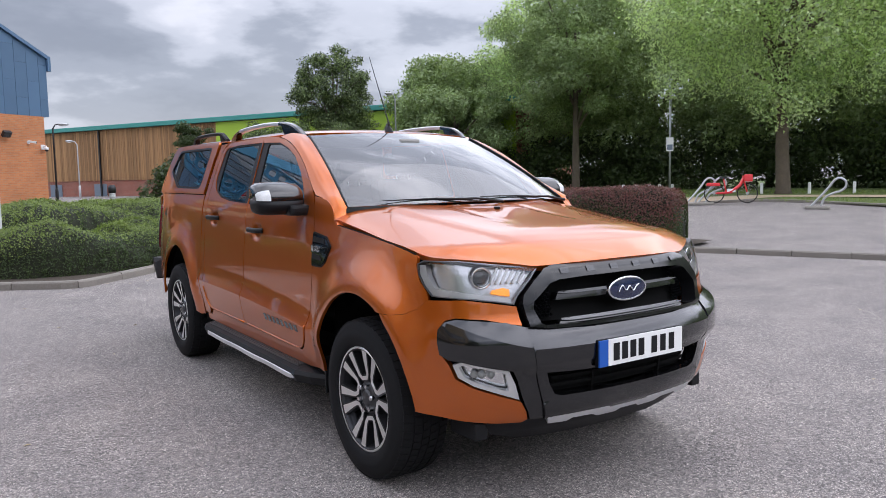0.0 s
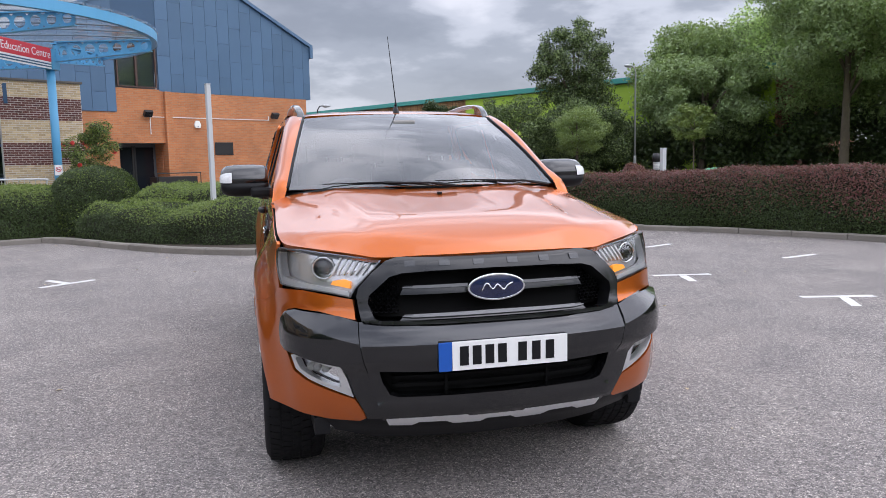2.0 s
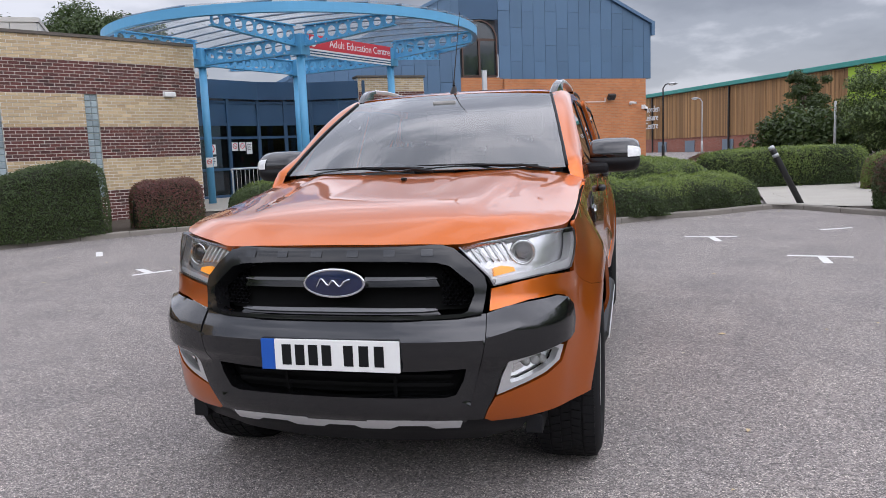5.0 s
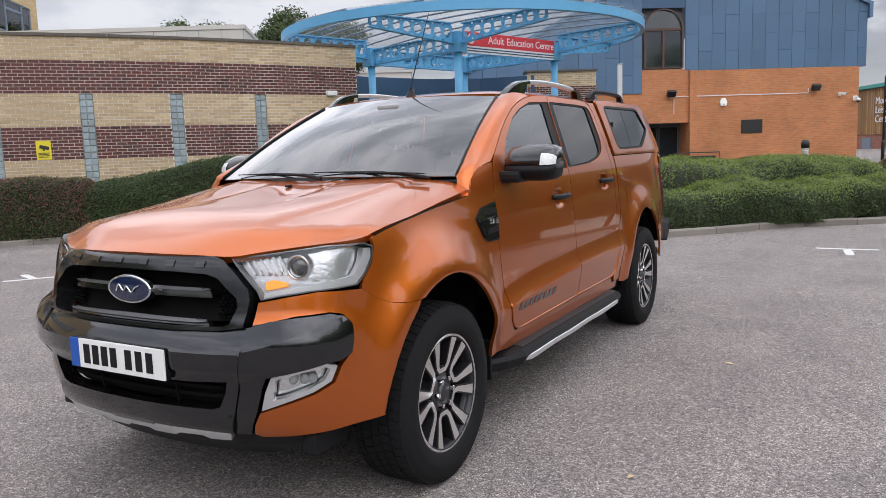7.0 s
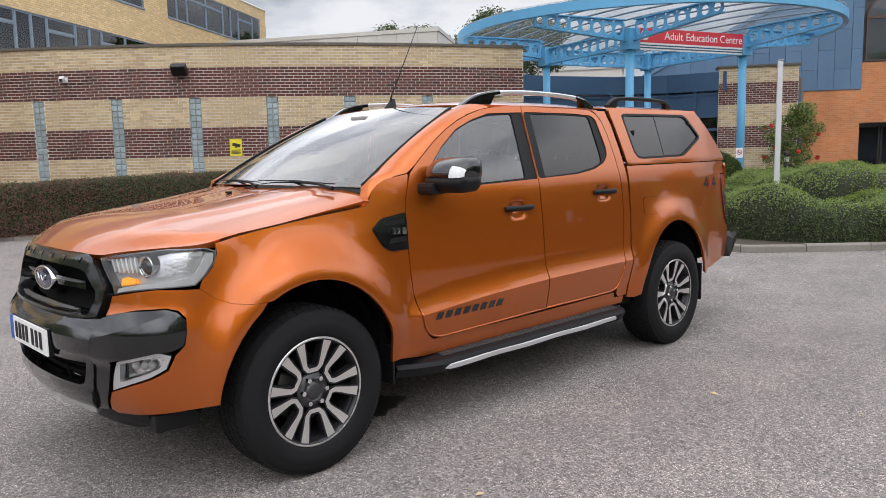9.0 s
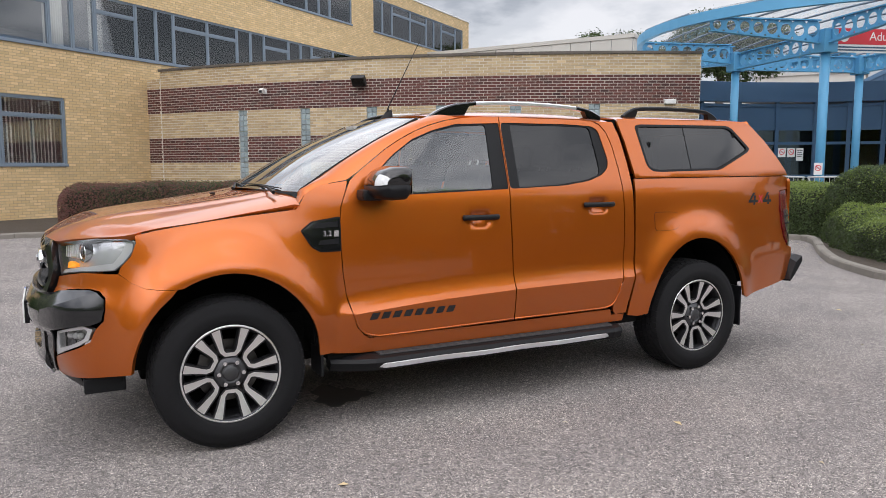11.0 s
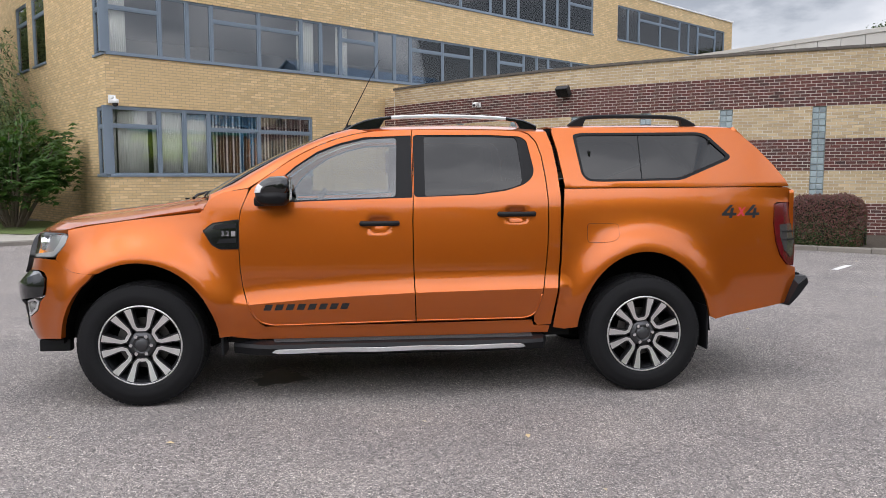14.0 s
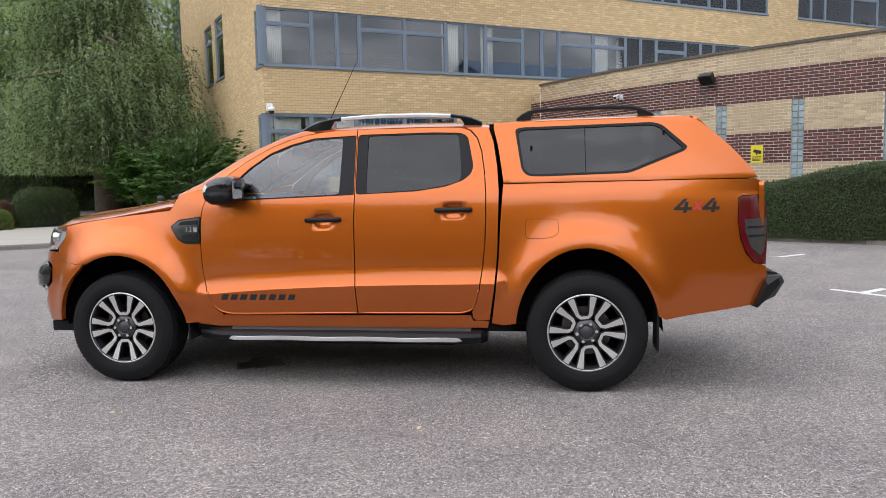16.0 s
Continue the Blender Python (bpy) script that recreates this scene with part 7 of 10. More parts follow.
def hood_z(x, y):
    """The hood's height; its front lip rolls down to the lamps."""
    a = abs(x)
    e = hood_front(a)
    return hood_top(x, y) - (hood_top(x, e) - lip_z(a)) * (1 - step01(-0.02, 0.15, y - e))


def hood_top(x, y):
    a = abs(x)
    z = hood_c(y) - hood_drop(y) * (a / 0.845) ** (2.7 + 2.6 * step01(-2.15, -1.2, y))
    # raised middle between two soft folds, and a shallow hollow outside them
    edge = 0.50 + 0.10 * (y + 1.8)
    fold = step01(edge + 0.045, edge - 0.045, a) * step01(-2.36, -2.05, y)
    z += 0.009 * fold
    z -= 0.0025 * math.exp(-((a - 0.22) / 0.03) ** 2) * step01(-2.0, -1.6, y)
    return z


def hood_x(y):
    return W(y, hood_line(y)) - 0.012


hood_half = [(0.0, -2.415), (0.15, -2.412), (0.30, -2.395), (0.457, -2.358), (0.52, -2.33), (0.624, -2.268), (0.728, -2.19), (0.806, -2.10), (hood_x(-2.03) - 0.004, -2.03)]
hood_half = smooth_poly(hood_half, 4)
hood_half += [(hood_x(y), y) for y in (-1.95, -1.85, -1.75, -1.65, -1.55, -1.45, -1.38, -1.33, -1.27, -1.245)] + [(0.85, -1.222), (0.80, -1.208), (0.70, -1.225), (0.5, -1.285), (0.25, -1.335), (0.0, -1.35)]
hood_poly = hood_half + [(-x, y) for x, y in hood_half[::-1] if x > 1e-6]
panel("hood", hood_poly, lambda x, y: Vector((x, y, hood_z(x, y))), M["paint"], truck, step=0.04, thick=0.03, out_dir=UP)
# a black tube laid along each hood gap stands in for its shade
for sgn in (1, -1):
    bm = bmesh.new()
    tube(bm, [(sgn * (W(y, hood_line(y)) - 0.008), y, hood_line(y) - 0.009) for y in (-2.0, -1.9, -1.8, -1.7, -1.6, -1.5, -1.42, -1.35, -1.29, -1.25)], 0.0075, 6)
    part("hood_seal", bm, M["well"], truck, smooth=True)
part("washer_jet", boxed(-0.012, 0.012, -1.52, -1.49, hood_z(0, -1.5), hood_z(0, -1.5) + 0.012, bevel=0.004), M["car_black"], truck)

CLEAR = 0.004
for sgn in (1, -1):
    sm, nm = side_map(sgn), nose_map(sgn)
    sd = LEFT * sgn
    # front wing
    arch_f = [(WHEEL_F + 0.475 * math.cos(radians(a)), 0.385 + 0.52 * math.sin(radians(a))) for a in range(4, 121, 6)]
    wing_top = [(y, hood_line(y) - 0.004) for y in (-2.03, -1.95, -1.85, -1.75, -1.65, -1.55, -1.45, -1.38, -1.33, -1.28, -1.238)]
    fender = [(-2.027, 1.066), (-2.03, 1.09)] + wing_top + [(-1.215, 1.235), (-1.19, 1.278), (-1.155, 1.305), (-1.10, 1.330), (-1.0, 1.345), (-0.945, 1.352), (-0.962, 1.30), (-0.995, 1.22), (-1.008, 1.13), (-1.008, 0.98), (-1.002, 0.85), (-0.984, 0.72), (-0.961, 0.64), (-0.932, 0.56), (-0.888, 0.508), (-0.855, 0.4865), (-0.87, 0.455), (-0.95, 0.435), (-1.10, 0.425)]
    fender += arch_f[:] + [(-1.862, 0.842), (-1.93, 0.843), (-2.0, 0.852), (-2.06, 0.88), (-2.11, 0.925), (-2.098, 0.955), (-2.052, 1.005)]
    panel("front_wing", fender, sm, M["paint"], truck, step=0.04, out_dir=sd)
    # bumper corner in body colour, wrapped from the grille to the wheel arch
    bump = [(ux(0.575), 0.895), (ux(0.68), 0.913), (ux(0.77), 0.927), (uy(-2.113), 0.921), (uy(-2.061), 0.878), (uy(-2.0), 0.850), (uy(-1.93), 0.841), (uy(-1.862), 0.840)]
    bump += [(uy(WHEEL_F + 0.475 * math.cos(radians(a))), 0.385 + 0.52 * math.sin(radians(a))) for a in (126, 134, 142, 150, 158, 166, 173)]
    bump += [(uy(-2.08), 0.44), (uy(-2.12), 0.435), (uy(-2.2), 0.425), (ux(0.77), 0.415), (ux(0.66), 0.402), (ux(0.56), 0.398), (ux(0.535), 0.412), (ux(0.545), 0.45), (ux(0.57), 0.498),
             (ux(0.66), 0.53), (ux(0.745), 0.565), (ux(0.79), 0.60), (ux(0.805), 0.66), (uy(-2.185), 0.70), (uy(-2.175), 0.755), (uy(-2.175), 0.81), (ux(0.815), 0.842), (ux(0.79), 0.853), (ux(0.70), 0.846), (ux(0.56), 0.818)]
    panel("bumper_corner", bump, nm, M["paint"], truck, step=0.035, thick=0.03, out_dir=sd + FRONT)
    # dark wing of the bumper, standing proud
    dark = [(ux(0.549), 0.812), (ux(0.62), 0.832), (ux(0.70), 0.841), (ux(0.79), 0.848), (ux(0.812), 0.838), (uy(-2.178), 0.805), (uy(-2.178), 0.755), (uy(-2.19), 0.702), (ux(0.80), 0.685), (ux(0.77), 0.682), (ux(0.70), 0.662),
            (ux(0.61), 0.640), (ux(0.59), 0.60), (ux(0.565), 0.51), (ux(0.54), 0.452), (ux(0.528), 0.412), (ux(0.47), 0.412), (ux(0.478), 0.46), (ux(0.51), 0.58), (ux(0.53), 0.70)]

    w_top_ = curve([(ux(0.549), 0.812), (ux(0.62), 0.832), (ux(0.70), 0.841), (ux(0.79), 0.848), (uy(-2.15), 0.850)])
    w_fold = curve([(ux(0.49), 0.728), (ux(0.549), 0.738), (ux(0.62), 0.757), (ux(0.70), 0.786), (ux(0.79), 0.828), (uy(-2.17), 0.845)])

    def proud_dark(u, z, sgn=sgn, top=w_top_, fold=w_fold):
        u_ = abs(u)
        f0, t0 = fold(u_), top(u_)
        lift = 0.036 - 0.022 * step01(ux(0.72), uy(-2.16), u_)
        k = lift * (1 - 0.83 * min(max((z - f0) / max(t0 - f0, 0.01), 0.0), 1.0)) if z > f0 else lift
        return nose_map(sgn, 0.008 + (k - 0.008) * step01(0.60, 0.665, z))(u, z)
    fold_line = [(ux(x), w_fold(ux(x))) for x in (0.50, 0.53, 0.56, 0.60, 0.64, 0.68, 0.72, 0.76, 0.79)] + [(uy(-2.20), w_fold(uy(-2.20)))]
    panel("bumper_wing", dark, proud_dark, M["car_grey"], truck, step=0.025, thick=0.05, out_dir=sd + FRONT, label="dark grey bumper wing", creases=[fold_line, [(ux(x), 0.662 + 0.02 * step01(0.6, 0.8, x)) for x in (0.535, 0.6, 0.65, 0.7, 0.75, 0.79)]])
    # fog lamp in a silver bezel
    fog_out = [(ux(0.617), 0.632), (ux(0.70), 0.655), (ux(0.768), 0.675), (ux(0.797), 0.66), (ux(0.784), 0.607), (ux(0.74), 0.572), (ux(0.655), 0.537), (ux(0.575), 0.506), (ux(0.593), 0.575)]
    fog_in = [(ux(0.632), 0.624), (ux(0.71), 0.646), (ux(0.772), 0.660), (ux(0.782), 0.650), (ux(0.768), 0.612), (ux(0.73), 0.586), (ux(0.655), 0.556), (ux(0.618), 0.548)]
    bez = panel("fog_bezel", fog_out, nose_map(sgn, -0.004), M["silver"], truck, holes=[fog_in], step=0.02, thick=0.03, out_dir=sd + FRONT, label="silver fog lamp bezel")
    cu = [p[0] for p in fog_in]
    cen = nose_map(sgn, -0.04)((min(cu) + max(cu)) / 2, 0.618)
    panel("fog_reflector", fog_in, nose_map(sgn, -0.045), M["chrome"], bez, step=0.015, thick=0.0, out_dir=sd + FRONT)
    panel("fog_lens", fog_in, nose_map(sgn, -0.010), M["lens_clear"], bez, step=0.02, thick=0.0, out_dir=sd + FRONT)
    for k, du in enumerate((-0.03, 0.012, 0.045)):
        c0 = nose_map(sgn, -0.030)((min(cu) + max(cu)) / 2 + du, 0.618)
        bm = bmesh.new()
        bmesh.ops.create_uvsphere(bm, u_segments=14, v_segments=8, radius=0.018)
        bmesh.ops.transform(bm, matrix=Matrix.Translation(c0), verts=bm.verts)
        part("fog_bulb", bm, M["indicator"], bez, smooth=True)
    # headlamp
    hl = [(ux(0.462), 1.048), (ux(0.55), 1.058), (ux(0.64), 1.068), (ux(0.73), 1.078), (ux(0.80), 1.088), (uy(-2.075), 1.086), (uy(-2.035), 1.070), (uy(-2.042), 1.03), (uy(-2.085), 0.975), (uy(-2.13), 0.937), (ux(0.74), 0.927), (ux(0.65), 0.915), (ux(0.583), 0.902), (ux(0.567), 0.935)]
    lamp = panel("headlamp", hl, nose_map(sgn, -0.048), M["lamp_silver"], truck, step=0.03, thick=0.0, out_dir=sd + FRONT, label="clear headlamp with amber indicator")
    panel("lens", hl, nose_map(sgn, -0.002), M["lens_clear"], lamp, step=0.03, thick=0.0, out_dir=sd + FRONT).visible_shadow = False
    hx, hz_ = sum(p[0] for p in hl) / len(hl), sum(p[1] for p in hl) / len(hl)
    hl_in = [(hx + (u - hx) * 0.975, hz_ + (z - hz_) * 0.945) for u, z in hl]
    panel("lamp_bezel", hl, nose_map(sgn, -0.004), M["trim_grey"], lamp, holes=[hl_in], step=0.02, thick=0.055, out_dir=sd + FRONT)
    # bright strip: along the bottom and up the outer end
    strip = [(ux(0.59), 0.907), (ux(0.65), 0.919), (ux(0.74), 0.931), (uy(-2.132), 0.941), (uy(-2.09), 0.978), (uy(-2.05), 1.03), (uy(-2.045), 1.064), (uy(-2.08), 1.066), (uy(-2.10), 1.02), (uy(-2.14), 0.972), (ux(0.76), 0.953), (ux(0.66), 0.938), (ux(0.595), 0.926)]
    panel("light_strip", strip, nose_map(sgn, -0.010), M["lamp_white"], lamp, step=0.02, thick=0.03, out_dir=sd + FRONT)
    refl = [(ux(0.50), 1.043), (ux(0.63), 1.055), (ux(0.655), 1.0), (ux(0.64), 0.985), (ux(0.575), 1.0)]
    panel("reflector", refl, nose_map(sgn, -0.038), M["lamp_silver"], lamp, step=0.02, thick=0.02, out_dir=sd + FRONT)
    for k in range(6):
        u0 = 0.51 + 0.025 * k
        panel("reflector_rib", [(ux(u0), 1.036 + 0.003 * k), (ux(u0 + 0.010), 1.037 + 0.003 * k), (ux(u0 + 0.043), 0.99), (ux(u0 + 0.036), 0.985)], nose_map(sgn, -0.028), M["indicator"], lamp, step=0.02, thick=0.012, out_dir=sd + FRONT)
    brow = [(ux(0.47), 1.046), (ux(0.64), 1.066), (ux(0.80), 1.084), (uy(-2.06), 1.079), (uy(-2.075), 1.073), (ux(0.79), 1.078), (ux(0.64), 1.060), (ux(0.49), 1.040)]
    panel("lamp_brow", brow, nose_map(sgn, -0.03), M["car_gloss"], lamp, step=0.02, thick=0.03, out_dir=sd + FRONT)
    amb = [(ux(0.593), 0.934), (ux(0.675), 0.948), (ux(0.668), 0.962), (ux(0.62), 0.970), (ux(0.592), 0.962)]
    panel("indicator_lamp", amb, nose_map(sgn, -0.026), M["amber_lit"], lamp, step=0.015, thick=0.02, out_dir=sd + FRONT, label="lit amber indicator")
    pc = nose_map(sgn, -0.03)(ux(0.715), 1.012)
    pm = Matrix.Translation(pc) @ pose(0, 0, 0, 90, 0, 14 * sgn) @ Matrix.Diagonal((0.8, 0.8, 1, 1))
    for nm_, r0, r1, d0, d1, mt in (("projector_ring", 0.058, 0.050, -0.06, 0.004, "chrome"), ("projector_lens", 0.045, 0.042, -0.05, 0.0, "car_glass")):
        bm = bmesh.new()
        if nm_ == "projector_ring":
            rr = [[bm.verts.new((r * math.cos(math.tau * k / 32), r * math.sin(math.tau * k / 32), z)) for k in range(32)] for r, z in ((0.060, -0.05), (0.060, 0.0), (0.056, 0.004), (0.047, 0.0), (0.046, -0.05))]
            for q0, q1 in zip(rr, rr[1:]):
                for k in range(32):
                    bm.faces.new((q0[k], q0[(k + 1) % 32], q1[(k + 1) % 32], q1[k]))
        else:
            bmesh.ops.create_uvsphere(bm, u_segments=24, v_segments=12, radius=0.047)
            bmesh.ops.transform(bm, matrix=Matrix.Translation((0, 0, -0.018)) @ Matrix.Diagonal((1, 1, 0.55, 1)), verts=bm.verts)
        bmesh.ops.recalc_face_normals(bm, faces=bm.faces)
        bmesh.ops.transform(bm, matrix=pm, verts=bm.verts)
        part(nm_, bm, M[mt if nm_ == "projector_ring" else "car_gloss"], lamp, smooth=True)

# grille: hexagonal surround, dark recess, two bars, honeycomb cheeks and an oval badge
G_OUT = [(0.0, 1.068), (0.25, 1.066), (0.40, 1.058), (0.445, 1.046), (0.50, 1.0), (0.548, 0.945), (0.555, 0.91), (0.545, 0.86), (0.533, 0.815), (0.45, 0.803), (0.25, 0.799), (0.0, 0.799)]
G_IN = [(0.0, 1.006), (0.25, 1.004), (0.380, 0.998), (0.428, 0.985), (0.508, 0.915), (0.512, 0.885), (0.485, 0.826), (0.462, 0.817), (0.25, 0.8135), (0.0, 0.8135)]
both = lambda h: [(ux(x), z) for x, z in h] + [(-ux(x), z) for x, z in h[::-1] if x > 1e-6]


def grille_map(u, z):
    k = 0.012 + 0.014 * step01(1.075, 1.03, z) * step01(0.79, 0.84, z)
    return nose_map(1, k)(u, z)


panel("grille_surround", both(G_OUT), grille_map, M["grille_grey"], truck, holes=[both(G_IN)], step=0.03, thick=0.07, out_dir=FRONT, label="dark grey grille surround")
panel("grille_back", both([(x * 1.04, z) for x, z in G_IN]), nose_map(1, -0.075), M["well"], truck, step=0.06, thick=0.0, out_dir=FRONT)
for z0, z1, zs in ((0.908, 0.946, 0.934), (0.812, 0.836, 0.830)):
    bar = panel("grille_bar", both([(0.0, z1), (0.372, z1 - 0.003), (0.39, z0), (0.0, z0)]), nose_map(1, -0.012), M["car_gloss"], truck, step=0.03, thick=0.05, out_dir=FRONT)
    panel("bar_trim", both([(0.0, z1 + 0.001), (0.335, z1 - 0.001), (0.342, z1 - 0.005), (0.380, z1 - 0.005), (0.380, z1 - 0.008), (0.335, z1 - 0.012), (0.0, z1 - 0.012)]), nose_map(1, 0.0), M["trim_grey"], bar, step=0.03, thick=0.012, out_dir=FRONT, label="satin grey trim strip")
bm = bmesh.new()
for sgn in (1, -1):
    for r in range(11):
        for c in range(5):
            u, z = 0.404 + c * 0.021 + (0.0105 if r % 2 else 0), 0.842 + r * 0.0125
            if u > 0.410 + 0.090 * step01(1.0, 0.90, z) + 0.012:
                continue
            p = nose_map(sgn, -0.045)(ux(u), z)
            ring = [bm.verts.new((p.x + 0.0115 * math.cos(math.tau * k / 6) * 0.9, p.y, p.z + 0.0085 * math.sin(math.tau * k / 6))) for k in range(6)]
            inn = [bm.verts.new((p.x + 0.008 * math.cos(math.tau * k / 6) * 0.9, p.y + 0.012, p.z + 0.006 * math.sin(math.tau * k / 6))) for k in range(6)]
            for k in range(6):
                bm.faces.new((ring[k], ring[(k + 1) % 6], inn[(k + 1) % 6], inn[k]))
bmesh.ops.recalc_face_normals(bm, faces=bm.faces)
part("honeycomb_mesh", bm, M["car_black"], truck, kind="stuff")
for i in range(6):
    u = -0.36 + 0.144 * i
    panel("name_block", [(u - 0.022, 1.022), (u + 0.022, 1.022), (u + 0.022, 1.045), (u - 0.022, 1.045)], lambda a, b: grille_map(a, b) + Vector((0, -0.003, 0)), M["car_grey"], truck, step=0.02, thick=0.006, out_dir=FRONT)
badge_c = nose_map(1, 0.012)(0, 0.927)
bm = bmesh.new()
rr = [[bm.verts.new((a * math.cos(math.tau * k / 40), y, b * math.sin(math.tau * k / 40))) for k in range(40)] for a, b, y in ((0.122, 0.056, 0.03), (0.122, 0.056, 0.0), (0.119, 0.053, -0.005), (0.113, 0.047, -0.003))]
for q0, q1 in zip(rr, rr[1:]):
    for k in range(40):
        bm.faces.new((q0[k], q0[(k + 1) % 40], q1[(k + 1) % 40], q1[k]))
bmesh.ops.recalc_face_normals(bm, faces=bm.faces)
bmesh.ops.transform(bm, matrix=Matrix.Translation(badge_c), verts=bm.verts)
ring_ob = part("badge_ring", bm, M["chrome"], truck, "oval chrome badge ring", smooth=True)
bm = bmesh.new()
rr = [[bm.verts.new((a * math.cos(math.tau * k / 40), y, b * math.sin(math.tau * k / 40))) for k in range(40)] for a, b, y in ((0.114, 0.048, -0.002), (0.07, 0.028, -0.0065), (0.02, 0.008, -0.008))]
for q0, q1 in zip(rr, rr[1:]):
    for k in range(40):
        bm.faces.new((q0[k], q0[(k + 1) % 40], q1[(k + 1) % 40], q1[k]))
bm.faces.new(rr[-1])
bmesh.ops.recalc_face_normals(bm, faces=bm.faces)
bmesh.ops.transform(bm, matrix=Matrix.Translation(badge_c), verts=bm.verts)
part("badge_field", bm, M["navy_badge"], ring_ob, "navy oval badge field", smooth=True)
bm = bmesh.new()
tube(bm, spline([badge_c + Vector(p) for p in ((-0.065, -0.010, -0.012), (-0.045, -0.012, 0.018), (-0.02, -0.013, -0.006), (0.0, -0.013, 0.012), (0.025, -0.013, -0.010), (0.045, -0.012, 0.008), (0.066, -0.010, 0.016))], 5), 0.0035, 6)
part("badge_scroll", bm, M["chrome"], ring_ob, smooth=True)

# centre of the bumper with its lower opening, skid strip and valance
C_OUT = [(0.0, 0.799), (0.25, 0.799), (0.45, 0.803), (0.547, 0.811), (0.528, 0.70), (0.508, 0.58), (0.476, 0.46), (0.468, 0.408), (0.0, 0.402)]
C_IN = [(0.0, 0.612), (0.30, 0.613), (0.472, 0.620), (0.462, 0.575), (0.435, 0.522), (0.40, 0.511), (0.0, 0.508)]


def centre_map(u, z):
    k = 0.036 - 0.034 * min(max((z - 0.727) / 0.073, 0.0), 1.0) if z > 0.727 else 0.036 - 0.020 * step01(0.665, 0.622, z)
    k += 0.012 * step01(0.50, 0.47, z) * step01(0.40, 0.43, z)
    return nose_map(1, k)(u, z)


panel("bumper_centre", both(C_OUT), centre_map, M["car_grey"], truck, holes=[both(C_IN)], step=0.03, thick=0.06, out_dir=FRONT, label="dark grey bumper centre", creases=[[(x, 0.727) for x in (-0.54, -0.4, -0.2, 0.0, 0.2, 0.4, 0.54)], [(x, 0.660) for x in (-0.53, -0.4, -0.2, 0.0, 0.2, 0.4, 0.53)]])
panel("lower_intake", both([(x * 1.04, z) for x, z in C_IN]), nose_map(1, -0.06), M["well"], truck, step=0.06, thick=0.0, out_dir=FRONT)
for z in (0.545, 0.578):
    panel("intake_bar", both([(0.0, z + 0.008), (0.43, z + 0.008), (0.42, z - 0.006), (0.0, z - 0.006)]), nose_map(1, -0.035), M["well"], truck, step=0.04, thick=0.02, out_dir=FRONT)
for x in (-0.22, 0.22):
    panel("intake_post", [(x - 0.006, 0.59), (x + 0.006, 0.59), (x + 0.006, 0.485), (x - 0.006, 0.485)], nose_map(1, -0.03), M["well"], truck, step=0.04, thick=0.02, out_dir=FRONT)
SK = [(0.0, 0.416), (0.10, 0.416), (0.125, 0.416), (0.44, 0.423), (0.455, 0.413), (0.445, 0.383), (0.355, 0.380), (0.325, 0.394), (0.22, 0.392), (0.185, 0.376), (0.075, 0.374), (0.05, 0.388), (0.0, 0.388)]
panel("skid_strip", both(SK), nose_map(1, 0.020), M["silver"], truck, step=0.025, thick=0.03, out_dir=FRONT, label="silver skid strip")
panel("front_valance", both([(0.0, 0.402), (0.46, 0.408), (0.535, 0.405), (0.65, 0.40), (0.705, 0.398), (0.69, 0.335), (0.55, 0.29), (0.0, 0.275)]), nose_map(1, -0.012), M["car_black"], truck, step=0.05, thick=0.08, out_dir=FRONT, label="black lower valance")
for sgn in (1, -1):
    part("bumper_lip", boxed(min(sgn * 0.67, sgn * 0.735), max(sgn * 0.67, sgn * 0.735), -2.28, -2.09, 0.325, 0.402, bevel=0.008), M["car_black"], truck)

# number plate: bars stand in for its characters
py = nose_map(1, 0.034)(0, 0.675).y - 0.010
plate = part("number_plate", boxed(-0.213, 0.267, py, py + 0.008, 0.620, 0.735, bevel=0.002), M["plate_white"], truck, "white number plate with blue band")
part("blue_band", boxed(-0.267, -0.2135, py, py + 0.008, 0.620, 0.735, bevel=0.002), M["plate_blue"], plate)
part("plate_holder", boxed(-0.265, 0.265, py + 0.0085, py + 0.03, 0.617, 0.738, bevel=0.003), M["car_black"], truck)
for i, x in enumerate((-0.165, -0.113, -0.061, -0.009, 0.075, 0.133, 0.191)):
    part("character_bar", boxed(x - 0.018, x + 0.018, py - 0.002, py - 0.0005, 0.640, 0.716), M["car_black"], plate)

# ---- cab and doors ----
D_SPLIT = 0.088
fd = [(-0.930, 1.352), (-0.88, 1.395), (-0.80, 1.452), (-0.70, 1.522), (-0.60, 1.580), (-0.50, 1.628), (-0.40, 1.666), (-0.28, 1.699), (-0.15, 1.719), (-0.02, 1.728), (D_SPLIT - 0.003, 1.730),
      (D_SPLIT - 0.003, 1.29), (D_SPLIT - 0.008, 1.12), (D_SPLIT - 0.004, 0.80), (D_SPLIT + 0.006, 0.56), (D_SPLIT + 0.008, 0.498), (-0.30, 0.492), (-0.74, 0.487), (-0.82, 0.492), (-0.88, 0.512), (-0.925, 0.560), (-0.955, 0.640), (-0.985, 0.75), (-0.997, 0.86), (-1.003, 0.98), (-1.003, 1.13), (-0.990, 1.22), (-0.957, 1.30)]
fw = rounded([(-0.86, 1.262), (-0.745, 1.417), (-0.66, 1.492), (-0.52, 1.586), (-0.38, 1.640), (-0.22, 1.680), (0.0825, 1.693), (0.0825, 1.292)], 0.008)
fd_in = rounded([(-0.845, 1.272), (-0.745, 1.405), (-0.66, 1.482), (-0.52, 1.575), (-0.38, 1.629), (-0.22, 1.668), (-0.012, 1.680), (-0.022, 1.298), (-0.4, 1.286)], 0.025)
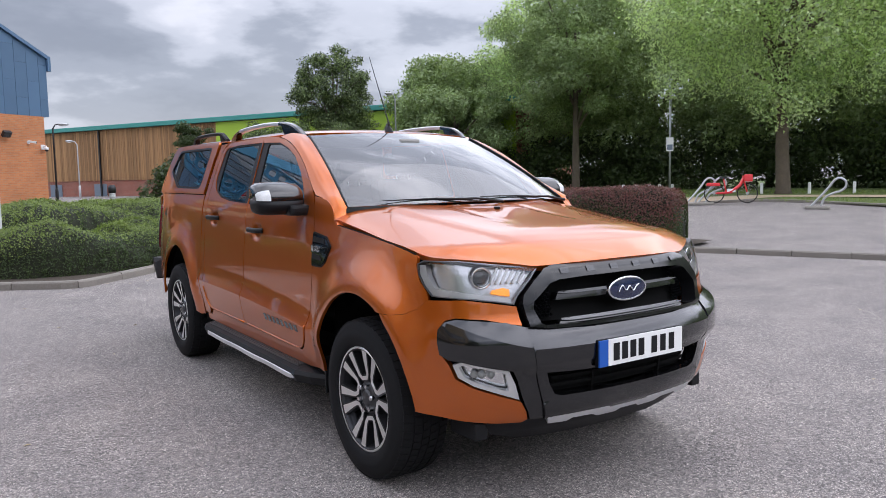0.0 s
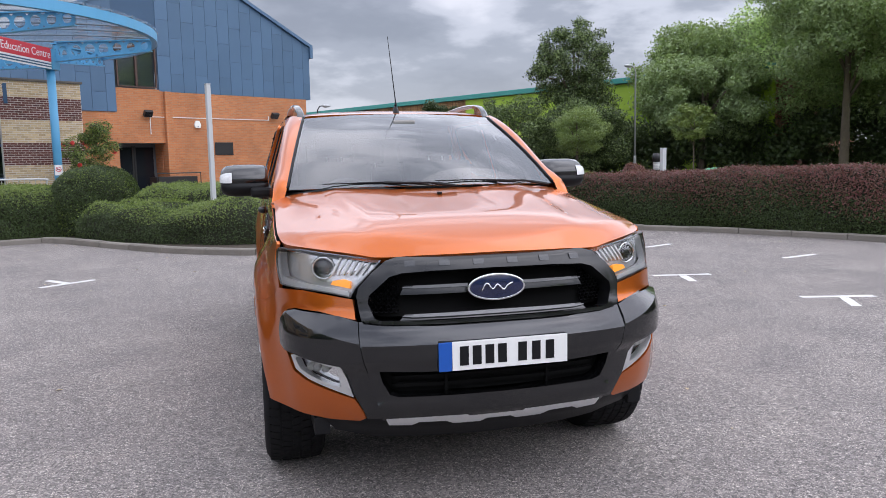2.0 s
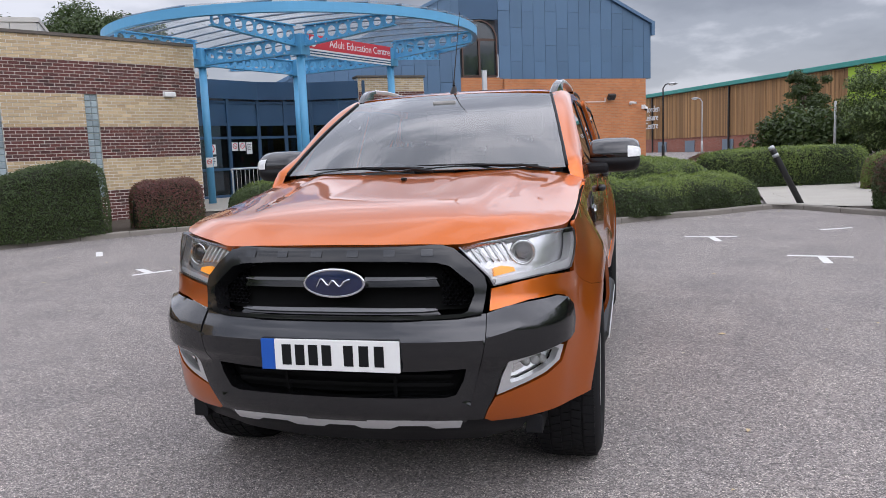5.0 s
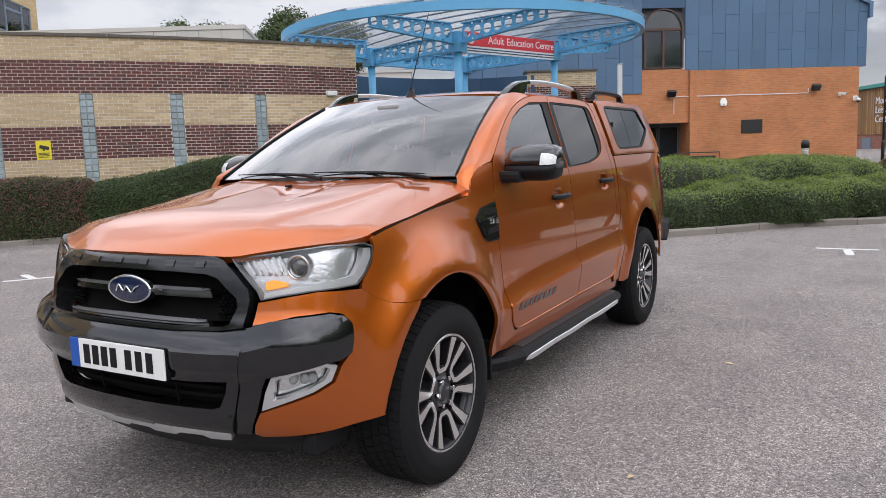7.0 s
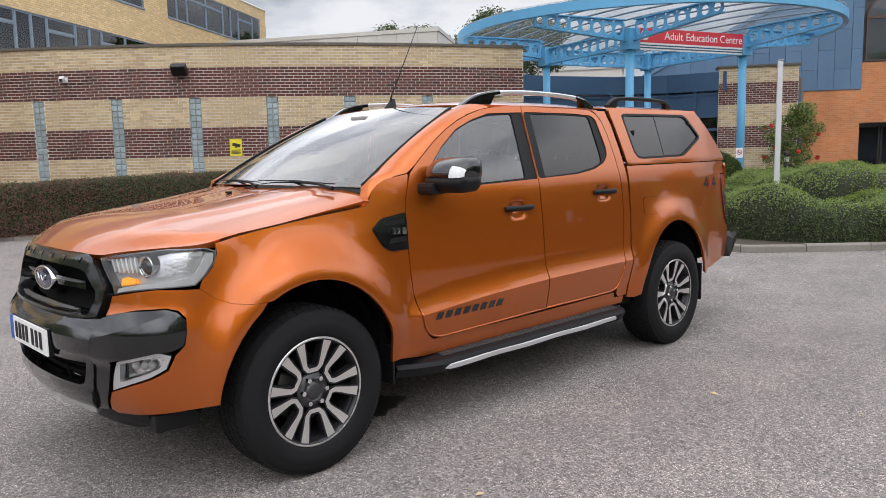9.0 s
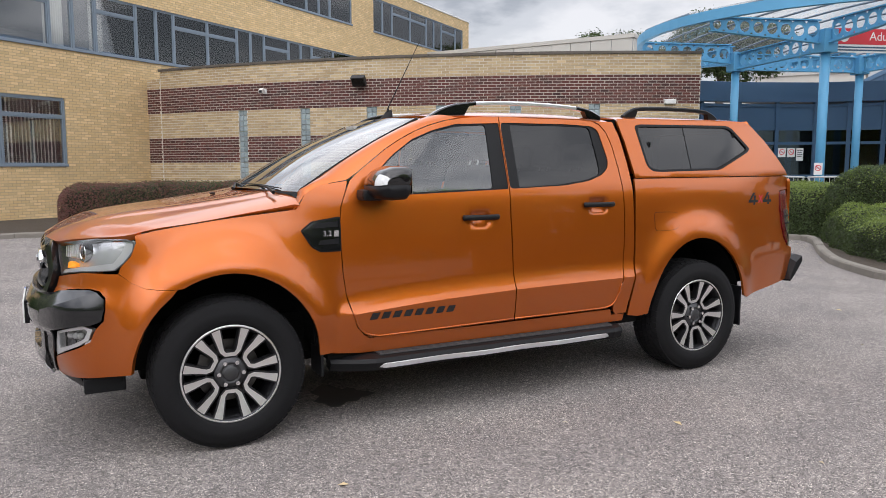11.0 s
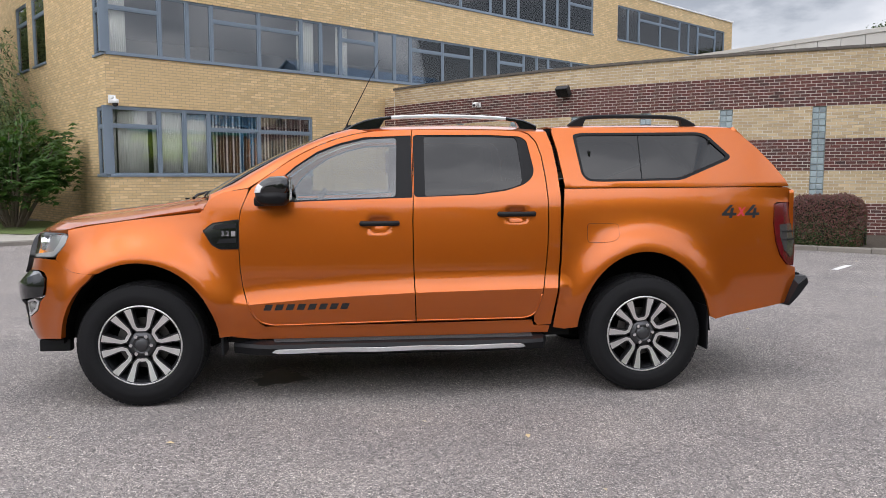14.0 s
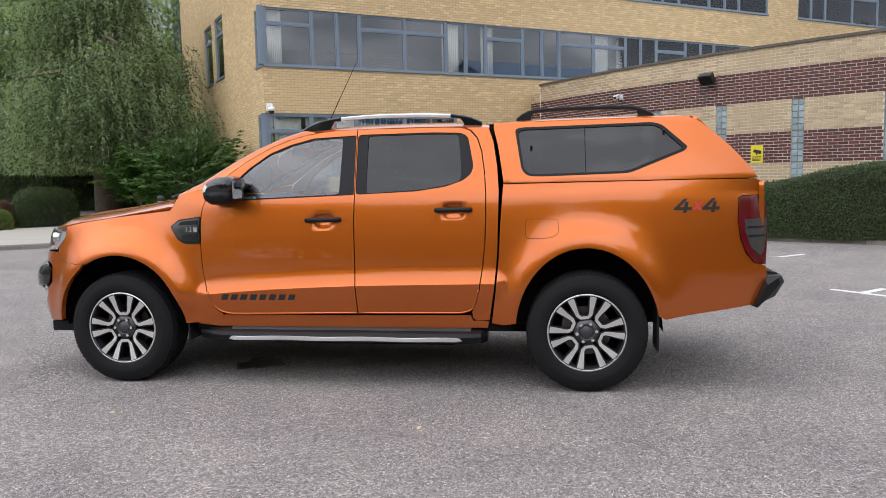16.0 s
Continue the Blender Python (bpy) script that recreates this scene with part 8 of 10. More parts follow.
rd = [(D_SPLIT + 0.003, 1.730), (0.35, 1.733), (0.62, 1.731), (0.80, 1.722), (0.86, 1.700), (0.905, 1.65), (0.935, 1.56), (0.955, 1.42), (0.965, 1.28), (0.965, 1.12), (0.957, 0.96), (0.943, 0.82), (0.918, 0.66), (0.895, 0.575), (0.87, 0.528), (0.82, 0.506), (0.72, 0.501), (D_SPLIT + 0.015, 0.498),
      (D_SPLIT + 0.013, 0.56), (D_SPLIT + 0.003, 0.80), (D_SPLIT - 0.001, 1.12), (D_SPLIT + 0.003, 1.29)]
rw = rounded([(D_SPLIT + 0.0055, 1.293), (D_SPLIT + 0.0055, 1.696), (0.60, 1.698), (0.80, 1.690), (0.845, 1.662), (0.885, 1.47), (0.872, 1.42), (0.82, 1.375), (0.70, 1.335), (0.50, 1.308)], 0.03)
rd_in = rounded([(0.165, 1.300), (0.165, 1.686), (0.60, 1.687), (0.765, 1.683), (0.782, 1.66), (0.802, 1.47), (0.804, 1.40), (0.79, 1.372), (0.69, 1.343), (0.50, 1.317)], 0.018)
ARCH_R = [(WHEEL_R + 0.455 * math.cos(radians(a)), 0.385 + 0.55 * math.sin(radians(a))) for a in range(12, 177, 6)]
cpil = [(0.972, 1.28), (0.962, 1.42), (0.941, 1.565), (0.911, 1.655), (0.866, 1.706), (0.83, 1.722), (0.98, 1.722), (1.015, 1.62), (1.040, 1.46), (1.052, 1.30), (1.047, 1.10), (1.040, 0.90), (1.020, 0.68), (0.985, 0.462), (0.90, 0.455), (0.875, 0.48), (0.873, 0.520), (0.902, 0.572), (0.925, 0.66), (0.950, 0.82), (0.964, 0.96), (0.972, 1.12)]
bed = [(1.082, 1.3445), (1.6, 1.3475), (2.2, 1.3505), (2.655, 1.3505), (2.70, 1.33), (2.715, 1.252), (2.575, 1.248), (2.548, 1.235), (2.541, 1.10), (2.556, 0.98), (2.592, 0.885), (2.645, 0.822), (2.722, 0.802), (2.726, 0.74), (2.690, 0.62), (2.645, 0.560), (2.48, 0.534), (2.30, 0.508), (2.10, 0.478)] + ARCH_R + [(1.075, 0.43), (1.000, 0.44), (1.031, 0.66), (1.052, 0.88), (1.063, 1.10)]
can = [(1.085, 1.351), (1.070, 1.45), (1.045, 1.60), (1.015, 1.715), (1.02, 1.745), (1.3, 1.752), (2.0, 1.757), (2.25, 1.755), (2.33, 1.715), (2.45, 1.615), (2.56, 1.50), (2.645, 1.395), (2.665, 1.357), (2.2, 1.357), (1.6, 1.354)]
cw = rounded([(1.20, 1.435), (1.155, 1.70), (1.20, 1.712), (2.03, 1.722), (2.09, 1.705), (2.245, 1.56), (2.225, 1.535), (1.90, 1.408), (1.86, 1.400), (1.32, 1.390), (1.24, 1.395)], 0.04)
cw_in = rounded([(1.215, 1.44), (1.178, 1.682), (1.21, 1.696), (2.02, 1.705), (2.07, 1.693), (2.212, 1.56), (2.20, 1.545), (1.89, 1.424), (1.85, 1.415), (1.32, 1.405), (1.25, 1.41)], 0.03)


def canopy_map(sgn, out=0.0):
    return lambda y, z: Vector((sgn * (W(y, z) + 0.012 + out - 0.02 * step01(1.36, 1.30, z)), y, z))


handle_y = {"front_door": -0.13, "rear_door": 0.755}
for sgn in (1, -1):
    sm, sd = side_map(sgn), LEFT * sgn
    for nm_, poly, hole, inner, belt0 in (("front_door", fd, fw, fd_in, 1.262), ("rear_door", rd, rw, rd_in, 1.29)):
        hy = handle_y[nm_]
        hz = 1.128 if nm_ == "front_door" else 1.182

        def dished(y, z, sgn=sgn, hy=hy, hz=hz):
            d = 0.026 * math.exp(-((y - hy) / 0.060) ** 4 - ((z - hz + 0.004) / 0.040) ** 4)
            return Vector((sgn * (W(y, z) - d), y, z))
        door = panel(nm_, poly, dished, M["paint"], truck, holes=[hole], step=0.030, out_dir=sd, creases=[RIDGE_LINE])
        panel("window_surround", hole, side_map(sgn, -0.006), M["car_black"], door, holes=[inner], step=0.04, thick=0.012, out_dir=sd)
        panel("window_pane", [(y, z) for y, z in inner], side_map(sgn, -0.012), M["car_glass" if nm_ == "front_door" else "car_privacy"], door, step=0.07, thick=0.0, out_dir=sd)
        # rolled hem along the foot of the door
        hem = [(-0.955, 0.640), (-0.925, 0.560), (-0.88, 0.512), (-0.82, 0.492), (-0.74, 0.487), (-0.30, 0.492), (0.094, 0.498)] if nm_ == "front_door" else [(0.104, 0.498), (0.72, 0.501), (0.82, 0.506), (0.87, 0.528), (0.895, 0.575), (0.918, 0.66)]
        bm = bmesh.new()
        tube(bm, [sm(y, z + 0.006) + sd * 0.001 for y, z in smooth_poly(hem, 4)], 0.0065, 6)
        part("hem", bm, M["paint"], door, smooth=True)
        # handle: a bridged grip on two feet
        bm = bmesh.new()
        xo = sgn * (W(hy, hz) + 0.026)
        grip = [Vector((sgn * (W(hy, hz) + o), hy + dy, hz + 0.002)) for dy, o in ((-0.115, 0.004), (-0.10, 0.018), (-0.05, 0.030), (0.05, 0.031), (0.10, 0.020), (0.118, 0.004))]
        tube(bm, spline(grip, 4), 0.0145, 10)
        for v in bm.verts:
            v.co.z = hz + (v.co.z - hz) * 1.15
        part("handle", bm, M["car_black"], door, "dark grey door handle", smooth=True)
        trim = panel("door_trim", [(p[0] * 0.985 + 0.0, min(p[1], 1.255)) for p in (rounded([(-0.93, 0.56), (-0.93, 1.25), (0.06, 1.25), (0.06, 0.52)], 0.05) if nm_ == "front_door" else rounded([(0.12, 0.52), (0.12, 1.27), (0.93, 1.25), (0.88, 0.58)], 0.05))], side_map(sgn, -0.075), M["dash"], door, step=0.12, thick=0.0, out_dir=-sd)
    panel("cab_corner", cpil, sm, M["paint"], truck, step=0.030, out_dir=sd, creases=[RIDGE_LINE])
    bs = panel("bed_side", bed, sm, M["paint"], truck, step=0.036, out_dir=sd)
    panel("sill", [(-0.93, 0.483), (0.0, 0.482), (0.86, 0.490), (0.875, 0.452), (0.98, 0.45), (0.97, 0.405), (0.5, 0.40), (-0.9, 0.40), (-1.06, 0.42), (-0.99, 0.437)], side_map(sgn, -0.012), M["paint"], truck, step=0.05, thick=0.05, out_dir=sd)
    cs = panel("canopy_side", can, canopy_map(sgn), M["paint"], truck, holes=[cw], step=0.036, out_dir=sd)
    panel("canopy_window_trim", cw, canopy_map(sgn, 0.001), M["car_black"], cs, holes=[cw_in], step=0.03, thick=0.02, out_dir=sd)
    panel("canopy_window", cw_in, canopy_map(sgn, -0.008), M["car_privacy"], cs, step=0.06, thick=0.0, out_dir=sd)
    panel("window_split", [(1.606, 1.408), (1.612, 1.408), (1.608, 1.70), (1.602, 1.70)], canopy_map(sgn, -0.006), M["car_black"], cs, step=0.05, thick=0.0, out_dir=sd)
    for y, z in ((1.262, 1.575), (2.10, 1.655)):
        p = canopy_map(sgn, -0.004)(y, z)
        part("window_latch", boxed(p.x - 0.006, p.x + 0.006, y - 0.008, y + 0.008, z - 0.02, z + 0.02, bevel=0.004), M["car_gloss"], cs)
    # near-black sheet behind the canopy's lower edge, in place of the lip's shadow
    panel("canopy_seal", [(1.085, 1.3355), (2.57, 1.3415), (2.60, 1.357), (1.086, 1.3505)], side_map(sgn, -0.012), M["well"], truck, step=0.08, thick=0.0, out_dir=sd)
    # fuel flap with its outline
    if sgn > 0:
        ff = rounded([(1.228, 1.118), (1.345, 1.118), (1.432, 1.113), (1.434, 1.03), (1.40, 1.005), (1.34, 0.996), (1.235, 0.996), (1.225, 1.02)], 0.02)
        panel("fuel_flap_gap", [((y - 1.33) * 1.022 + 1.33, (z - 1.057) * 1.038 + 1.057) for y, z in ff], side_map(sgn, 0.0012), M["car_black"], truck, step=0.04, thick=0.0, out_dir=sd)
        panel("fuel_flap", ff, side_map(sgn, 0.0035), M["paint"], truck, step=0.03, thick=0.002, out_dir=sd)
    # side vent with badge
    vent = [(-1.218, 1.092), (-1.16, 1.135), (-1.01, 1.155), (-1.012, 0.985), (-1.12, 0.985), (-1.165, 1.01)]
    vc_ = [((y + 1.105) * 1.07 - 1.105, (z - 1.068) * 1.10 + 1.068) for y, z in vent]
    panel("vent_rim", rounded(vc_, 0.012), side_map(sgn, 0.006), M["car_black"], truck, step=0.03, thick=0.012, out_dir=sd, label="black vent rim")
    vp = panel("side_vent", rounded(vent, 0.012), side_map(sgn, 0.010), M["car_gloss"], truck, step=0.03, thick=0.016, out_dir=sd, label="gloss black side vent")
    for z0, z1, y0 in ((1.105, 1.13, -1.165), (1.015, 1.04, -1.14)):
        panel("vent_mesh", [(y0, z0), (y0 + 0.02, z1), (-1.022, z1 + 0.008), (-1.022, z0 + 0.004)], side_map(sgn, 0.013), M["car_black"], vp, step=0.03, thick=0.005, out_dir=sd)
    panel("vent_bar", [(-1.20, 1.085), (-1.015, 1.096), (-1.015, 1.052), (-1.17, 1.052)], side_map(sgn, 0.016), M["car_grey"], vp, step=0.03, thick=0.006, out_dir=sd)
    vx = sgn * (W(-1.07, 1.074) + 0.018)
    text_mesh("engine_badge", "3.2", 0.042, Matrix.Translation((vx, -1.085, 1.074)) @ (pose(0, 0, 0, 90, 0, 90) if sgn > 0 else pose(0, 0, 0, 90, 0, -90)), M["chrome"], vp, "chrome figures")
    part("engine_badge_block", boxed(min(vx, vx + 0.002 * sgn), max(vx, vx + 0.002 * sgn), -1.048, -1.022, 1.058, 1.09), M["chrome"], vp)
    # model name on the door becomes slanted bars
    for i in range(8):
        y0 = -0.86 + 0.068 * i if sgn > 0 else -0.86 + 0.068 * i
        panel("name_bar", [(y0, 0.592), (y0 + 0.046, 0.592), (y0 + 0.062, 0.63), (y0 + 0.016, 0.63)], side_map(sgn, 0.0018), M["car_grey"], truck, step=0.03, thick=0.0, out_dir=sd)
    # four-wheel-drive mark
    strokes = {"4": ([(0.0, 0.024), (0.022, 0.024), (0.066, 0.080), (0.042, 0.080)], [(0.0, 0.015), (0.096, 0.015), (0.096, 0.032), (0.0, 0.032)], [(0.052, 0.0), (0.072, 0.0), (0.072, 0.062), (0.052, 0.062)]),
               "x": ([(0.0, 0.012), (0.014, 0.012), (0.052, 0.064), (0.038, 0.064)], [(0.038, 0.012), (0.052, 0.012), (0.014, 0.064), (0.0, 0.064)])}
    for k, ch in enumerate("4x4"):
        y0 = 2.155 + (0.0, 0.112, 0.172)[k]
        for st_ in strokes[ch]:
            poly = [(y0 + 1.12 * a + 0.25 * (b - 0.04), 1.146 + 1.1 * b) for a, b in st_]
            panel("drive_mark", poly if sgn > 0 else [(4.563 - y, z) for y, z in poly], side_map(sgn, 0.0022), M["alloy_dark" if ch == "4" else "red_sign"], bs, step=0.03, thick=0.0, out_dir=sd)
    # tail lamp
    tl = [(2.552, 1.233), (2.578, 1.243), (2.70, 1.248), (2.722, 1.20), (2.733, 1.08), (2.732, 0.95), (2.724, 0.81), (2.688, 0.812), (2.648, 0.830), (2.597, 0.890), (2.561, 0.985), (2.546, 1.10)]

    def tl_map(y, z, sgn=sgn):
        k = step01(2.62, 2.74, y)
        return Vector((sgn * (W(y, z) + 0.012 - 0.035 * k), y, z))
    lampr = panel("tail_lamp", tl, tl_map, M["tail_red"], truck, step=0.025, thick=0.04, out_dir=sd, label="dark red tail lamp")
    panel("tail_lens", [(2.585, 1.098), (2.726, 1.105), (2.724, 0.98), (2.705, 0.885), (2.68, 0.872), (2.618, 0.925), (2.585, 1.02)], lambda y, z, f=tl_map, s=sgn: f(y, z) + Vector((0.004 * s, 0.002, 0)), M["tail_smoke"], lampr, step=0.025, thick=0.004, out_dir=sd, label="smoked clear tail lens")
    for z in (0.99, 1.045):
        panel("lens_rib", [(2.60, z), (2.715, z), (2.715, z + 0.010), (2.60, z + 0.010)], lambda y, z, f=tl_map, s=sgn: f(y, z) + Vector((0.007 * s, 0.003, 0)), M["car_black"], lampr, step=0.03, thick=0.003, out_dir=sd)

# roof of the cab
roof_c = curve([(-0.50, 1.722), (-0.42, 1.742), (-0.25, 1.768), (0.0, 1.783), (0.35, 1.790), (0.7, 1.787), (0.95, 1.772), (1.02, 1.764)])
roof_zf = lambda x, y: roof_c(y) - 0.022 * (x / 0.70) ** 2 - 0.030 * (abs(x) / 0.70) ** 7
rh = [(0.0, -0.432), (0.3, -0.420), (0.48, -0.395), (0.58, -0.355), (0.63, -0.30), (0.668, -0.20), (0.700, 0.0), (0.707, 0.3), (0.707, 0.7), (0.703, 0.99), (0.0, 1.0)]
panel("roof", rh + [(-x, y) for x, y in rh[::-1] if x > 1e-6], lambda x, y: Vector((x, y, roof_zf(x, y))), M["paint"], truck, step=0.05, thick=0.02, out_dir=UP)
part("cab_rear", boxed(-0.70, 0.70, 0.985, 1.01, 0.5, 1.74), M["well"], truck)
# screen and its pillars
scr_b = lambda a: Vector((0.812 * a, -1.345 + 0.172 * abs(a) ** 2.2, 1.304 - 0.012 * a * a))
scr_t = lambda a: Vector((0.652 * a, -0.448 + 0.045 * abs(a) ** 2.5, 1.737 - 0.028 * a * a))


def scr_map(a, b):
    p = scr_b(a).lerp(scr_t(a), b)
    p += Vector((0, -0.35, 0.9)) * (0.035 * math.sin(math.pi * b) * (1 - 0.5 * a * a))
    return p


panel("windscreen", [(-0.985, 0.0), (0.985, 0.0), (0.985, 1.0), (-0.985, 1.0)], scr_map, M["screen"], truck, step=0.07, thick=0.004, out_dir=FRONT + UP)
panel("screen_band", [(-0.99, 0.0), (0.99, 0.0), (0.99, 1.0), (-0.99, 1.0)], lambda a, b: scr_map(a, b) + Vector((0, 0.006, -0.004)), M["car_black"], truck, holes=[[(-0.90, 0.05), (0.90, 0.05), (0.905, 0.955), (-0.905, 0.955)]], step=0.06, thick=0.0, out_dir=FRONT + UP)
part("cowl", prism(bmesh.new(), [(-0.62, -1.262), (-0.5, -1.295), (0, -1.36), (0.5, -1.295), (0.62, -1.262), (0.60, -1.19), (0.45, -1.22), (0, -1.27), (-0.45, -1.22), (-0.60, -1.19)], 1.235, 1.274), M["car_black"], truck)
for sgn in (1, -1):
    door_edge = [(-1.155, 1.305), (-1.04, 1.342), (-0.95, 1.357), (-0.88, 1.400), (-0.80, 1.457), (-0.70, 1.527), (-0.60, 1.585), (-0.50, 1.633), (-0.40, 1.671), (-0.30, 1.698), (-0.2, 1.717)]
    bm, rows = bmesh.new(), []
    n = len(door_edge)
    for i, (y, z) in enumerate(door_edge):
        b = -0.01 + 1.02 * i / (n - 1)
        e0 = Vector((W(y, z) * 1.0, y, z))
        e1 = scr_map(0.938, b) + Vector((0, -0.003, 0.004)) if b < 1 else Vector((0.612, -0.37, 1.722))
        row = []
        for k in range(6):
            t = k / 5
            p = e0.lerp(e1, t) + (Vector((0.35, -0.35, 0.6))).normalized() * (0.020 * math.sin(math.pi * t))
            row.append(bm.verts.new((sgn * p.x, p.y, p.z)))
        rows.append(row)
    for (y0, z0), e1 in (((-1.192, 1.275), Vector((0.766, -1.205, 1.282))), ((-1.228, 1.225), Vector((0.776, -1.222, 1.252))), ((-1.27, 1.18), Vector((0.75, -1.262, 1.205)))):
        e0 = Vector((W(y0, z0) - 0.004, y0, z0))
        rows.insert(0, [bm.verts.new((sgn * p.x, p.y, p.z)) for p in (e0.lerp(e1, k / 5) + Vector((0, 0, 0.004 * math.sin(math.pi * k / 5))) for k in range(6))])
    for r0, r1 in zip(rows, rows[1:]):
        for k in range(5):
            f = (r0[k], r1[k], r1[k + 1], r0[k + 1])
            bm.faces.new(f if sgn < 0 else f[::-1])
    bmesh.ops.recalc_face_normals(bm, faces=bm.faces)
    if sum(f.normal.z for f in bm.faces) < 0:
        bmesh.ops.reverse_faces(bm, faces=bm.faces)
    part("screen_pillar", bm, M["paint"], truck, smooth=True)
    bm = bmesh.new()
    tube(bm, [(p.x, p.y - 0.002, p.z + 0.004) for p in (scr_map(sgn * 0.934, 0.01 + 0.98 * k / 12) for k in range(13))], 0.007, 6)
    part("screen_seal", bm, M["car_black"], truck, smooth=True)
    # roof rail
    rl = [(0.612, -0.36, 1.725), (0.620, -0.28, 1.772), (0.628, -0.18, 1.806), (0.634, -0.04, 1.826), (0.636, 0.2, 1.836), (0.636, 0.5, 1.834), (0.634, 0.72, 1.824), (0.630, 0.84, 1.804), (0.625, 0.93, 1.768)]
    for a, b, nm_, mt in ((0, 3, "rail_end", "car_grey"), (3, 6, "rail_bar", "silver"), (6, 8, "rail_end", "car_grey")):
        pts = spline(rl[max(a, 0):b + 1], 5)
        bm, rows = bmesh.new(), []
        for p in pts:
            z0 = roof_zf(p.x, p.y) - 0.004
            bot = z0 if (p.y < -0.12 or p.y > 0.80) else p.z - 0.026
            w = 0.022
            rows.append([bm.verts.new((sgn * (p.x + ox), p.y, z)) for ox, z in ((-w, bot), (-w, p.z - 0.007), (-w * 0.6, p.z), (w * 0.6, p.z - 0.002), (w, p.z - 0.010), (w, bot))])
        for r0, r1 in zip(rows, rows[1:]):
            for k in range(6):
                bm.faces.new((r0[k], r1[k], r1[(k + 1) % 6], r0[(k + 1) % 6]))
        bm.faces.new(rows[0]), bm.faces.new(rows[-1][::-1])
        bmesh.ops.recalc_face_normals(bm, faces=bm.faces)
        part(nm_, bm, M[mt], truck)
    # canopy rail
    crl = [(0.60, 1.16, 1.778), (0.605, 1.21, 1.812), (0.608, 1.30, 1.838), (0.61, 1.6, 1.846), (0.61, 1.88, 1.840), (0.607, 1.98, 1.818), (0.60, 2.05, 1.785)]
    bm, rows = bmesh.new(), []
    for p in spline(crl, 6):
        bot = 1.765 if (p.y < 1.26 or p.y > 1.95) else p.z - 0.026
        rows.append([bm.verts.new((sgn * (p.x + ox), p.y, z)) for ox, z in ((-0.02, bot), (-0.02, p.z - 0.008), (-0.012, p.z), (0.012, p.z), (0.02, p.z - 0.008), (0.02, bot))])
    for r0, r1 in zip(rows, rows[1:]):
        for k in range(6):
            bm.faces.new((r0[k], r1[k], r1[(k + 1) % 6], r0[(k + 1) % 6]))
    bm.faces.new(rows[0]), bm.faces.new(rows[-1][::-1])
    bmesh.ops.recalc_face_normals(bm, faces=bm.faces)
    part("canopy_rail", bm, M["car_black"], truck)

# canopy roof, its ends and the tail
can_c = curve([(1.02, 1.772), (1.2, 1.785), (1.7, 1.792), (2.1, 1.790), (2.28, 1.783), (2.34, 1.765)])
cr = [(0.0, 1.015), (0.5, 1.018), (0.695, 1.03), (0.712, 1.3), (0.710, 2.0), (0.695, 2.24), (0.66, 2.29), (0.4, 2.33), (0.0, 2.345)]
panel("canopy_roof", cr + [(-x, y) for x, y in cr[::-1] if x > 1e-6], lambda x, y: Vector((x, y, can_c(y) - 0.014 * (x / 0.7) ** 2 - 0.022 * (abs(x) / 0.7) ** 8)), M["paint"], truck, step=0.06, thick=0.02, out_dir=UP)


def tail_map(a, b):
    y = curve([(0, 2.665), (0.3, 2.60), (0.6, 2.50), (1, 2.33)])(b)
    z = curve([(0, 1.357), (0.3, 1.47), (0.6, 1.59), (1, 1.762)])(b)
    return Vector((a * (W(y, z) + 0.008), y - 0.06 * abs(a) ** 3 * 0.6 + 0.02 * (1 - a * a), z))


panel("canopy_tail_frame", [(-1, 0), (1, 0), (1, 1), (-1, 1)], tail_map, M["paint"], truck, holes=[rounded([(-0.85, 0.12), (0.85, 0.12), (0.82, 0.85), (-0.82, 0.85)], 0.08)], step=0.06, thick=0.02, out_dir=REAR + UP)
panel("canopy_tail_window", rounded([(-0.86, 0.11), (0.86, 0.11), (0.83, 0.86), (-0.83, 0.86)], 0.08), lambda a, b: tail_map(a, b) - Vector((0, 0.006, 0)), M["car_privacy"], truck, step=0.1, thick=0.0, out_dir=REAR + UP)
tail = panel("tailgate", rounded([(-0.74, 0.62), (0.74, 0.62), (0.77, 1.0), (0.765, 1.335), (-0.765, 1.335), (-0.77, 1.0)], 0.03), lambda x, z: Vector((x, 2.735 - 0.03 * (x / 0.77) ** 2, z)), M["paint"], truck, step=0.07, thick=0.03, out_dir=REAR)
part("tailgate_handle", boxed(-0.12, 0.12, 2.73, 2.755, 1.15, 1.25, bevel=0.01), M["car_black"], tail)
bm = bmesh.new()
rows = []
for x in [-0.845 + 1.69 * k / 20 for k in range(21)]:
    e = max(0.0, abs(x) - 0.70) / 0.145
    rows.append([bm.verts.new((x, y, z)) for y, z in ((2.62 + 0.03 * e, 0.545 + 0.015 * e), (2.66, 0.535 + 0.01 * e), (2.80 - 0.085 * e ** 2, 0.61 - 0.01 * e), (2.85 - 0.06 * e ** 2, 0.70), (2.83 - 0.05 * e ** 2, 0.740 - 0.005 * e), (2.70 + 0.02 * e, 0.760 - 0.07 * e))])
for r0, r1 in zip(rows, rows[1:]):
    for k in range(6):
        bm.faces.new((r0[k], r0[(k + 1) % 6], r1[(k + 1) % 6], r1[k]))
bm.faces.new(rows[0]), bm.faces.new(rows[-1][::-1])
bmesh.ops.recalc_face_normals(bm, faces=bm.faces)
rb_ = part("rear_bumper", bm, M["car_black"], truck, "dark grey rear bumper step")
for k in range(5):
    part("step_rib", boxed(-0.7, 0.7, 2.72 + k * 0.02, 2.729 + k * 0.02, 0.748 - k * 0.003, 0.762 - k * 0.003), M["car_black"], rb_)

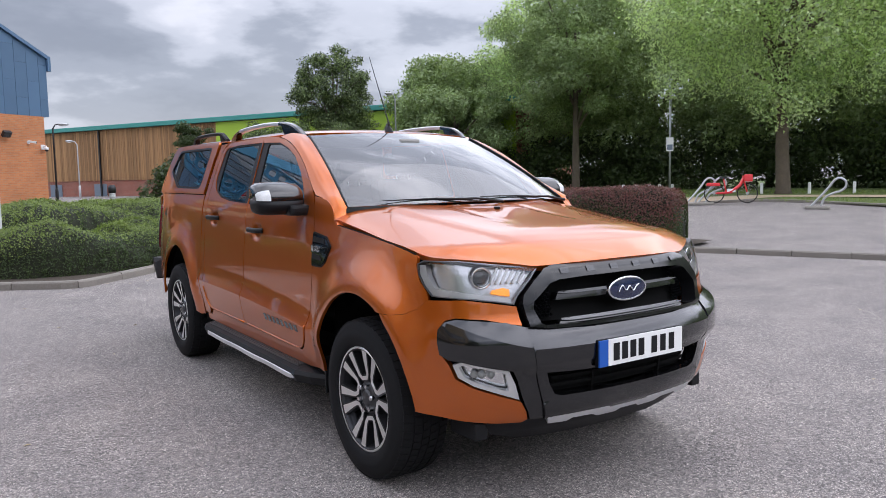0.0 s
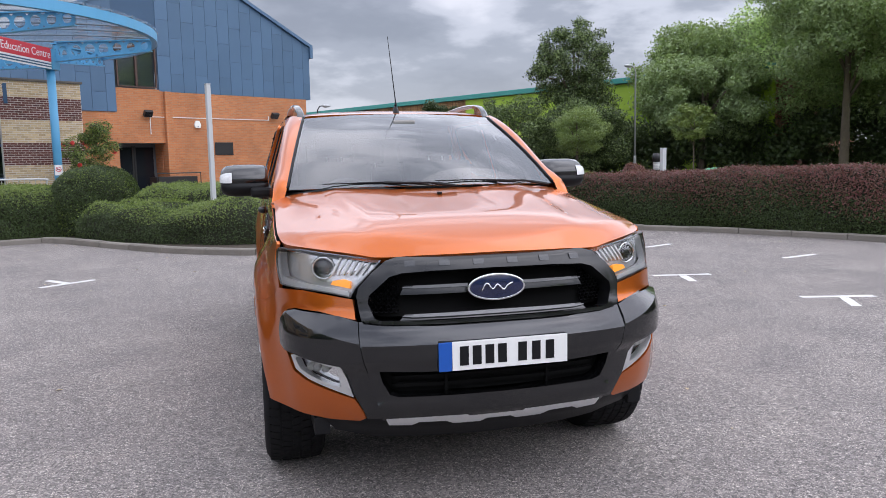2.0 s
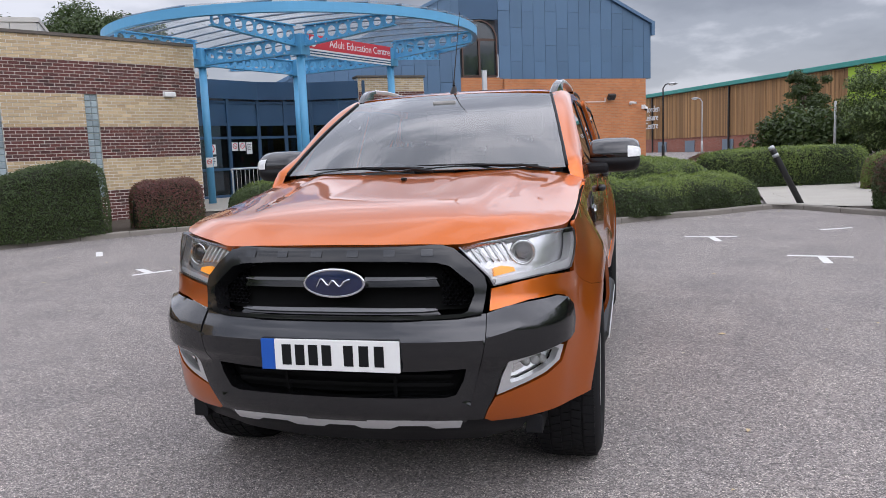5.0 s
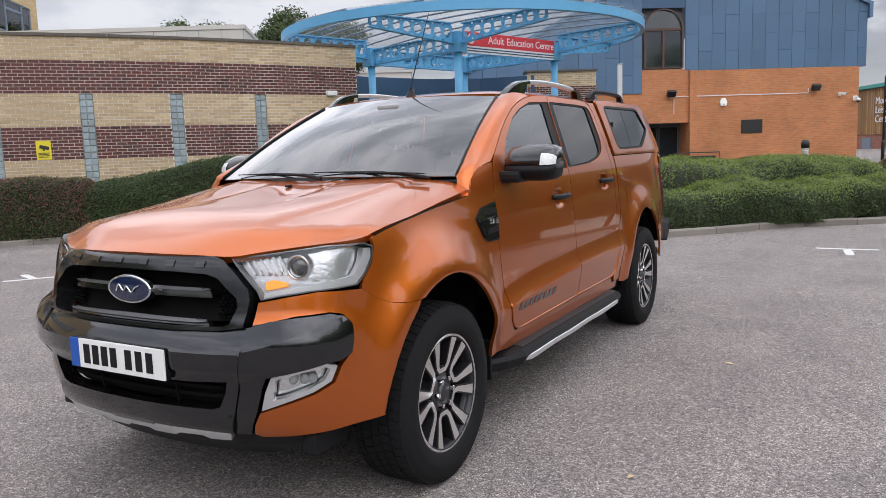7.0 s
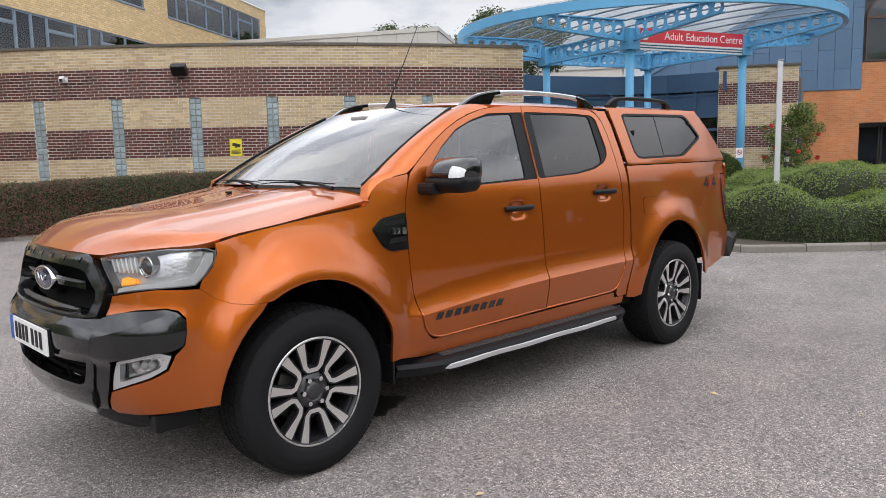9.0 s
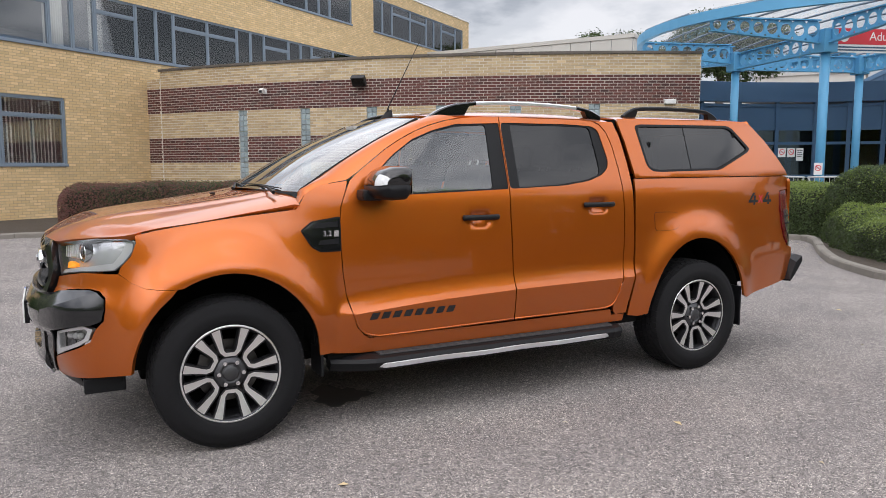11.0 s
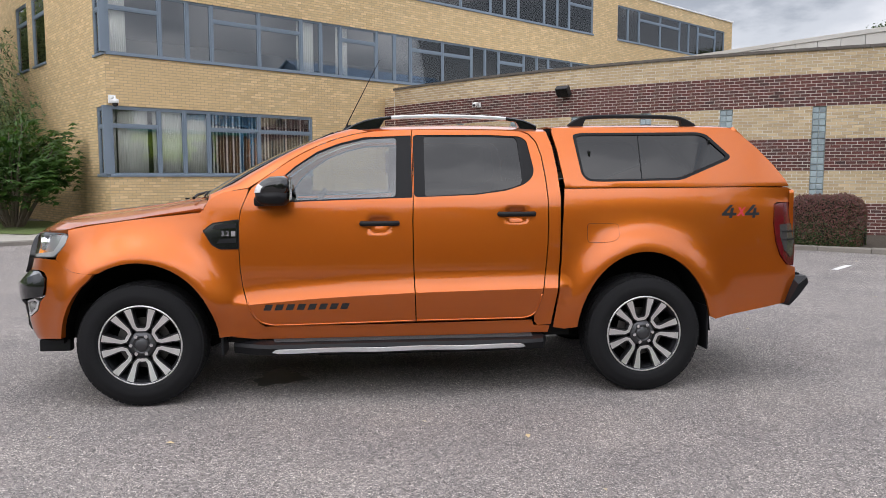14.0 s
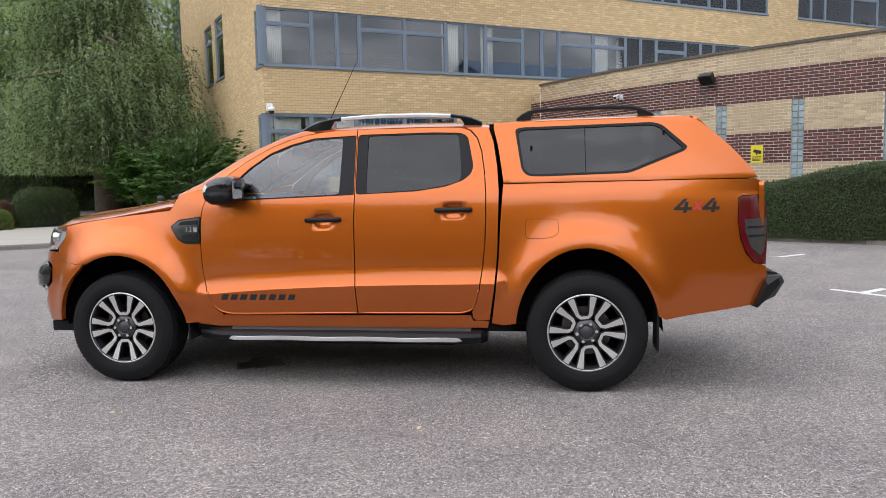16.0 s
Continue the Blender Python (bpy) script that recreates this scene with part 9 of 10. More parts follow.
# ---- inside the cab ----
part("cab_floor", boxed(-0.80, 0.80, -1.1, 0.98, 0.46, 0.52), M["well"], truck)
part("bulkhead", boxed(-0.80, 0.80, -1.14, -1.10, 0.46, 1.22), M["well"], truck)
bm = bmesh.new()
rows = []
for x in [-0.79 + 1.58 * k / 12 for k in range(13)]:
    hump = 0.035 * math.exp(-((x + 0.37) / 0.2) ** 2)
    rows.append([bm.verts.new((x, y, z)) for y, z in ((-1.18, 1.10), (-1.16, 1.262), (-0.95, 1.268 + hump), (-0.82, 1.262 + hump), (-0.76, 1.21 + hump), (-0.74, 1.0), (-0.80, 0.82), (-1.1, 0.80))])
for r0, r1 in zip(rows, rows[1:]):
    for k in range(8):
        bm.faces.new((r0[k], r0[(k + 1) % 8], r1[(k + 1) % 8], r1[k]))
bm.faces.new(rows[0]), bm.faces.new(rows[-1][::-1])
bmesh.ops.recalc_face_normals(bm, faces=bm.faces)
part("dashboard", bm, M["dash"], truck, smooth=False)
# steering wheel on the right-hand side
wheel_m = Matrix.Translation((-0.37, -0.62, 1.16)) @ pose(0, 0, 0, 62, 0, 0)
bm = bmesh.new()
tube(bm, [wheel_m @ Vector((0.185 * math.cos(math.tau * k / 28), 0.185 * math.sin(math.tau * k / 28), 0)) for k in range(29)], 0.016, 8, False)
sw = part("steering_wheel", bm, M["seat"], truck, smooth=True)
for an in (0, 180, 270):
    bm = bmesh.new()
    tube(bm, [wheel_m @ Vector((0, 0, -0.02)), wheel_m @ Vector((0.18 * math.cos(radians(an)), 0.18 * math.sin(radians(an)), 0))], [0.03, 0.014], 8)
    part("wheel_spoke", bm, M["seat"], sw)
bm = bmesh.new()
bmesh.ops.create_uvsphere(bm, u_segments=16, v_segments=8, radius=0.07)
bmesh.ops.transform(bm, matrix=wheel_m @ Matrix.Translation((0, 0, -0.02)) @ Matrix.Diagonal((1, 1, 0.5, 1)), verts=bm.verts)
part("wheel_boss", bm, M["seat"], sw, smooth=True)


def seat(x, y, w, back=0.60):
    s = part("seat_cushion", boxed(x - w / 2, x + w / 2, y - 0.26, y + 0.24, 0.72, 0.90, bevel=0.05), M["seat"], truck)
    m = Matrix.Translation((x, y + 0.22, 0.86)) @ pose(0, 0, 0, -16, 0, 0)
    part("seat_back", boxed(-w / 2, w / 2, -0.06, 0.07, 0.0, back, m, bevel=0.05), M["seat"], truck)
    for dx in ((0,) if w < 0.7 else (-0.38, 0.0, 0.38)):
        part("headrest", boxed(dx - 0.13, dx + 0.13, -0.05, 0.05, back + 0.03, back + 0.20, m, bevel=0.04), M["seat"], truck)
        bm = bmesh.new()
        for k in (-0.05, 0.05):
            tube(bm, [m @ Vector((dx + k, 0, back - 0.02)), m @ Vector((dx + k, 0, back + 0.05))], 0.006, 6)
        part("headrest_post", bm, M["silver"], truck)


seat(-0.37, -0.28, 0.52), seat(0.37, -0.28, 0.52), seat(0.0, 0.55, 1.36, 0.55)
part("headlining", boxed(-0.60, 0.60, -0.36, 0.96, 1.705, 1.715), M["headliner"], truck)
part("mirror_inside", boxed(-0.12, 0.12, -0.60, -0.575, 1.575, 1.64, bevel=0.012), M["car_black"], truck)
part("sensor_housing", boxed(-0.07, 0.07, -0.62, -0.50, 1.655, 1.69, bevel=0.01), M["headliner"], truck)
# wipers lie along the screen's foot
for x0, x1, y0, y1 in ((-0.56, 0.06, -1.17, -1.285), (0.02, 0.60, -1.27, -1.15)):
    bm = bmesh.new()
    a, b = scr_map(x0 / 0.785, 0.03) + Vector((0, -0.012, 0.008)), scr_map(x1 / 0.785, 0.012) + Vector((0, -0.012, 0.008))
    tube(bm, [a, a.lerp(b, 0.5) + Vector((0, -0.004, 0.006)), b], [0.003, 0.0045, 0.003], 6)
    wp = part("wiper", bm, M["car_black"], truck)
    bm = bmesh.new()
    c = a.lerp(b, 0.5) - Vector((0, 0, 0.010))
    tube(bm, [c + Vector((0, -0.005, 0.012)), c.lerp(b, 0.6) + Vector((0.05, -0.04, 0.004)), Vector((b.x + 0.06, b.y - 0.06, b.z - 0.02))], [0.005, 0.007, 0.010], 6)
    part("wiper_arm", bm, M["car_black"], wp)
# aerial
bm = bmesh.new()
rows = []
for t, w, h in ((0, 0.010, 0.0), (0.25, 0.020, 0.02), (0.6, 0.022, 0.045), (1.0, 0.016, 0.05)):
    y = -0.40 + 0.085 * t
    z0 = roof_zf(0, y) - 0.004
    rows.append([bm.verts.new((x, y, z0 + z)) for x, z in ((-w, 0), (-w * 0.6, h * 0.7), (0, h + 0.004), (w * 0.6, h * 0.7), (w, 0))])
for r0, r1 in zip(rows, rows[1:]):
    for k in range(4):
        bm.faces.new((r0[k], r0[k + 1], r1[k + 1], r1[k]))
bm.faces.new(rows[-1])
bmesh.ops.recalc_face_normals(bm, faces=bm.faces)
af = part("aerial_base", bm, M["car_black"], truck, smooth=True)
bm = bmesh.new()
tube(bm, [(0, -0.345, 1.80), (0, -0.335, 1.83), (0, -0.10, 2.28)], [0.009, 0.004, 0.002], 8)
part("aerial_mast", bm, M["car_black"], af)

# ---- mirrors, steps, wheels, underside ----
for sgn in (1, -1):
    sd = LEFT * sgn
    mir = part("mirror_arm", boxed(min(sgn * 0.83, sgn * 0.95), max(sgn * 0.83, sgn * 0.95), -0.90, -0.78, 1.245, 1.305, bevel=0.02), M["car_black"], truck)

    def shell(zs, name, mt, parent):
        bm, rows = bmesh.new(), []
        for x, sc in ((0.85, 0.80), (0.87, 0.94), (0.93, 1.0), (1.035, 1.0), (1.08, 0.93), (1.104, 0.78), (1.114, 0.5)):
            row = []
            for k in range(len(zs)):
                y, z = zs[k]
                row.append(bm.verts.new((sgn * x, -0.77 + y * 1.14 * sc - 0.02 * (x - 0.9), 1.340 + z * 1.06 * sc)))
            rows.append(row)
        for r0, r1 in zip(rows, rows[1:]):
            for k in range(len(zs)):
                bm.faces.new((r0[k], r0[(k + 1) % len(zs)], r1[(k + 1) % len(zs)], r1[k]))
        bm.faces.new(rows[0]), bm.faces.new(rows[-1])
        bmesh.ops.recalc_face_normals(bm, faces=bm.faces)
        return part(name, bm, M[mt], parent, smooth=True)
    shell([(0.085, -0.012), (0.095, 0.02), (0.09, 0.075), (0.06, 0.088), (-0.01, 0.084), (-0.055, 0.06), (-0.085, 0.02), (-0.092, -0.012)], "mirror_cap", "car_gloss", mir)
    shell([(0.085, -0.012), (-0.092, -0.012), (-0.088, -0.05), (-0.06, -0.078), (0.0, -0.086), (0.06, -0.082), (0.08, -0.06)], "mirror_base", "car_black", mir)
    bm = boxed(min(sgn * 0.92, sgn * 1.07), max(sgn * 0.92, sgn * 1.07), -0.672, -0.668, 1.285, 1.405, bevel=0.002)
    part("mirror_glass", bm, M["chrome"], mir)
    bm, rows = bmesh.new(), []
    for x, sc in ((1.045, 0.99), (1.08, 0.93), (1.104, 0.78), (1.113, 0.55)):
        rows.append([bm.verts.new((sgn * (x + 0.004), -0.77 + y * 1.14 * (sc + 0.035) - 0.02 * (x - 0.9), 1.340 + z * 1.06 * sc)) for y, z in ((-0.066, 0.046), (-0.078, 0.033), (-0.087, 0.015), (-0.091, -0.010))])
    for r0, r1 in zip(rows, rows[1:]):
        for k in range(3):
            bm.faces.new((r0[k], r0[k + 1], r1[k + 1], r1[k]))
    bmesh.ops.recalc_face_normals(bm, faces=bm.faces)
    part("mirror_indicator", bm, M["indicator"], mir, smooth=True)
    # side step
    bm, rows = bmesh.new(), []
    for y, k in ((-1.06, 0.25), (-0.95, 0.7), (-0.83, 1.0), (0.85, 1.0), (0.93, 0.85), (0.965, 0.3)):
        x1 = 0.80 + 0.14 * k
        rows.append([bm.verts.new((sgn * x, y, z)) for x, z in ((0.75, 0.415), (x1 - 0.05, 0.386), (x1 - 0.012, 0.374), (x1, 0.352), (x1 - 0.02, 0.306), (0.76, 0.32))])
    for r0, r1 in zip(rows, rows[1:]):
        for k in range(6):
            bm.faces.new((r0[k], r0[(k + 1) % 6], r1[(k + 1) % 6], r1[k]))
    bm.faces.new(rows[0]), bm.faces.new(rows[-1])
    bmesh.ops.recalc_face_normals(bm, faces=bm.faces)
    st = part("side_step", bm, M["car_black"], truck, "black ribbed side step")
    for k in range(7):
        x = 0.81 + k * 0.0135
        z = 0.4145 - (x - 0.75) * 0.207
        part("tread_rib", boxed(min(sgn * x, sgn * (x + 0.007)), max(sgn * x, sgn * (x + 0.007)), -0.82 + 0.004 * k, 0.86, z, z + 0.008), M["trim_grey"], st)
    bm, rows = bmesh.new(), []
    for y in [-0.86 + 1.72 * k / 40 for k in range(41)]:
        w = 0.0025 * math.sin(y * 11.0)
        e = step01(0.76, 0.86, abs(y))
        rows.append([bm.verts.new((sgn * x, y, z)) for x, z in ((0.910, 0.368 - 0.02 * e), (0.944 + w * 0.4 - 0.03 * e, 0.346 + w - 0.008 * e), (0.944 - 0.03 * e, 0.322 + w + 0.008 * e), (0.914, 0.312 + 0.012 * e))])
    for r0, r1 in zip(rows, rows[1:]):
        for k in range(4):
            bm.faces.new((r0[k], r0[(k + 1) % 4], r1[(k + 1) % 4], r1[k]))
    bm.faces.new(rows[0]), bm.faces.new(rows[-1])
    bmesh.ops.recalc_face_normals(bm, faces=bm.faces)
    part("step_trim", bm, M["silver"], st, "bright metal edge strip")
    # wheel wells
    for yc, a, b in ((WHEEL_F, 0.50, 0.53), (WHEEL_R, 0.48, 0.56)):
        bm, rows = bmesh.new(), []
        for x in (0.52, 0.79 if yc < 0 else 0.86):
            rows.append([bm.verts.new((sgn * x, yc + a * math.cos(radians(t)), 0.385 + b * math.sin(radians(t)))) for t in range(0, 181, 12)])
        for k in range(len(rows[0]) - 1):
            bm.faces.new((rows[0][k], rows[0][k + 1], rows[1][k + 1], rows[1][k]))
        bm.faces.new(rows[0])
        bmesh.ops.recalc_face_normals(bm, faces=bm.faces)
        part("wheel_well", bm, M["well"], truck)
    part("mudflap", boxed(min(sgn * 0.68, sgn * 0.90), max(sgn * 0.68, sgn * 0.90), 2.045, 2.06, 0.27, 0.56, bevel=0.004), M["car_black"], truck)
    part("mudflap", boxed(min(sgn * 0.70, sgn * 0.88), max(sgn * 0.70, sgn * 0.88), -1.13, -1.115, 0.30, 0.50, bevel=0.004), M["car_black"], truck)
part("underbody", boxed(-0.62, 0.62, -2.2, 1.95, 0.38, 0.62, bevel=0.03), M["well"], truck)
# unseen boxes added low under the truck to keep light off the ground
part("gearbox", boxed(-0.22, 0.22, -1.5, 0.55, 0.27, 0.40, bevel=0.04), M["well"], truck)
for sgn in (1, -1):
    part("chassis_rail", boxed(sgn * 0.42 - 0.06, sgn * 0.42 + 0.06, -2.0, 1.85, 0.30, 0.42, bevel=0.01), M["well"], truck)
    part("fuel_tank" if sgn > 0 else "exhaust_box", boxed(sgn * 0.64 - 0.14, sgn * 0.64 + 0.14, -0.55, 0.75, 0.26, 0.40, bevel=0.03), M["well"], truck)
part("engine_bay", boxed(-0.55, 0.55, -2.10, -1.1, 0.62, 1.05), M["well"], truck)
part("load_bed_floor", boxed(-0.76, 0.76, 1.05, 2.60, 1.0, 1.05), M["well"], truck)
for sgn in (1, -1):
    part("floor_side", boxed(min(sgn * 0.62, sgn * 0.84), max(sgn * 0.62, sgn * 0.84), -1.08, 1.12, 0.38, 0.47), M["well"], truck)
    part("bed_liner", boxed(min(sgn * 0.68, sgn * 0.74), max(sgn * 0.68, sgn * 0.74), 1.06, 2.55, 0.95, 1.32), M["well"], truck)
    part("bed_liner", boxed(min(sgn * 0.50, sgn * 0.74), max(sgn * 0.50, sgn * 0.74), 2.08, 2.58, 0.56, 0.95), M["well"], truck)
part("radiator_support", boxed(-0.50, 0.50, -2.30, -2.26, 0.42, 0.98), M["well"], truck)
for y in (WHEEL_F, WHEEL_R):
    bm = bmesh.new()
    tube(bm, [(-0.68, y, WHEEL_Z), (0.68, y, WHEEL_Z)], 0.05, 12)
    part("axle", bm, M["well"], truck)


def build_wheel():
    # outer face looks along +x; tyre lathe
    prof = [(0.248, -0.11), (0.262, -0.128), (0.30, -0.138), (0.345, -0.134), (0.372, -0.118), (0.3815, -0.095), (0.3835, 0.0), (0.3815, 0.095), (0.372, 0.118), (0.345, 0.134), (0.325, 0.1365), (0.322, 0.1385), (0.30, 0.138), (0.275, 0.134), (0.262, 0.128), (0.248, 0.11)]
    N_ = 72

    def lathe(prof, name, mt, parent, smooth=True):
        bm = bmesh.new()
        rr = [[bm.verts.new((x, r * math.cos(math.tau * k / N_), r * math.sin(math.tau * k / N_))) for k in range(N_)] for r, x in prof]
        for q0, q1 in zip(rr, rr[1:]):
            for k in range(N_):
                bm.faces.new((q0[k], q0[(k + 1) % N_], q1[(k + 1) % N_], q1[k]))
        bmesh.ops.recalc_face_normals(bm, faces=bm.faces)
        return part(name, bm, M[mt], parent, smooth=smooth)
    w = lathe([(0.232, -0.06), (0.05, -0.06), (0.05, 0.0), (0.0005, 0.0)], "wheel", "well", None, False)
    lathe(prof, "tyre", "rubber", w)
    vs, fs = [], []
    rows_ = [(-0.116, -0.072, 0.0), (-0.062, -0.024, 0.5), (-0.016, 0.016, 0.0), (0.024, 0.062, 0.5), (0.072, 0.116, 0.0)]
    nb = 60
    for x0, x1, ph in rows_:
        for k in range(nb):
            a0, a1 = math.tau * (k + ph + 0.06) / nb, math.tau * (k + ph + 0.90) / nb
            sk = 0.010 * (1 if x0 >= 0 else -1)
            b = len(vs)
            for r in (0.378, 0.3885):
                for (x, an) in ((x0, a0), (x1, a0 + sk * 2), (x1, a1 + sk * 2), (x0, a1)):
                    rr_ = r - 1.0 * max(0.0, abs(x) - 0.09) * 0.30
                    vs.append((x, rr_ * math.cos(an), rr_ * math.sin(an)))
            fs += [(b + 4, b + 5, b + 6, b + 7), (b, b + 1, b + 5, b + 4), (b + 1, b + 2, b + 6, b + 5), (b + 2, b + 3, b + 7, b + 6), (b + 3, b, b + 4, b + 7)]
    raw("tread_block", vs, fs, M["rubber"], w, kind="stuff")
    rim = lathe([(0.232, -0.10), (0.226, 0.085), (0.240, 0.100), (0.2505, 0.108), (0.253, 0.116), (0.2495, 0.120), (0.238, 0.116), (0.232, 0.100), (0.2255, 0.06), (0.222, 0.0)], "rim", "alloy_dark", w)
    lathe([(0.2535, 0.117), (0.2495, 0.1215), (0.243, 0.119)], "rim_lip", "alloy", w)
    lathe([(0.05, 0.02), (0.16, 0.02), (0.16, 0.008), (0.05, 0.008)], "brake_disc", "disc", w, False)
    part("caliper", boxed(-0.02, 0.045, -0.05, 0.05, 0.085, 0.165, pose(0, 0, 0, 70, 0, 0), bevel=0.01), M["disc"], w)
    # six machined U-shaped spokes round large dark pockets
    half = [(0.0, 0.0960, 0.020), (0.024, 0.0960, 0.020), (0.041, 0.114, 0.023), (0.049, 0.140, 0.026), (0.058, 0.175, 0.033), (0.069, 0.212, 0.041), (0.076, 0.238, 0.046)]
    full = [(-c, r, q) for c, r, q in half[:0:-1]] + half
    for i in range(6):
        th = math.tau * i / 6 + math.pi / 2
        e_r, e_t = Vector((0, math.cos(th), math.sin(th))), Vector((0, -math.sin(th), math.cos(th)))
        for nm_, grow, mt in (("spoke", 0.007, "alloy_dark"), ("spoke_face", 0.0, "alloy")):
            bm, rows = bmesh.new(), []
            for j, (c, r, q) in enumerate(full):
                c0, r0, _ = full[max(j - 1, 0)]
                c1, r1, _ = full[min(j + 1, len(full) - 1)]
                d = Vector((c1 - c0, r1 - r0)).normalized()
                nv_ = Vector((-d.y, d.x))
                x = 0.090 + 0.024 * max(0.0, (r - 0.09) / 0.146) + (0.0018 if not grow else 0.0)
                row = []
                for sg_ in (-1, 1):
                    o = nv_ * sg_ * (q / 2 + grow)
                    row.append(bm.verts.new(Vector((x, 0, 0)) + e_t * (c + o.x) + e_r * (r + o.y)))
                if grow:
                    for v in row[:]:
                        row.append(bm.verts.new((x - 0.045, v.co.y, v.co.z)))
                rows.append(row)
            for r0, r1 in zip(rows, rows[1:]):
                bm.faces.new((r0[0], r0[1], r1[1], r1[0]))
                if grow:
                    bm.faces.new((r0[0], r0[2], r1[2], r1[0])), bm.faces.new((r0[1], r0[3], r1[3], r1[1]))
            bmesh.ops.recalc_face_normals(bm, faces=bm.faces)
            if not grow and sum(f.normal.x for f in bm.faces) < 0:
                bmesh.ops.reverse_faces(bm, faces=bm.faces)
            part(nm_, bm, M[mt], w)
    hub = lathe([(0.084, 0.05), (0.084, 0.080), (0.078, 0.0870), (0.060, 0.0885), (0.052, 0.098), (0.048, 0.092), (0.040, 0.091), (0.038, 0.100), (0.034, 0.103), (0.0005, 0.104)], "hub", "hub_grey", w)
    for i in range(6):
        th = math.tau * i / 6
        bm = bmesh.new()
        bmesh.ops.create_cone(bm, cap_ends=True, segments=6, radius1=0.0125, radius2=0.0115, depth=0.022)
        bmesh.ops.transform(bm, matrix=Matrix.Translation((0.100, 0.0615 * math.cos(th), 0.0615 * math.sin(th))) @ pose(0, 0, 0, 0, 90, 0), verts=bm.verts)
        part("wheel_nut", bm, M["chrome"], w)
    return w


wheel0 = build_wheel()
for k, (sgn, y) in enumerate(((1, WHEEL_F), (1, WHEEL_R), (-1, WHEEL_F), (-1, WHEEL_R))):
    ob = wheel0 if k == 0 else copy_thing(wheel0, Matrix())
    ob.parent = truck
    ob.matrix_basis = Matrix.Translation((sgn * 0.795, y, WHEEL_Z)) @ pose(0, 0, 0, (0, 7.6, 14, 41)[k], 0, 0 if sgn > 0 else 180)

# ---- posts, lamps and signs round the car park ----
def lathe_part(name, prof, material, parent, label="", sides=20, m=None, smooth=True):
    bm = bmesh.new()
    rr = [[bm.verts.new((r * math.cos(math.tau * k / sides), r * math.sin(math.tau * k / sides), z)) for k in range(sides)] for r, z in prof]
    for q0, q1 in zip(rr, rr[1:]):
        for k in range(sides):
            bm.faces.new((q0[k], q0[(k + 1) % sides], q1[(k + 1) % sides], q1[k]))
    bm.faces.new(rr[0][::-1]), bm.faces.new(rr[-1])
    bmesh.ops.recalc_face_normals(bm, faces=bm.faces)
    if m is not None:
        bmesh.ops.transform(bm, matrix=m, verts=bm.verts)
    return part(name, bm, M[material], parent, label, smooth=smooth)


def rod(name, pts, r, material, parent, label="", sides=8):
    bm = bmesh.new()
    tube(bm, pts, r, sides)
    return part(name, bm, M[material], parent, label, smooth=True)


M["lens_white"] = mat("lamp_diffuser", (0.75, 0.76, 0.74), 0.3, var=0.05, scale=8, fine=0.02, bump=0.0)
M["bike_red"] = mat("bike_red_paint", (0.68, 0.02, 0.025), 0.3, var=0.05, scale=6, fine=0.02, bump=0.0, coat=0.8)
M["bin_green"] = mat("bin_green_plastic", (0.012, 0.26, 0.10), 0.45, var=0.08, scale=6, fine=0.03, bump=0.05)
M["barrier"] = mat("barrier_galvanised", (0.50, 0.51, 0.52), 0.4, metal=0.6, var=0.1, scale=5, fine=0.05, bump=0.05)
M["oil"] = mat("oil_stain", (0.010, 0.010, 0.011), 0.5, var=0.3, scale=9, fine=0.2, fscale=60, bump=0.3, bscale=90, bdist=0.003)
M["dry_leaf"] = mat("dry_leaf", (0.42, 0.31, 0.15), 0.8, var=0.2, scale=30, fine=0.1, bump=0.0, island=0.5, tint=(0.55, 0.50, 0.40))
M["plaque"] = mat("bronze_plaque", (0.09, 0.06, 0.055), 0.45, metal=0.4, var=0.2, scale=5, fine=0.1, bump=0.2)

# tall pale post in the island bed
post = thing("post", "tall pale grey square metal post among hedges", "post", (-1.70, 9.86, 0.08), 30)
part("shaft", boxed(-0.042, 0.042, -0.042, 0.042, -0.1, 2.86, bevel=0.008), M["pale_post"], post)
part("cap", boxed(-0.045, 0.045, -0.045, 0.045, 2.862, 2.88, bevel=0.006), M["grey_metal"], post)


def street_lamp(at, h, arm, turn, label, material="grey_metal"):
    x, y = at
    o = thing("street_lamp", label, "street lamp", (x, y, rise(x, y)), turn, group="street lamps")
    lathe_part("base", [(0.085, -0.1), (0.085, 0.9), (0.06, 1.0)], material, o)
    rod("pole", [(0, 0, 0.95), (0, 0, h - 0.25), (arm * 0.25, 0, h - 0.03), (arm * 0.6, 0, h + 0.02)], [0.055, 0.042, 0.036, 0.034], material, o)
    bm = bmesh.new()
    bmesh.ops.create_uvsphere(bm, u_segments=16, v_segments=8, radius=1.0)
    bmesh.ops.transform(bm, matrix=Matrix.Translation((arm, 0, h + 0.02)) @ Matrix.Diagonal((0.33, 0.13, 0.085, 1)), verts=bm.verts)
    hd = part("lamp_head", bm, M["grey_metal"], o, smooth=True)
    bm = bmesh.new()
    bmesh.ops.create_uvsphere(bm, u_segments=14, v_segments=6, radius=1.0)
    bmesh.ops.transform(bm, matrix=Matrix.Translation((arm + 0.04, 0, h - 0.045)) @ Matrix.Diagonal((0.2, 0.09, 0.05, 1)), verts=bm.verts)
    part("diffuser", bm, M["lens_white"], hd, smooth=True)


street_lamp((19.3, 32.3), 5.75, -0.55, 20, "tall grey street lamp with a curved arm")
street_lamp((2.95, 40.8), 4.45, -0.6, 205, "dark street lamp beside the timber hall", "black")
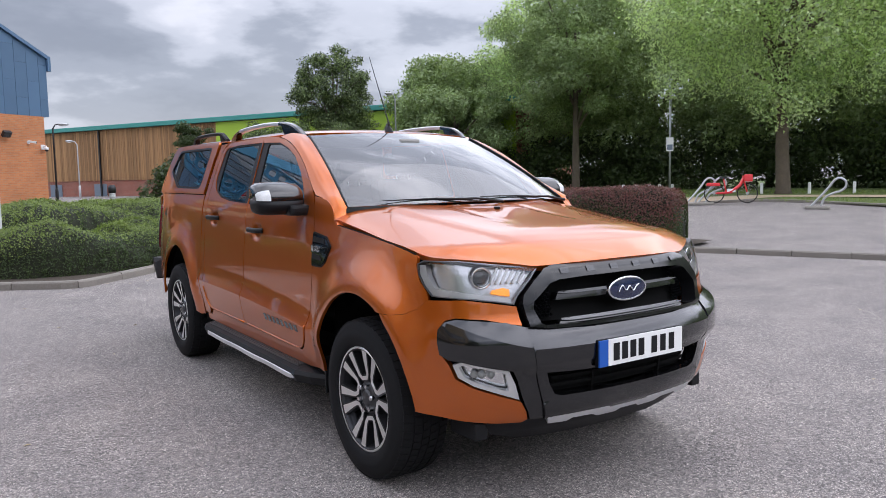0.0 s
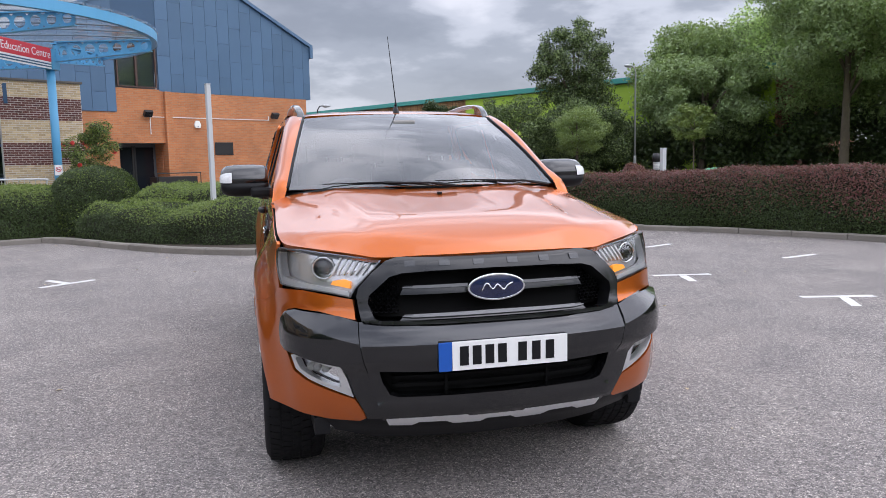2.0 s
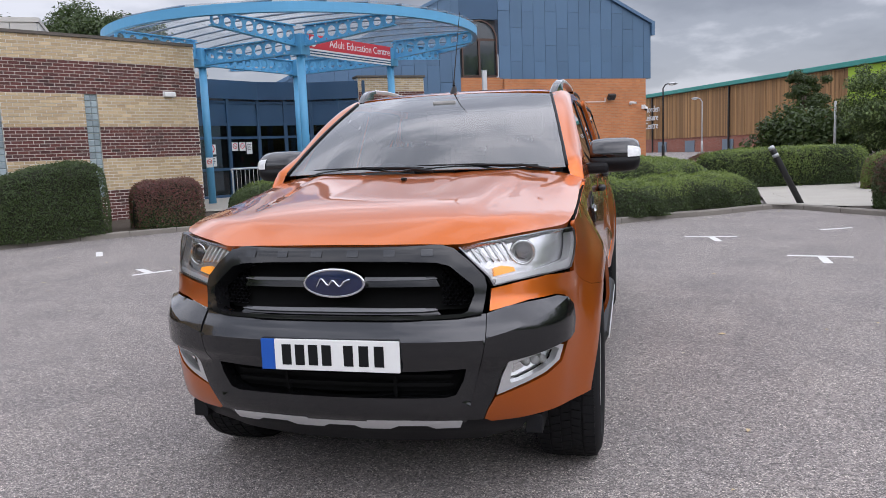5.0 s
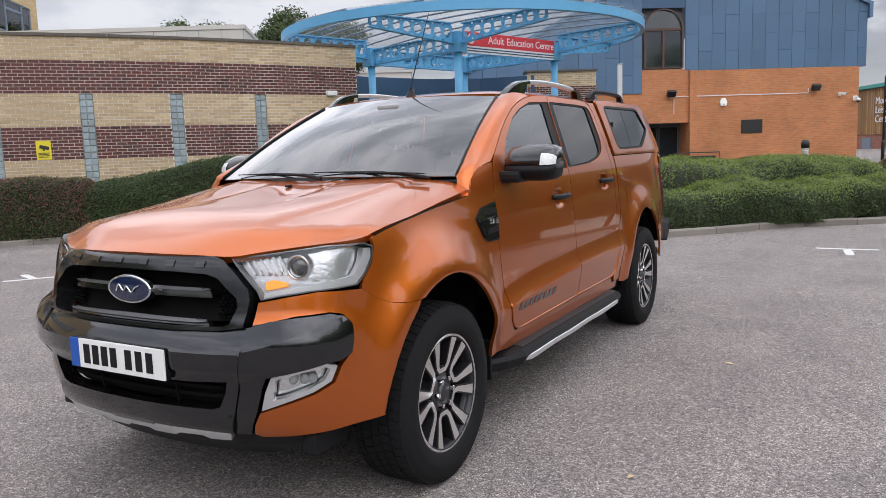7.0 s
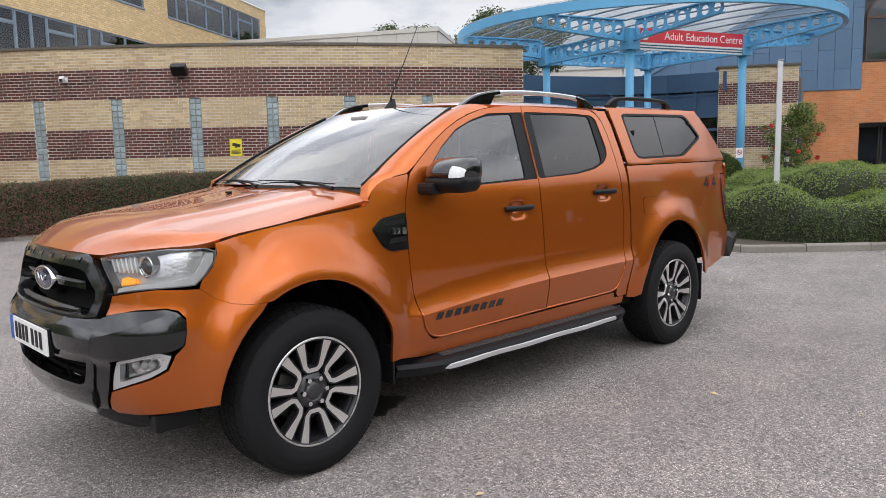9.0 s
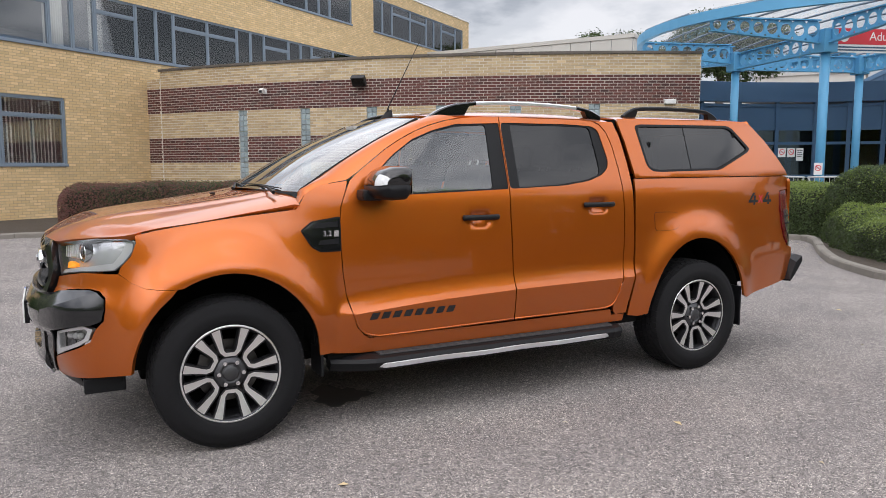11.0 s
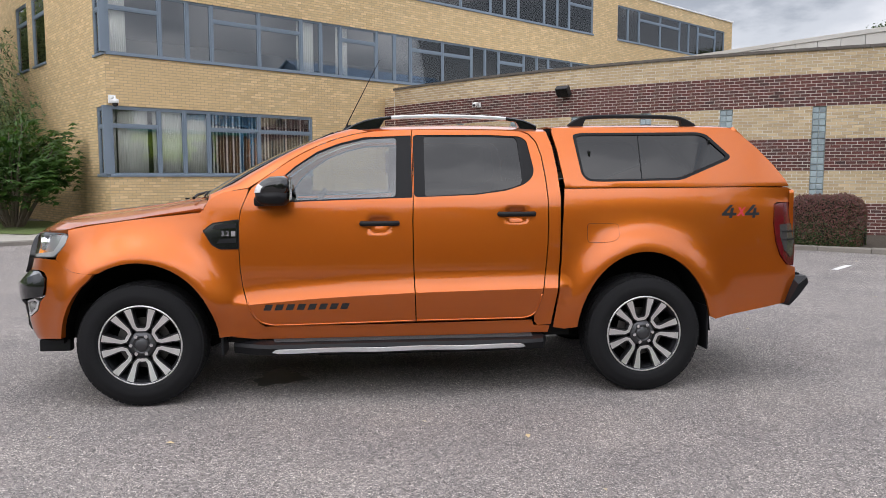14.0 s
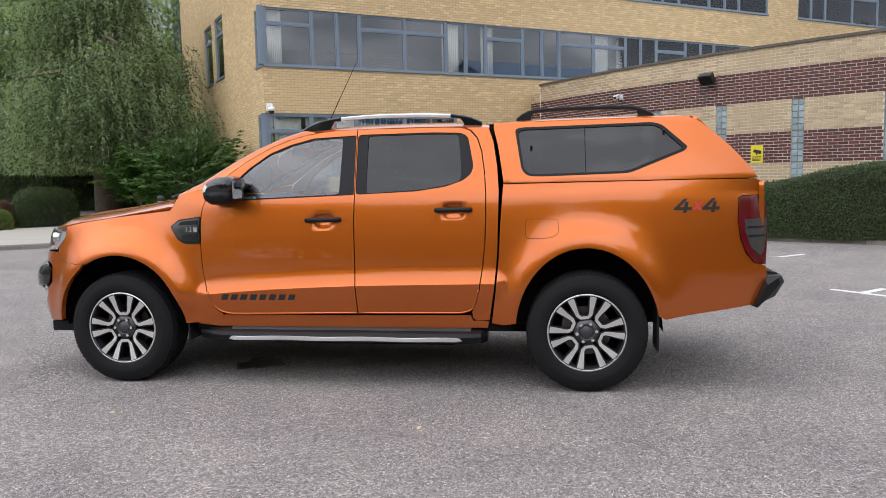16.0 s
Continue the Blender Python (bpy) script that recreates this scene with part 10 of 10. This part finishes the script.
street_lamp((6.6, 58.0), 4.3, 0.6, 205, "pale street lamp beside the timber hall", "pale_post")

# leaning black bollard beside the footpath
bol = thing("bollard", "black post knocked over to a lean, silver capped", "bollard", (4.42, 11.55, 0.09))
bol.matrix_world = pose(4.42, 11.55, 0.09, 4, -27, 0)
lathe_part("shaft", [(0.062, -0.05), (0.062, 1.20), (0.058, 1.24)], "black", bol)
lathe_part("reflective_band", [(0.064, 1.07), (0.064, 1.14)], "grey_metal", bol, "silver reflective band")
lathe_part("cap", [(0.060, 1.2405), (0.062, 1.28), (0.05, 1.31), (0.012, 1.32)], "grey_metal", bol, "dull silver cap")


def bollard_light(at, h, label, z=0.09):
    x, y = at
    o = thing("bollard_light", label, "bollard light", (x, y, rise(x, y) + z), group="bollard lights")
    lathe_part("shaft", [(0.085, -0.1), (0.085, h * 0.72), (0.08, h * 0.73)], "black", o)
    lathe_part("lantern", [(0.07, h * 0.731), (0.072, h * 0.86)], "lens_white", o, "pale ribbed lantern")
    for k in range(4):
        lathe_part("louvre", [(0.083, h * (0.745 + 0.03 * k)), (0.083, h * (0.752 + 0.03 * k))], "grey_metal", o)
    lathe_part("cap", [(0.092, h * 0.861), (0.092, h * 0.95), (0.07, h), (0.01, h * 1.005)], "black", o)


bollard_light((1.1, 15.3), 1.35, "black bollard light with a pale lantern behind hedges")
bollard_light((-6.0, 21.2), 1.3, "black bollard light with a pale lantern beside the roses")
bollard_light((-12.55, -8.83), 0.95, "short black bollard light beside the footpath")
bollard_light((8.12, 10.49), 1.38, "black bollard light with a pale lantern behind a hedge")
sq = thing("post", "pale grey square post behind the purple hedge", "post", (7.83, 9.35 + 0.35, rise(7.83, 9.7) + 0.06), 20)
part("shaft", boxed(-0.06, 0.06, -0.04, 0.04, -0.1, 1.52, bevel=0.008), M["pale_post"], sq)
part("cap", boxed(-0.065, 0.065, -0.045, 0.045, 1.521, 1.545, bevel=0.006), M["pale_post"], sq)
gp = thing("post", "thin grey metal post beside the footpath", "post", (10.4, 34.0, rise(10.4, 34.0)))
lathe_part("shaft", [(0.06, -0.1), (0.055, 2.6), (0.03, 2.63)], "pale_post", gp)
# lidded bin behind the hedge
bn = thing("litter_bin", "litter bin with a domed green lid behind the hedge", "bin", (9.05, 9.6, rise(9.05, 9.6) + 0.06))
lathe_part("body", [(0.20, 0.0), (0.24, 0.06), (0.25, 0.88), (0.24, 0.92)], "black", bn)
lathe_part("lid", [(0.27, 0.921), (0.275, 0.95), (0.25, 1.0), (0.17, 1.045), (0.03, 1.06)], "bin_green", bn, "domed green lid")

# sign post under the trees
sg = thing("sign_post", "tall grey sign post under the trees", "sign post", (25.4, 18.1, rise(25.4, 18.1) + 0.05), -60)
rod("pole", [(0, 0, -0.1), (0, 0, 6.0)], 0.05, "grey_metal", sg)
part("sign_plate", boxed(-0.16, 0.16, -0.075, -0.06, 2.0, 2.62, bevel=0.01), M["white"], sg, "small white sign plate")
part("sign_panel", boxed(-0.12, 0.12, -0.08, -0.0755, 2.06, 2.3), M["frame_blue"], sg)

# white stub markers along the verge
for x, y in ((24.2, 19.8), (24.65, 19.4), (25.0, 18.95), (25.3, 18.6), (25.7, 18.2), (27.6, 14.9), (28.6, 13.3), (29.4, 11.8)):
    mk = thing("marker_post", "short white timber marker post in the grass", "marker post", (x, y, rise(x, y) + 0.05), 15, group="white marker posts")
    part("shaft", boxed(-0.055, 0.055, -0.055, 0.055, -0.1, 0.48, bevel=0.012), M["white"], mk)
    part("cap", boxed(-0.05, 0.05, -0.05, 0.05, 0.481, 0.50, bevel=0.008), M["white"], mk)


def hoop_stand(at, turn):
    """A cycle stand: a bent steel loop on a base plate."""
    x, y = at
    o = thing("cycle_stand", "bent bright steel hoop cycle stand", "cycle stand", (x, y, rise(x, y) + 0.05), turn, group="steel cycle stands")
    pts = spline([(-0.32, 0, 0.04), (-0.28, 0, 0.10), (0.10, 0, 0.55), (0.30, 0, 0.83), (0.46, 0, 0.90), (0.60, 0, 0.80), (0.60, 0, 0.62), (0.46, 0, 0.50), (0.28, 0, 0.44), (0.05, 0, 0.30), (-0.05, 0, 0.05)], 6)
    bm = bmesh.new()
    tube(bm, pts, 0.034, 10)
    part("hoop", bm, M["barrier"], o, smooth=True)
    part("base_plate", boxed(-0.5, 0.2, -0.16, 0.16, -0.03, 0.05, bevel=0.02), M["paving"], o)


hoop_stand((20.05, 7.9), -62)
hoop_stand((19.75, 12.3), -40)
hoop_stand((19.95, 12.0), -40)


def hire_bike(at, turn, lean):
    x, y = at
    o = thing("bicycle", "red hire bicycle on its stand on the verge", "bicycle", (x, y, rise(x, y) + 0.06), turn)
    o.matrix_world = pose(x, y, rise(x, y) + 0.06, lean, 0, turn)
    for cx in (-0.54, 0.54):
        bm, rr = bmesh.new(), []
        for k in range(32):
            a = math.tau * k / 32
            rr.append([bm.verts.new((cx + (0.325 + 0.02 * math.cos(b)) * math.cos(a), 0.02 * math.sin(b), 0.345 + (0.325 + 0.02 * math.cos(b)) * math.sin(a))) for b in (0, 1.26, 2.51, 3.77, 5.03)])
        for k in range(32):
            for j in range(5):
                bm.faces.new((rr[k][j], rr[(k + 1) % 32][j], rr[(k + 1) % 32][(j + 1) % 5], rr[k][(j + 1) % 5]))
        bmesh.ops.recalc_face_normals(bm, faces=bm.faces)
        wh = part("wheel", bm, M["rubber_dark"], o, smooth=True)
        bm = bmesh.new()
        for k in range(14):
            a = math.tau * k / 14
            tube(bm, [(cx, 0.0, 0.345), (cx + 0.31 * math.cos(a), 0, 0.345 + 0.31 * math.sin(a))], 0.003, 4)
        tube(bm, [(cx, -0.05, 0.345), (cx, 0.05, 0.345)], 0.045, 10)
        part("spoke", bm, M["grey_metal"], wh, kind="stuff")
    rod("frame", [(0.40, 0, 0.86), (0.30, 0, 0.62), (0.02, 0, 0.40), (-0.20, 0, 0.36), (-0.54, 0, 0.345)], [0.045, 0.06, 0.06, 0.05, 0.025], "bike_red", o)
    rod("seat_tube", [(-0.14, 0, 0.36), (-0.24, 0, 0.86)], 0.026, "bike_red", o)
    rod("fork", [(0.38, 0, 0.95), (0.54, 0, 0.345)], 0.028, "bike_red", o)
    rod("handlebar", [(0.34, -0.29, 1.06), (0.40, -0.2, 1.06), (0.37, 0, 0.98), (0.40, 0.2, 1.06), (0.34, 0.29, 1.06)], 0.016, "black", o)
    part("saddle", boxed(-0.38, -0.12, -0.07, 0.07, 0.86, 0.92, bevel=0.025), M["black"], o)
    part("front_basket", boxed(0.42, 0.70, -0.17, 0.17, 0.74, 0.98, bevel=0.03), M["bike_red"], o, "red front carrier panel")
    part("rear_mudguard", boxed(-0.80, -0.34, -0.03, 0.03, 0.60, 0.72, bevel=0.028), M["bike_red"], o)
    part("battery_case", boxed(-0.12, 0.16, -0.05, 0.05, 0.38, 0.5, bevel=0.02), M["white"], o)


M["rubber_dark"] = mat("bike_tyre", (0.02, 0.02, 0.02), 0.8, var=0.1, scale=9, fine=0.1, bump=0.1)
hire_bike((20.35, 11.35), -52, -7)


# ---- fittings on the walls ----
def on_wall(name, label, category, fr, group=""):
    o = thing(name, label, category, group=group)
    o.matrix_world = fr
    return o


def cctv(fr, label, tilt=12, swing=0):
    o = on_wall("security_camera", label, "security camera", fr, "security cameras")
    part("wall_plate", boxed(-0.06, 0.06, -0.05, 0.0, -0.07, 0.07, bevel=0.008), M["white"], o)
    rod("bracket", [(0, -0.04, 0), (0, -0.16, -0.01)], 0.022, "white", o)
    part("housing", boxed(-0.055, 0.055, -0.24, 0.10, -0.05, 0.05, pose(0, -0.18, 0.02, tilt, 0, swing), bevel=0.012), M["white"], o)
    part("lens", boxed(-0.04, 0.04, -0.248, -0.2405, -0.035, 0.035, pose(0, -0.18, 0.02, tilt, 0, swing), bevel=0.004), M["black"], o)


def dome_cctv(fr, label):
    o = on_wall("security_camera", label, "security camera", fr, "security cameras")
    part("wall_plate", boxed(-0.09, 0.09, -0.06, 0.0, -0.05, 0.17, bevel=0.008), M["white"], o)
    rod("bracket", [(0, -0.05, 0.07), (0, -0.24, 0.10), (0, -0.27, 0.04)], 0.028, "white", o)
    lathe_part("hood", [(0.03, 0.06), (0.09, 0.03), (0.095, -0.06)], "white", o, m=Matrix.Translation((0, -0.27, 0)))
    bm = bmesh.new()
    bmesh.ops.create_uvsphere(bm, u_segments=14, v_segments=8, radius=0.078)
    bmesh.ops.transform(bm, matrix=Matrix.Translation((0, -0.27, -0.075)), verts=bm.verts)
    part("dome", bm, M["car_gloss"], o, smooth=True)


def floodlight(fr, label):
    o = on_wall("floodlight", label, "floodlight", fr, "black floodlights")
    part("bracket", boxed(-0.05, 0.05, -0.12, 0.0, -0.03, 0.03, bevel=0.006), M["black"], o)
    hd = part("housing", boxed(-0.19, 0.19, -0.10, 0.06, -0.14, 0.14, pose(0, -0.22, 0.02, 38, 0, 0), bevel=0.02), M["black"], o)
    part("glass_front", boxed(-0.16, 0.16, -0.106, -0.1005, -0.115, 0.115, pose(0, -0.22, 0.02, 38, 0, 0)), M["car_gloss"], hd)


floodlight(arc_frame(7.0, 3.72), "square black floodlight on the brick band")
cctv(arc_frame(4.0, 3.56), "white security camera on the brick wing", 14, 25)
yl = on_wall("warning_sign", "yellow warning sign on the curved brick wall", "sign", arc_frame(8.25, 1.78))
part("plate", boxed(-0.155, 0.155, -0.014, -0.009, -0.215, 0.215), M["yellow"], yl)
part("pictogram", boxed(-0.10, 0.10, -0.018, -0.0145, 0.02, 0.10, pose(0, 0, 0, 0, 14, 0)), M["black"], yl)
part("pictogram", boxed(-0.02, 0.02, -0.018, -0.0145, -0.02, 0.05), M["black"], yl)
for k in range(4):
    part("text_bar", boxed(-0.12, 0.12 - 0.03 * (k % 2), -0.0175, -0.0145, -0.075 - 0.03 * k, -0.06 - 0.03 * k), M["black"], yl)
wl_ = on_wall("wall_light", "white box light on the curved brick wall", "wall light", arc_frame(15.2, 3.1))
part("back_plate", boxed(-0.16, 0.16, -0.03, -0.006, -0.07, 0.07, bevel=0.006), M["white"], wl_)
part("diffuser", boxed(-0.15, 0.15, -0.10, -0.031, -0.06, 0.06, bevel=0.02), M["lens_white"], wl_)
dome_cctv(facade_frame(0.12, 3.42, 0.02), "white domed security camera at the building corner")
floodlight(hall_fr @ Matrix.Translation((-2.1, 0, 3.76)), "black floodlight on the orange brick wall")
floodlight(hall_fr @ Matrix.Translation((-8.6, 0, 3.67)), "black floodlight above the hall door")
for s0, s1, z in ((-8.4, -2.35, 3.55),):
    cd = on_wall("cable_conduit", "thin white cable conduit along the brick wall", "conduit", hall_fr @ Matrix.Translation((0, 0, z)))
    part("conduit", boxed(s0, s1, -0.03, -0.002, -0.015, 0.015), M["white"], cd)
    part("conduit_drop", boxed(s0 - 0.03, s0, -0.03, -0.002, -0.75, 0.015), M["white"], cd)
    part("conduit_drop", boxed(s1, s1 + 0.03, -0.03, -0.002, -0.015, 0.2), M["white"], cd)
bb = on_wall("bell_box", "cream alarm bell box on the brick wall", "alarm box", hall_fr @ Matrix.Translation((-6.2, 0, 3.26)))
bm = bmesh.new()
prism(bm, [(-0.12, -0.16), (0.12, -0.16), (0.16, 0.0), (0.07, 0.17), (-0.07, 0.17), (-0.16, 0.0)], 0.0, 0.09)
bmesh.ops.transform(bm, matrix=pose(0, -0.004, 0, 90, 0, 0), verts=bm.verts)
part("cover", bm, M["curtain"], bb)
part("strobe", boxed(-0.03, 0.03, -0.115, -0.0945, -0.12, -0.08, bevel=0.006), M["frame_blue"], bb)
cctv(hall_fr @ Matrix.Translation((-0.9, 0, 3.46)), "white security camera at the hall corner", 10, 30)
dome_cctv(hall_fr @ Matrix.Translation((-0.18, 0, 3.2)), "white domed security camera at the hall corner")
if not any(o.name.startswith("plaque") for o in bpy.data.objects):
    pq = on_wall("plaque", "dark bronze plaque on the orange brick wall", "plaque", hall_fr @ Matrix.Translation((-4.55, 0, 2.0)))
    part("plate", boxed(-0.55, 0.55, -0.03, -0.003, -0.36, 0.36, bevel=0.01), M["plaque"], pq)
    for k in range(4):
        part("text_bar", boxed(-0.42, 0.42 - 0.1 * (k % 2), -0.034, -0.0305, 0.18 - 0.12 * k, 0.22 - 0.12 * k), M["grey_metal"], pq)
bx = thing("planter_box", "black box with a rail beside the hall door", "box", (-4.3, 29.45, 0.0), 33)
part("box", boxed(-0.9, 0.9, -0.4, 0.4, 0.0, 0.95, bevel=0.02), M["black"], bx)
rod("rail", [(-1.0, -0.5, 0.0), (-1.0, -0.5, 1.1), (1.0, -0.5, 1.1), (1.0, -0.5, 0.0)], 0.025, "black", bx)


# ---- before the entrance ----
def crowd_barrier(a, b):
    """A steel crowd barrier between two feet."""
    a, b = Vector((*a, 0.1)), Vector((*b, 0.1))
    L, ang = (b - a).length, math.degrees(math.atan2(b.y - a.y, b.x - a.x))
    o = thing("crowd_barrier", "grey steel crowd barrier on the paving", "barrier", tuple(a), ang, group="crowd barriers")
    bm = bmesh.new()
    tube(bm, spline([(0, 0, 0.12), (0, 0, 0.95), (0.10, 0, 1.06), (L - 0.10, 0, 1.06), (L, 0, 0.95), (L, 0, 0.12)], 4), 0.021, 8)
    tube(bm, [(0, 0, 0.20), (L, 0, 0.20)], 0.016, 8)
    part("frame", bm, M["barrier"], o, smooth=True)
    n = int(L / 0.11)
    for k in range(1, n):
        x = L * k / n
        bm = bmesh.new()
        tube(bm, [(x, 0, 0.20), (x, 0, 1.05)], 0.008, 6)
        part("upright_bar", bm, M["barrier"], o)
    for x in (0.3, L - 0.3):
        part("foot", boxed(x - 0.025, x + 0.025, -0.3, 0.3, 0.0, 0.03, bevel=0.006), M["barrier"], o)
        part("foot_stub", boxed(x - 0.02, x + 0.02, -0.02, 0.02, 0.031, 0.19), M["barrier"], o)


crowd_barrier((-9.4, 13.55), (-7.75, 14.2))
crowd_barrier((-7.6, 14.25), (-5.8, 14.75))


def notice(fr, w, h, label, sign=False):
    o = on_wall("notice", label, "notice", fr, "paper notices")
    part("sheet", boxed(-w / 2, w / 2, -0.008, -0.003, -h / 2, h / 2), M["white"], o)
    if sign:
        bm = bmesh.new()
        rr = [[bm.verts.new((r * math.cos(math.tau * k / 24), -0.011, 0.02 + r * math.sin(math.tau * k / 24))) for k in range(24)] for r in (w * 0.38, w * 0.29)]
        for k in range(24):
            bm.faces.new((rr[0][k], rr[0][(k + 1) % 24], rr[1][(k + 1) % 24], rr[1][k]))
        part("red_ring", bm, M["red_sign"], o)
        part("red_stroke", boxed(-w * 0.32, w * 0.32, -0.0112, -0.0105, -0.008, 0.008, Matrix.Translation((0, 0, 0.02)) @ pose(0, 0, 0, 0, 45, 0)), M["red_sign"], o)
        part("pictogram", boxed(-w * 0.22, w * 0.22, -0.0104, -0.009, 0.01, 0.03), M["black"], o)
    else:
        for k in range(4):
            part("text_bar", boxed(-w * 0.38, w * 0.38 - 0.03 * (k % 2), -0.0105, -0.009, h * (0.30 - 0.16 * k), h * (0.36 - 0.16 * k)), M["black"], o)


for cx, cy in ((-11.5, 15.94), (-7.8, 14.88), (-6.45, 18.84)):
    d = Vector((0.6 - cx, -5.3 - cy, 0)).normalized()
    notice(Matrix.Translation((cx + d.x * 0.125, cy + d.y * 0.125, 1.36)) @ Matrix.Rotation(math.atan2(d.x, -d.y), 4, "Z"), 0.2, 0.3, "white no-smoking notice on a blue column", True)

GLZ_FR = [Matrix.Translation(a) @ Matrix.Rotation(math.atan2(b.y - a.y, b.x - a.x), 4, "Z") for a, b in zip(GLZ, GLZ[1:])]
for seg, x, z, w, h, sgn_ in ((1, 0.50, 1.80, 0.42, 0.34, True), (1, 0.50, 1.38, 0.42, 0.34, False), (1, 1.52, 1.88, 0.26, 0.30, True), (1, 1.84, 1.88, 0.26, 0.30, True), (1, 2.14, 1.82, 0.24, 0.42, False),
                              (0, 1.60, 1.84, 0.30, 0.34, False), (0, 1.95, 1.86, 0.24, 0.30, True)):
    notice(GLZ_FR[seg] @ Matrix.Translation((x, -0.05, z)), w, h, "white paper notice on the entrance glass", sgn_)

# ---- litter and stains ----
rs = random.Random(21)
bm = bmesh.new()
pts = []
for k in range(26):
    a = math.tau * k / 26
    r = 1 + 0.22 * math.sin(3 * a + 1) + 0.14 * math.sin(7 * a) + rs.uniform(-0.06, 0.06)
    pts.append(bm.verts.new((0.32 + 0.20 * r * math.sin(a), -0.84 + 0.17 * r * math.cos(a), 0.004)))
bm.faces.new(pts)
tagged(part("oil_stain", bm, M["oil"]), "dark wet oil stain under the pick-up", "stain", kind="structure")
v_, f_ = [], []
for k in range(230):
    edge = rs.random() < 0.55
    if edge:
        p, d = along(KERB_L, rs.uniform(12, klen - 1))
        o = rs.random() ** 2 * 0.9 + 0.05
        x, y = p.x + d.y * o, p.y - d.x * o
    else:
        x, y = rs.uniform(-9, 9), rs.uniform(-6, 9)
    if abs(x) < 1.15 and abs(y) < 2.9:
        continue
    a, l = rs.uniform(0, 6.28), rs.uniform(0.012, 0.032)
    n = len(v_)
    for dx, dy, dz in ((-1, 0, 0.004), (0, -0.5, 0.012), (1, 0, 0.006), (0, 0.5, 0.009)):
        v_.append((x + l * (dx * math.cos(a) - dy * math.sin(a)), y + l * (dx * math.sin(a) + dy * math.cos(a)), rise(x, y) + dz))
    f_.append((n, n + 1, n + 2, n + 3))
tagged(raw("fallen_leaves", v_, f_, M["dry_leaf"]), "scattered dry leaves and crumbs on the asphalt", "leaves", kind="stuff")

# ---- single bricks of the nearest wall stretches ----
lay_singles(wing, wing_singles, arc_frame)
for w_, sing_ in SINGLES:
    lay_singles(w_, sing_, lambda s, z: Matrix.Translation((s, 0, z)))
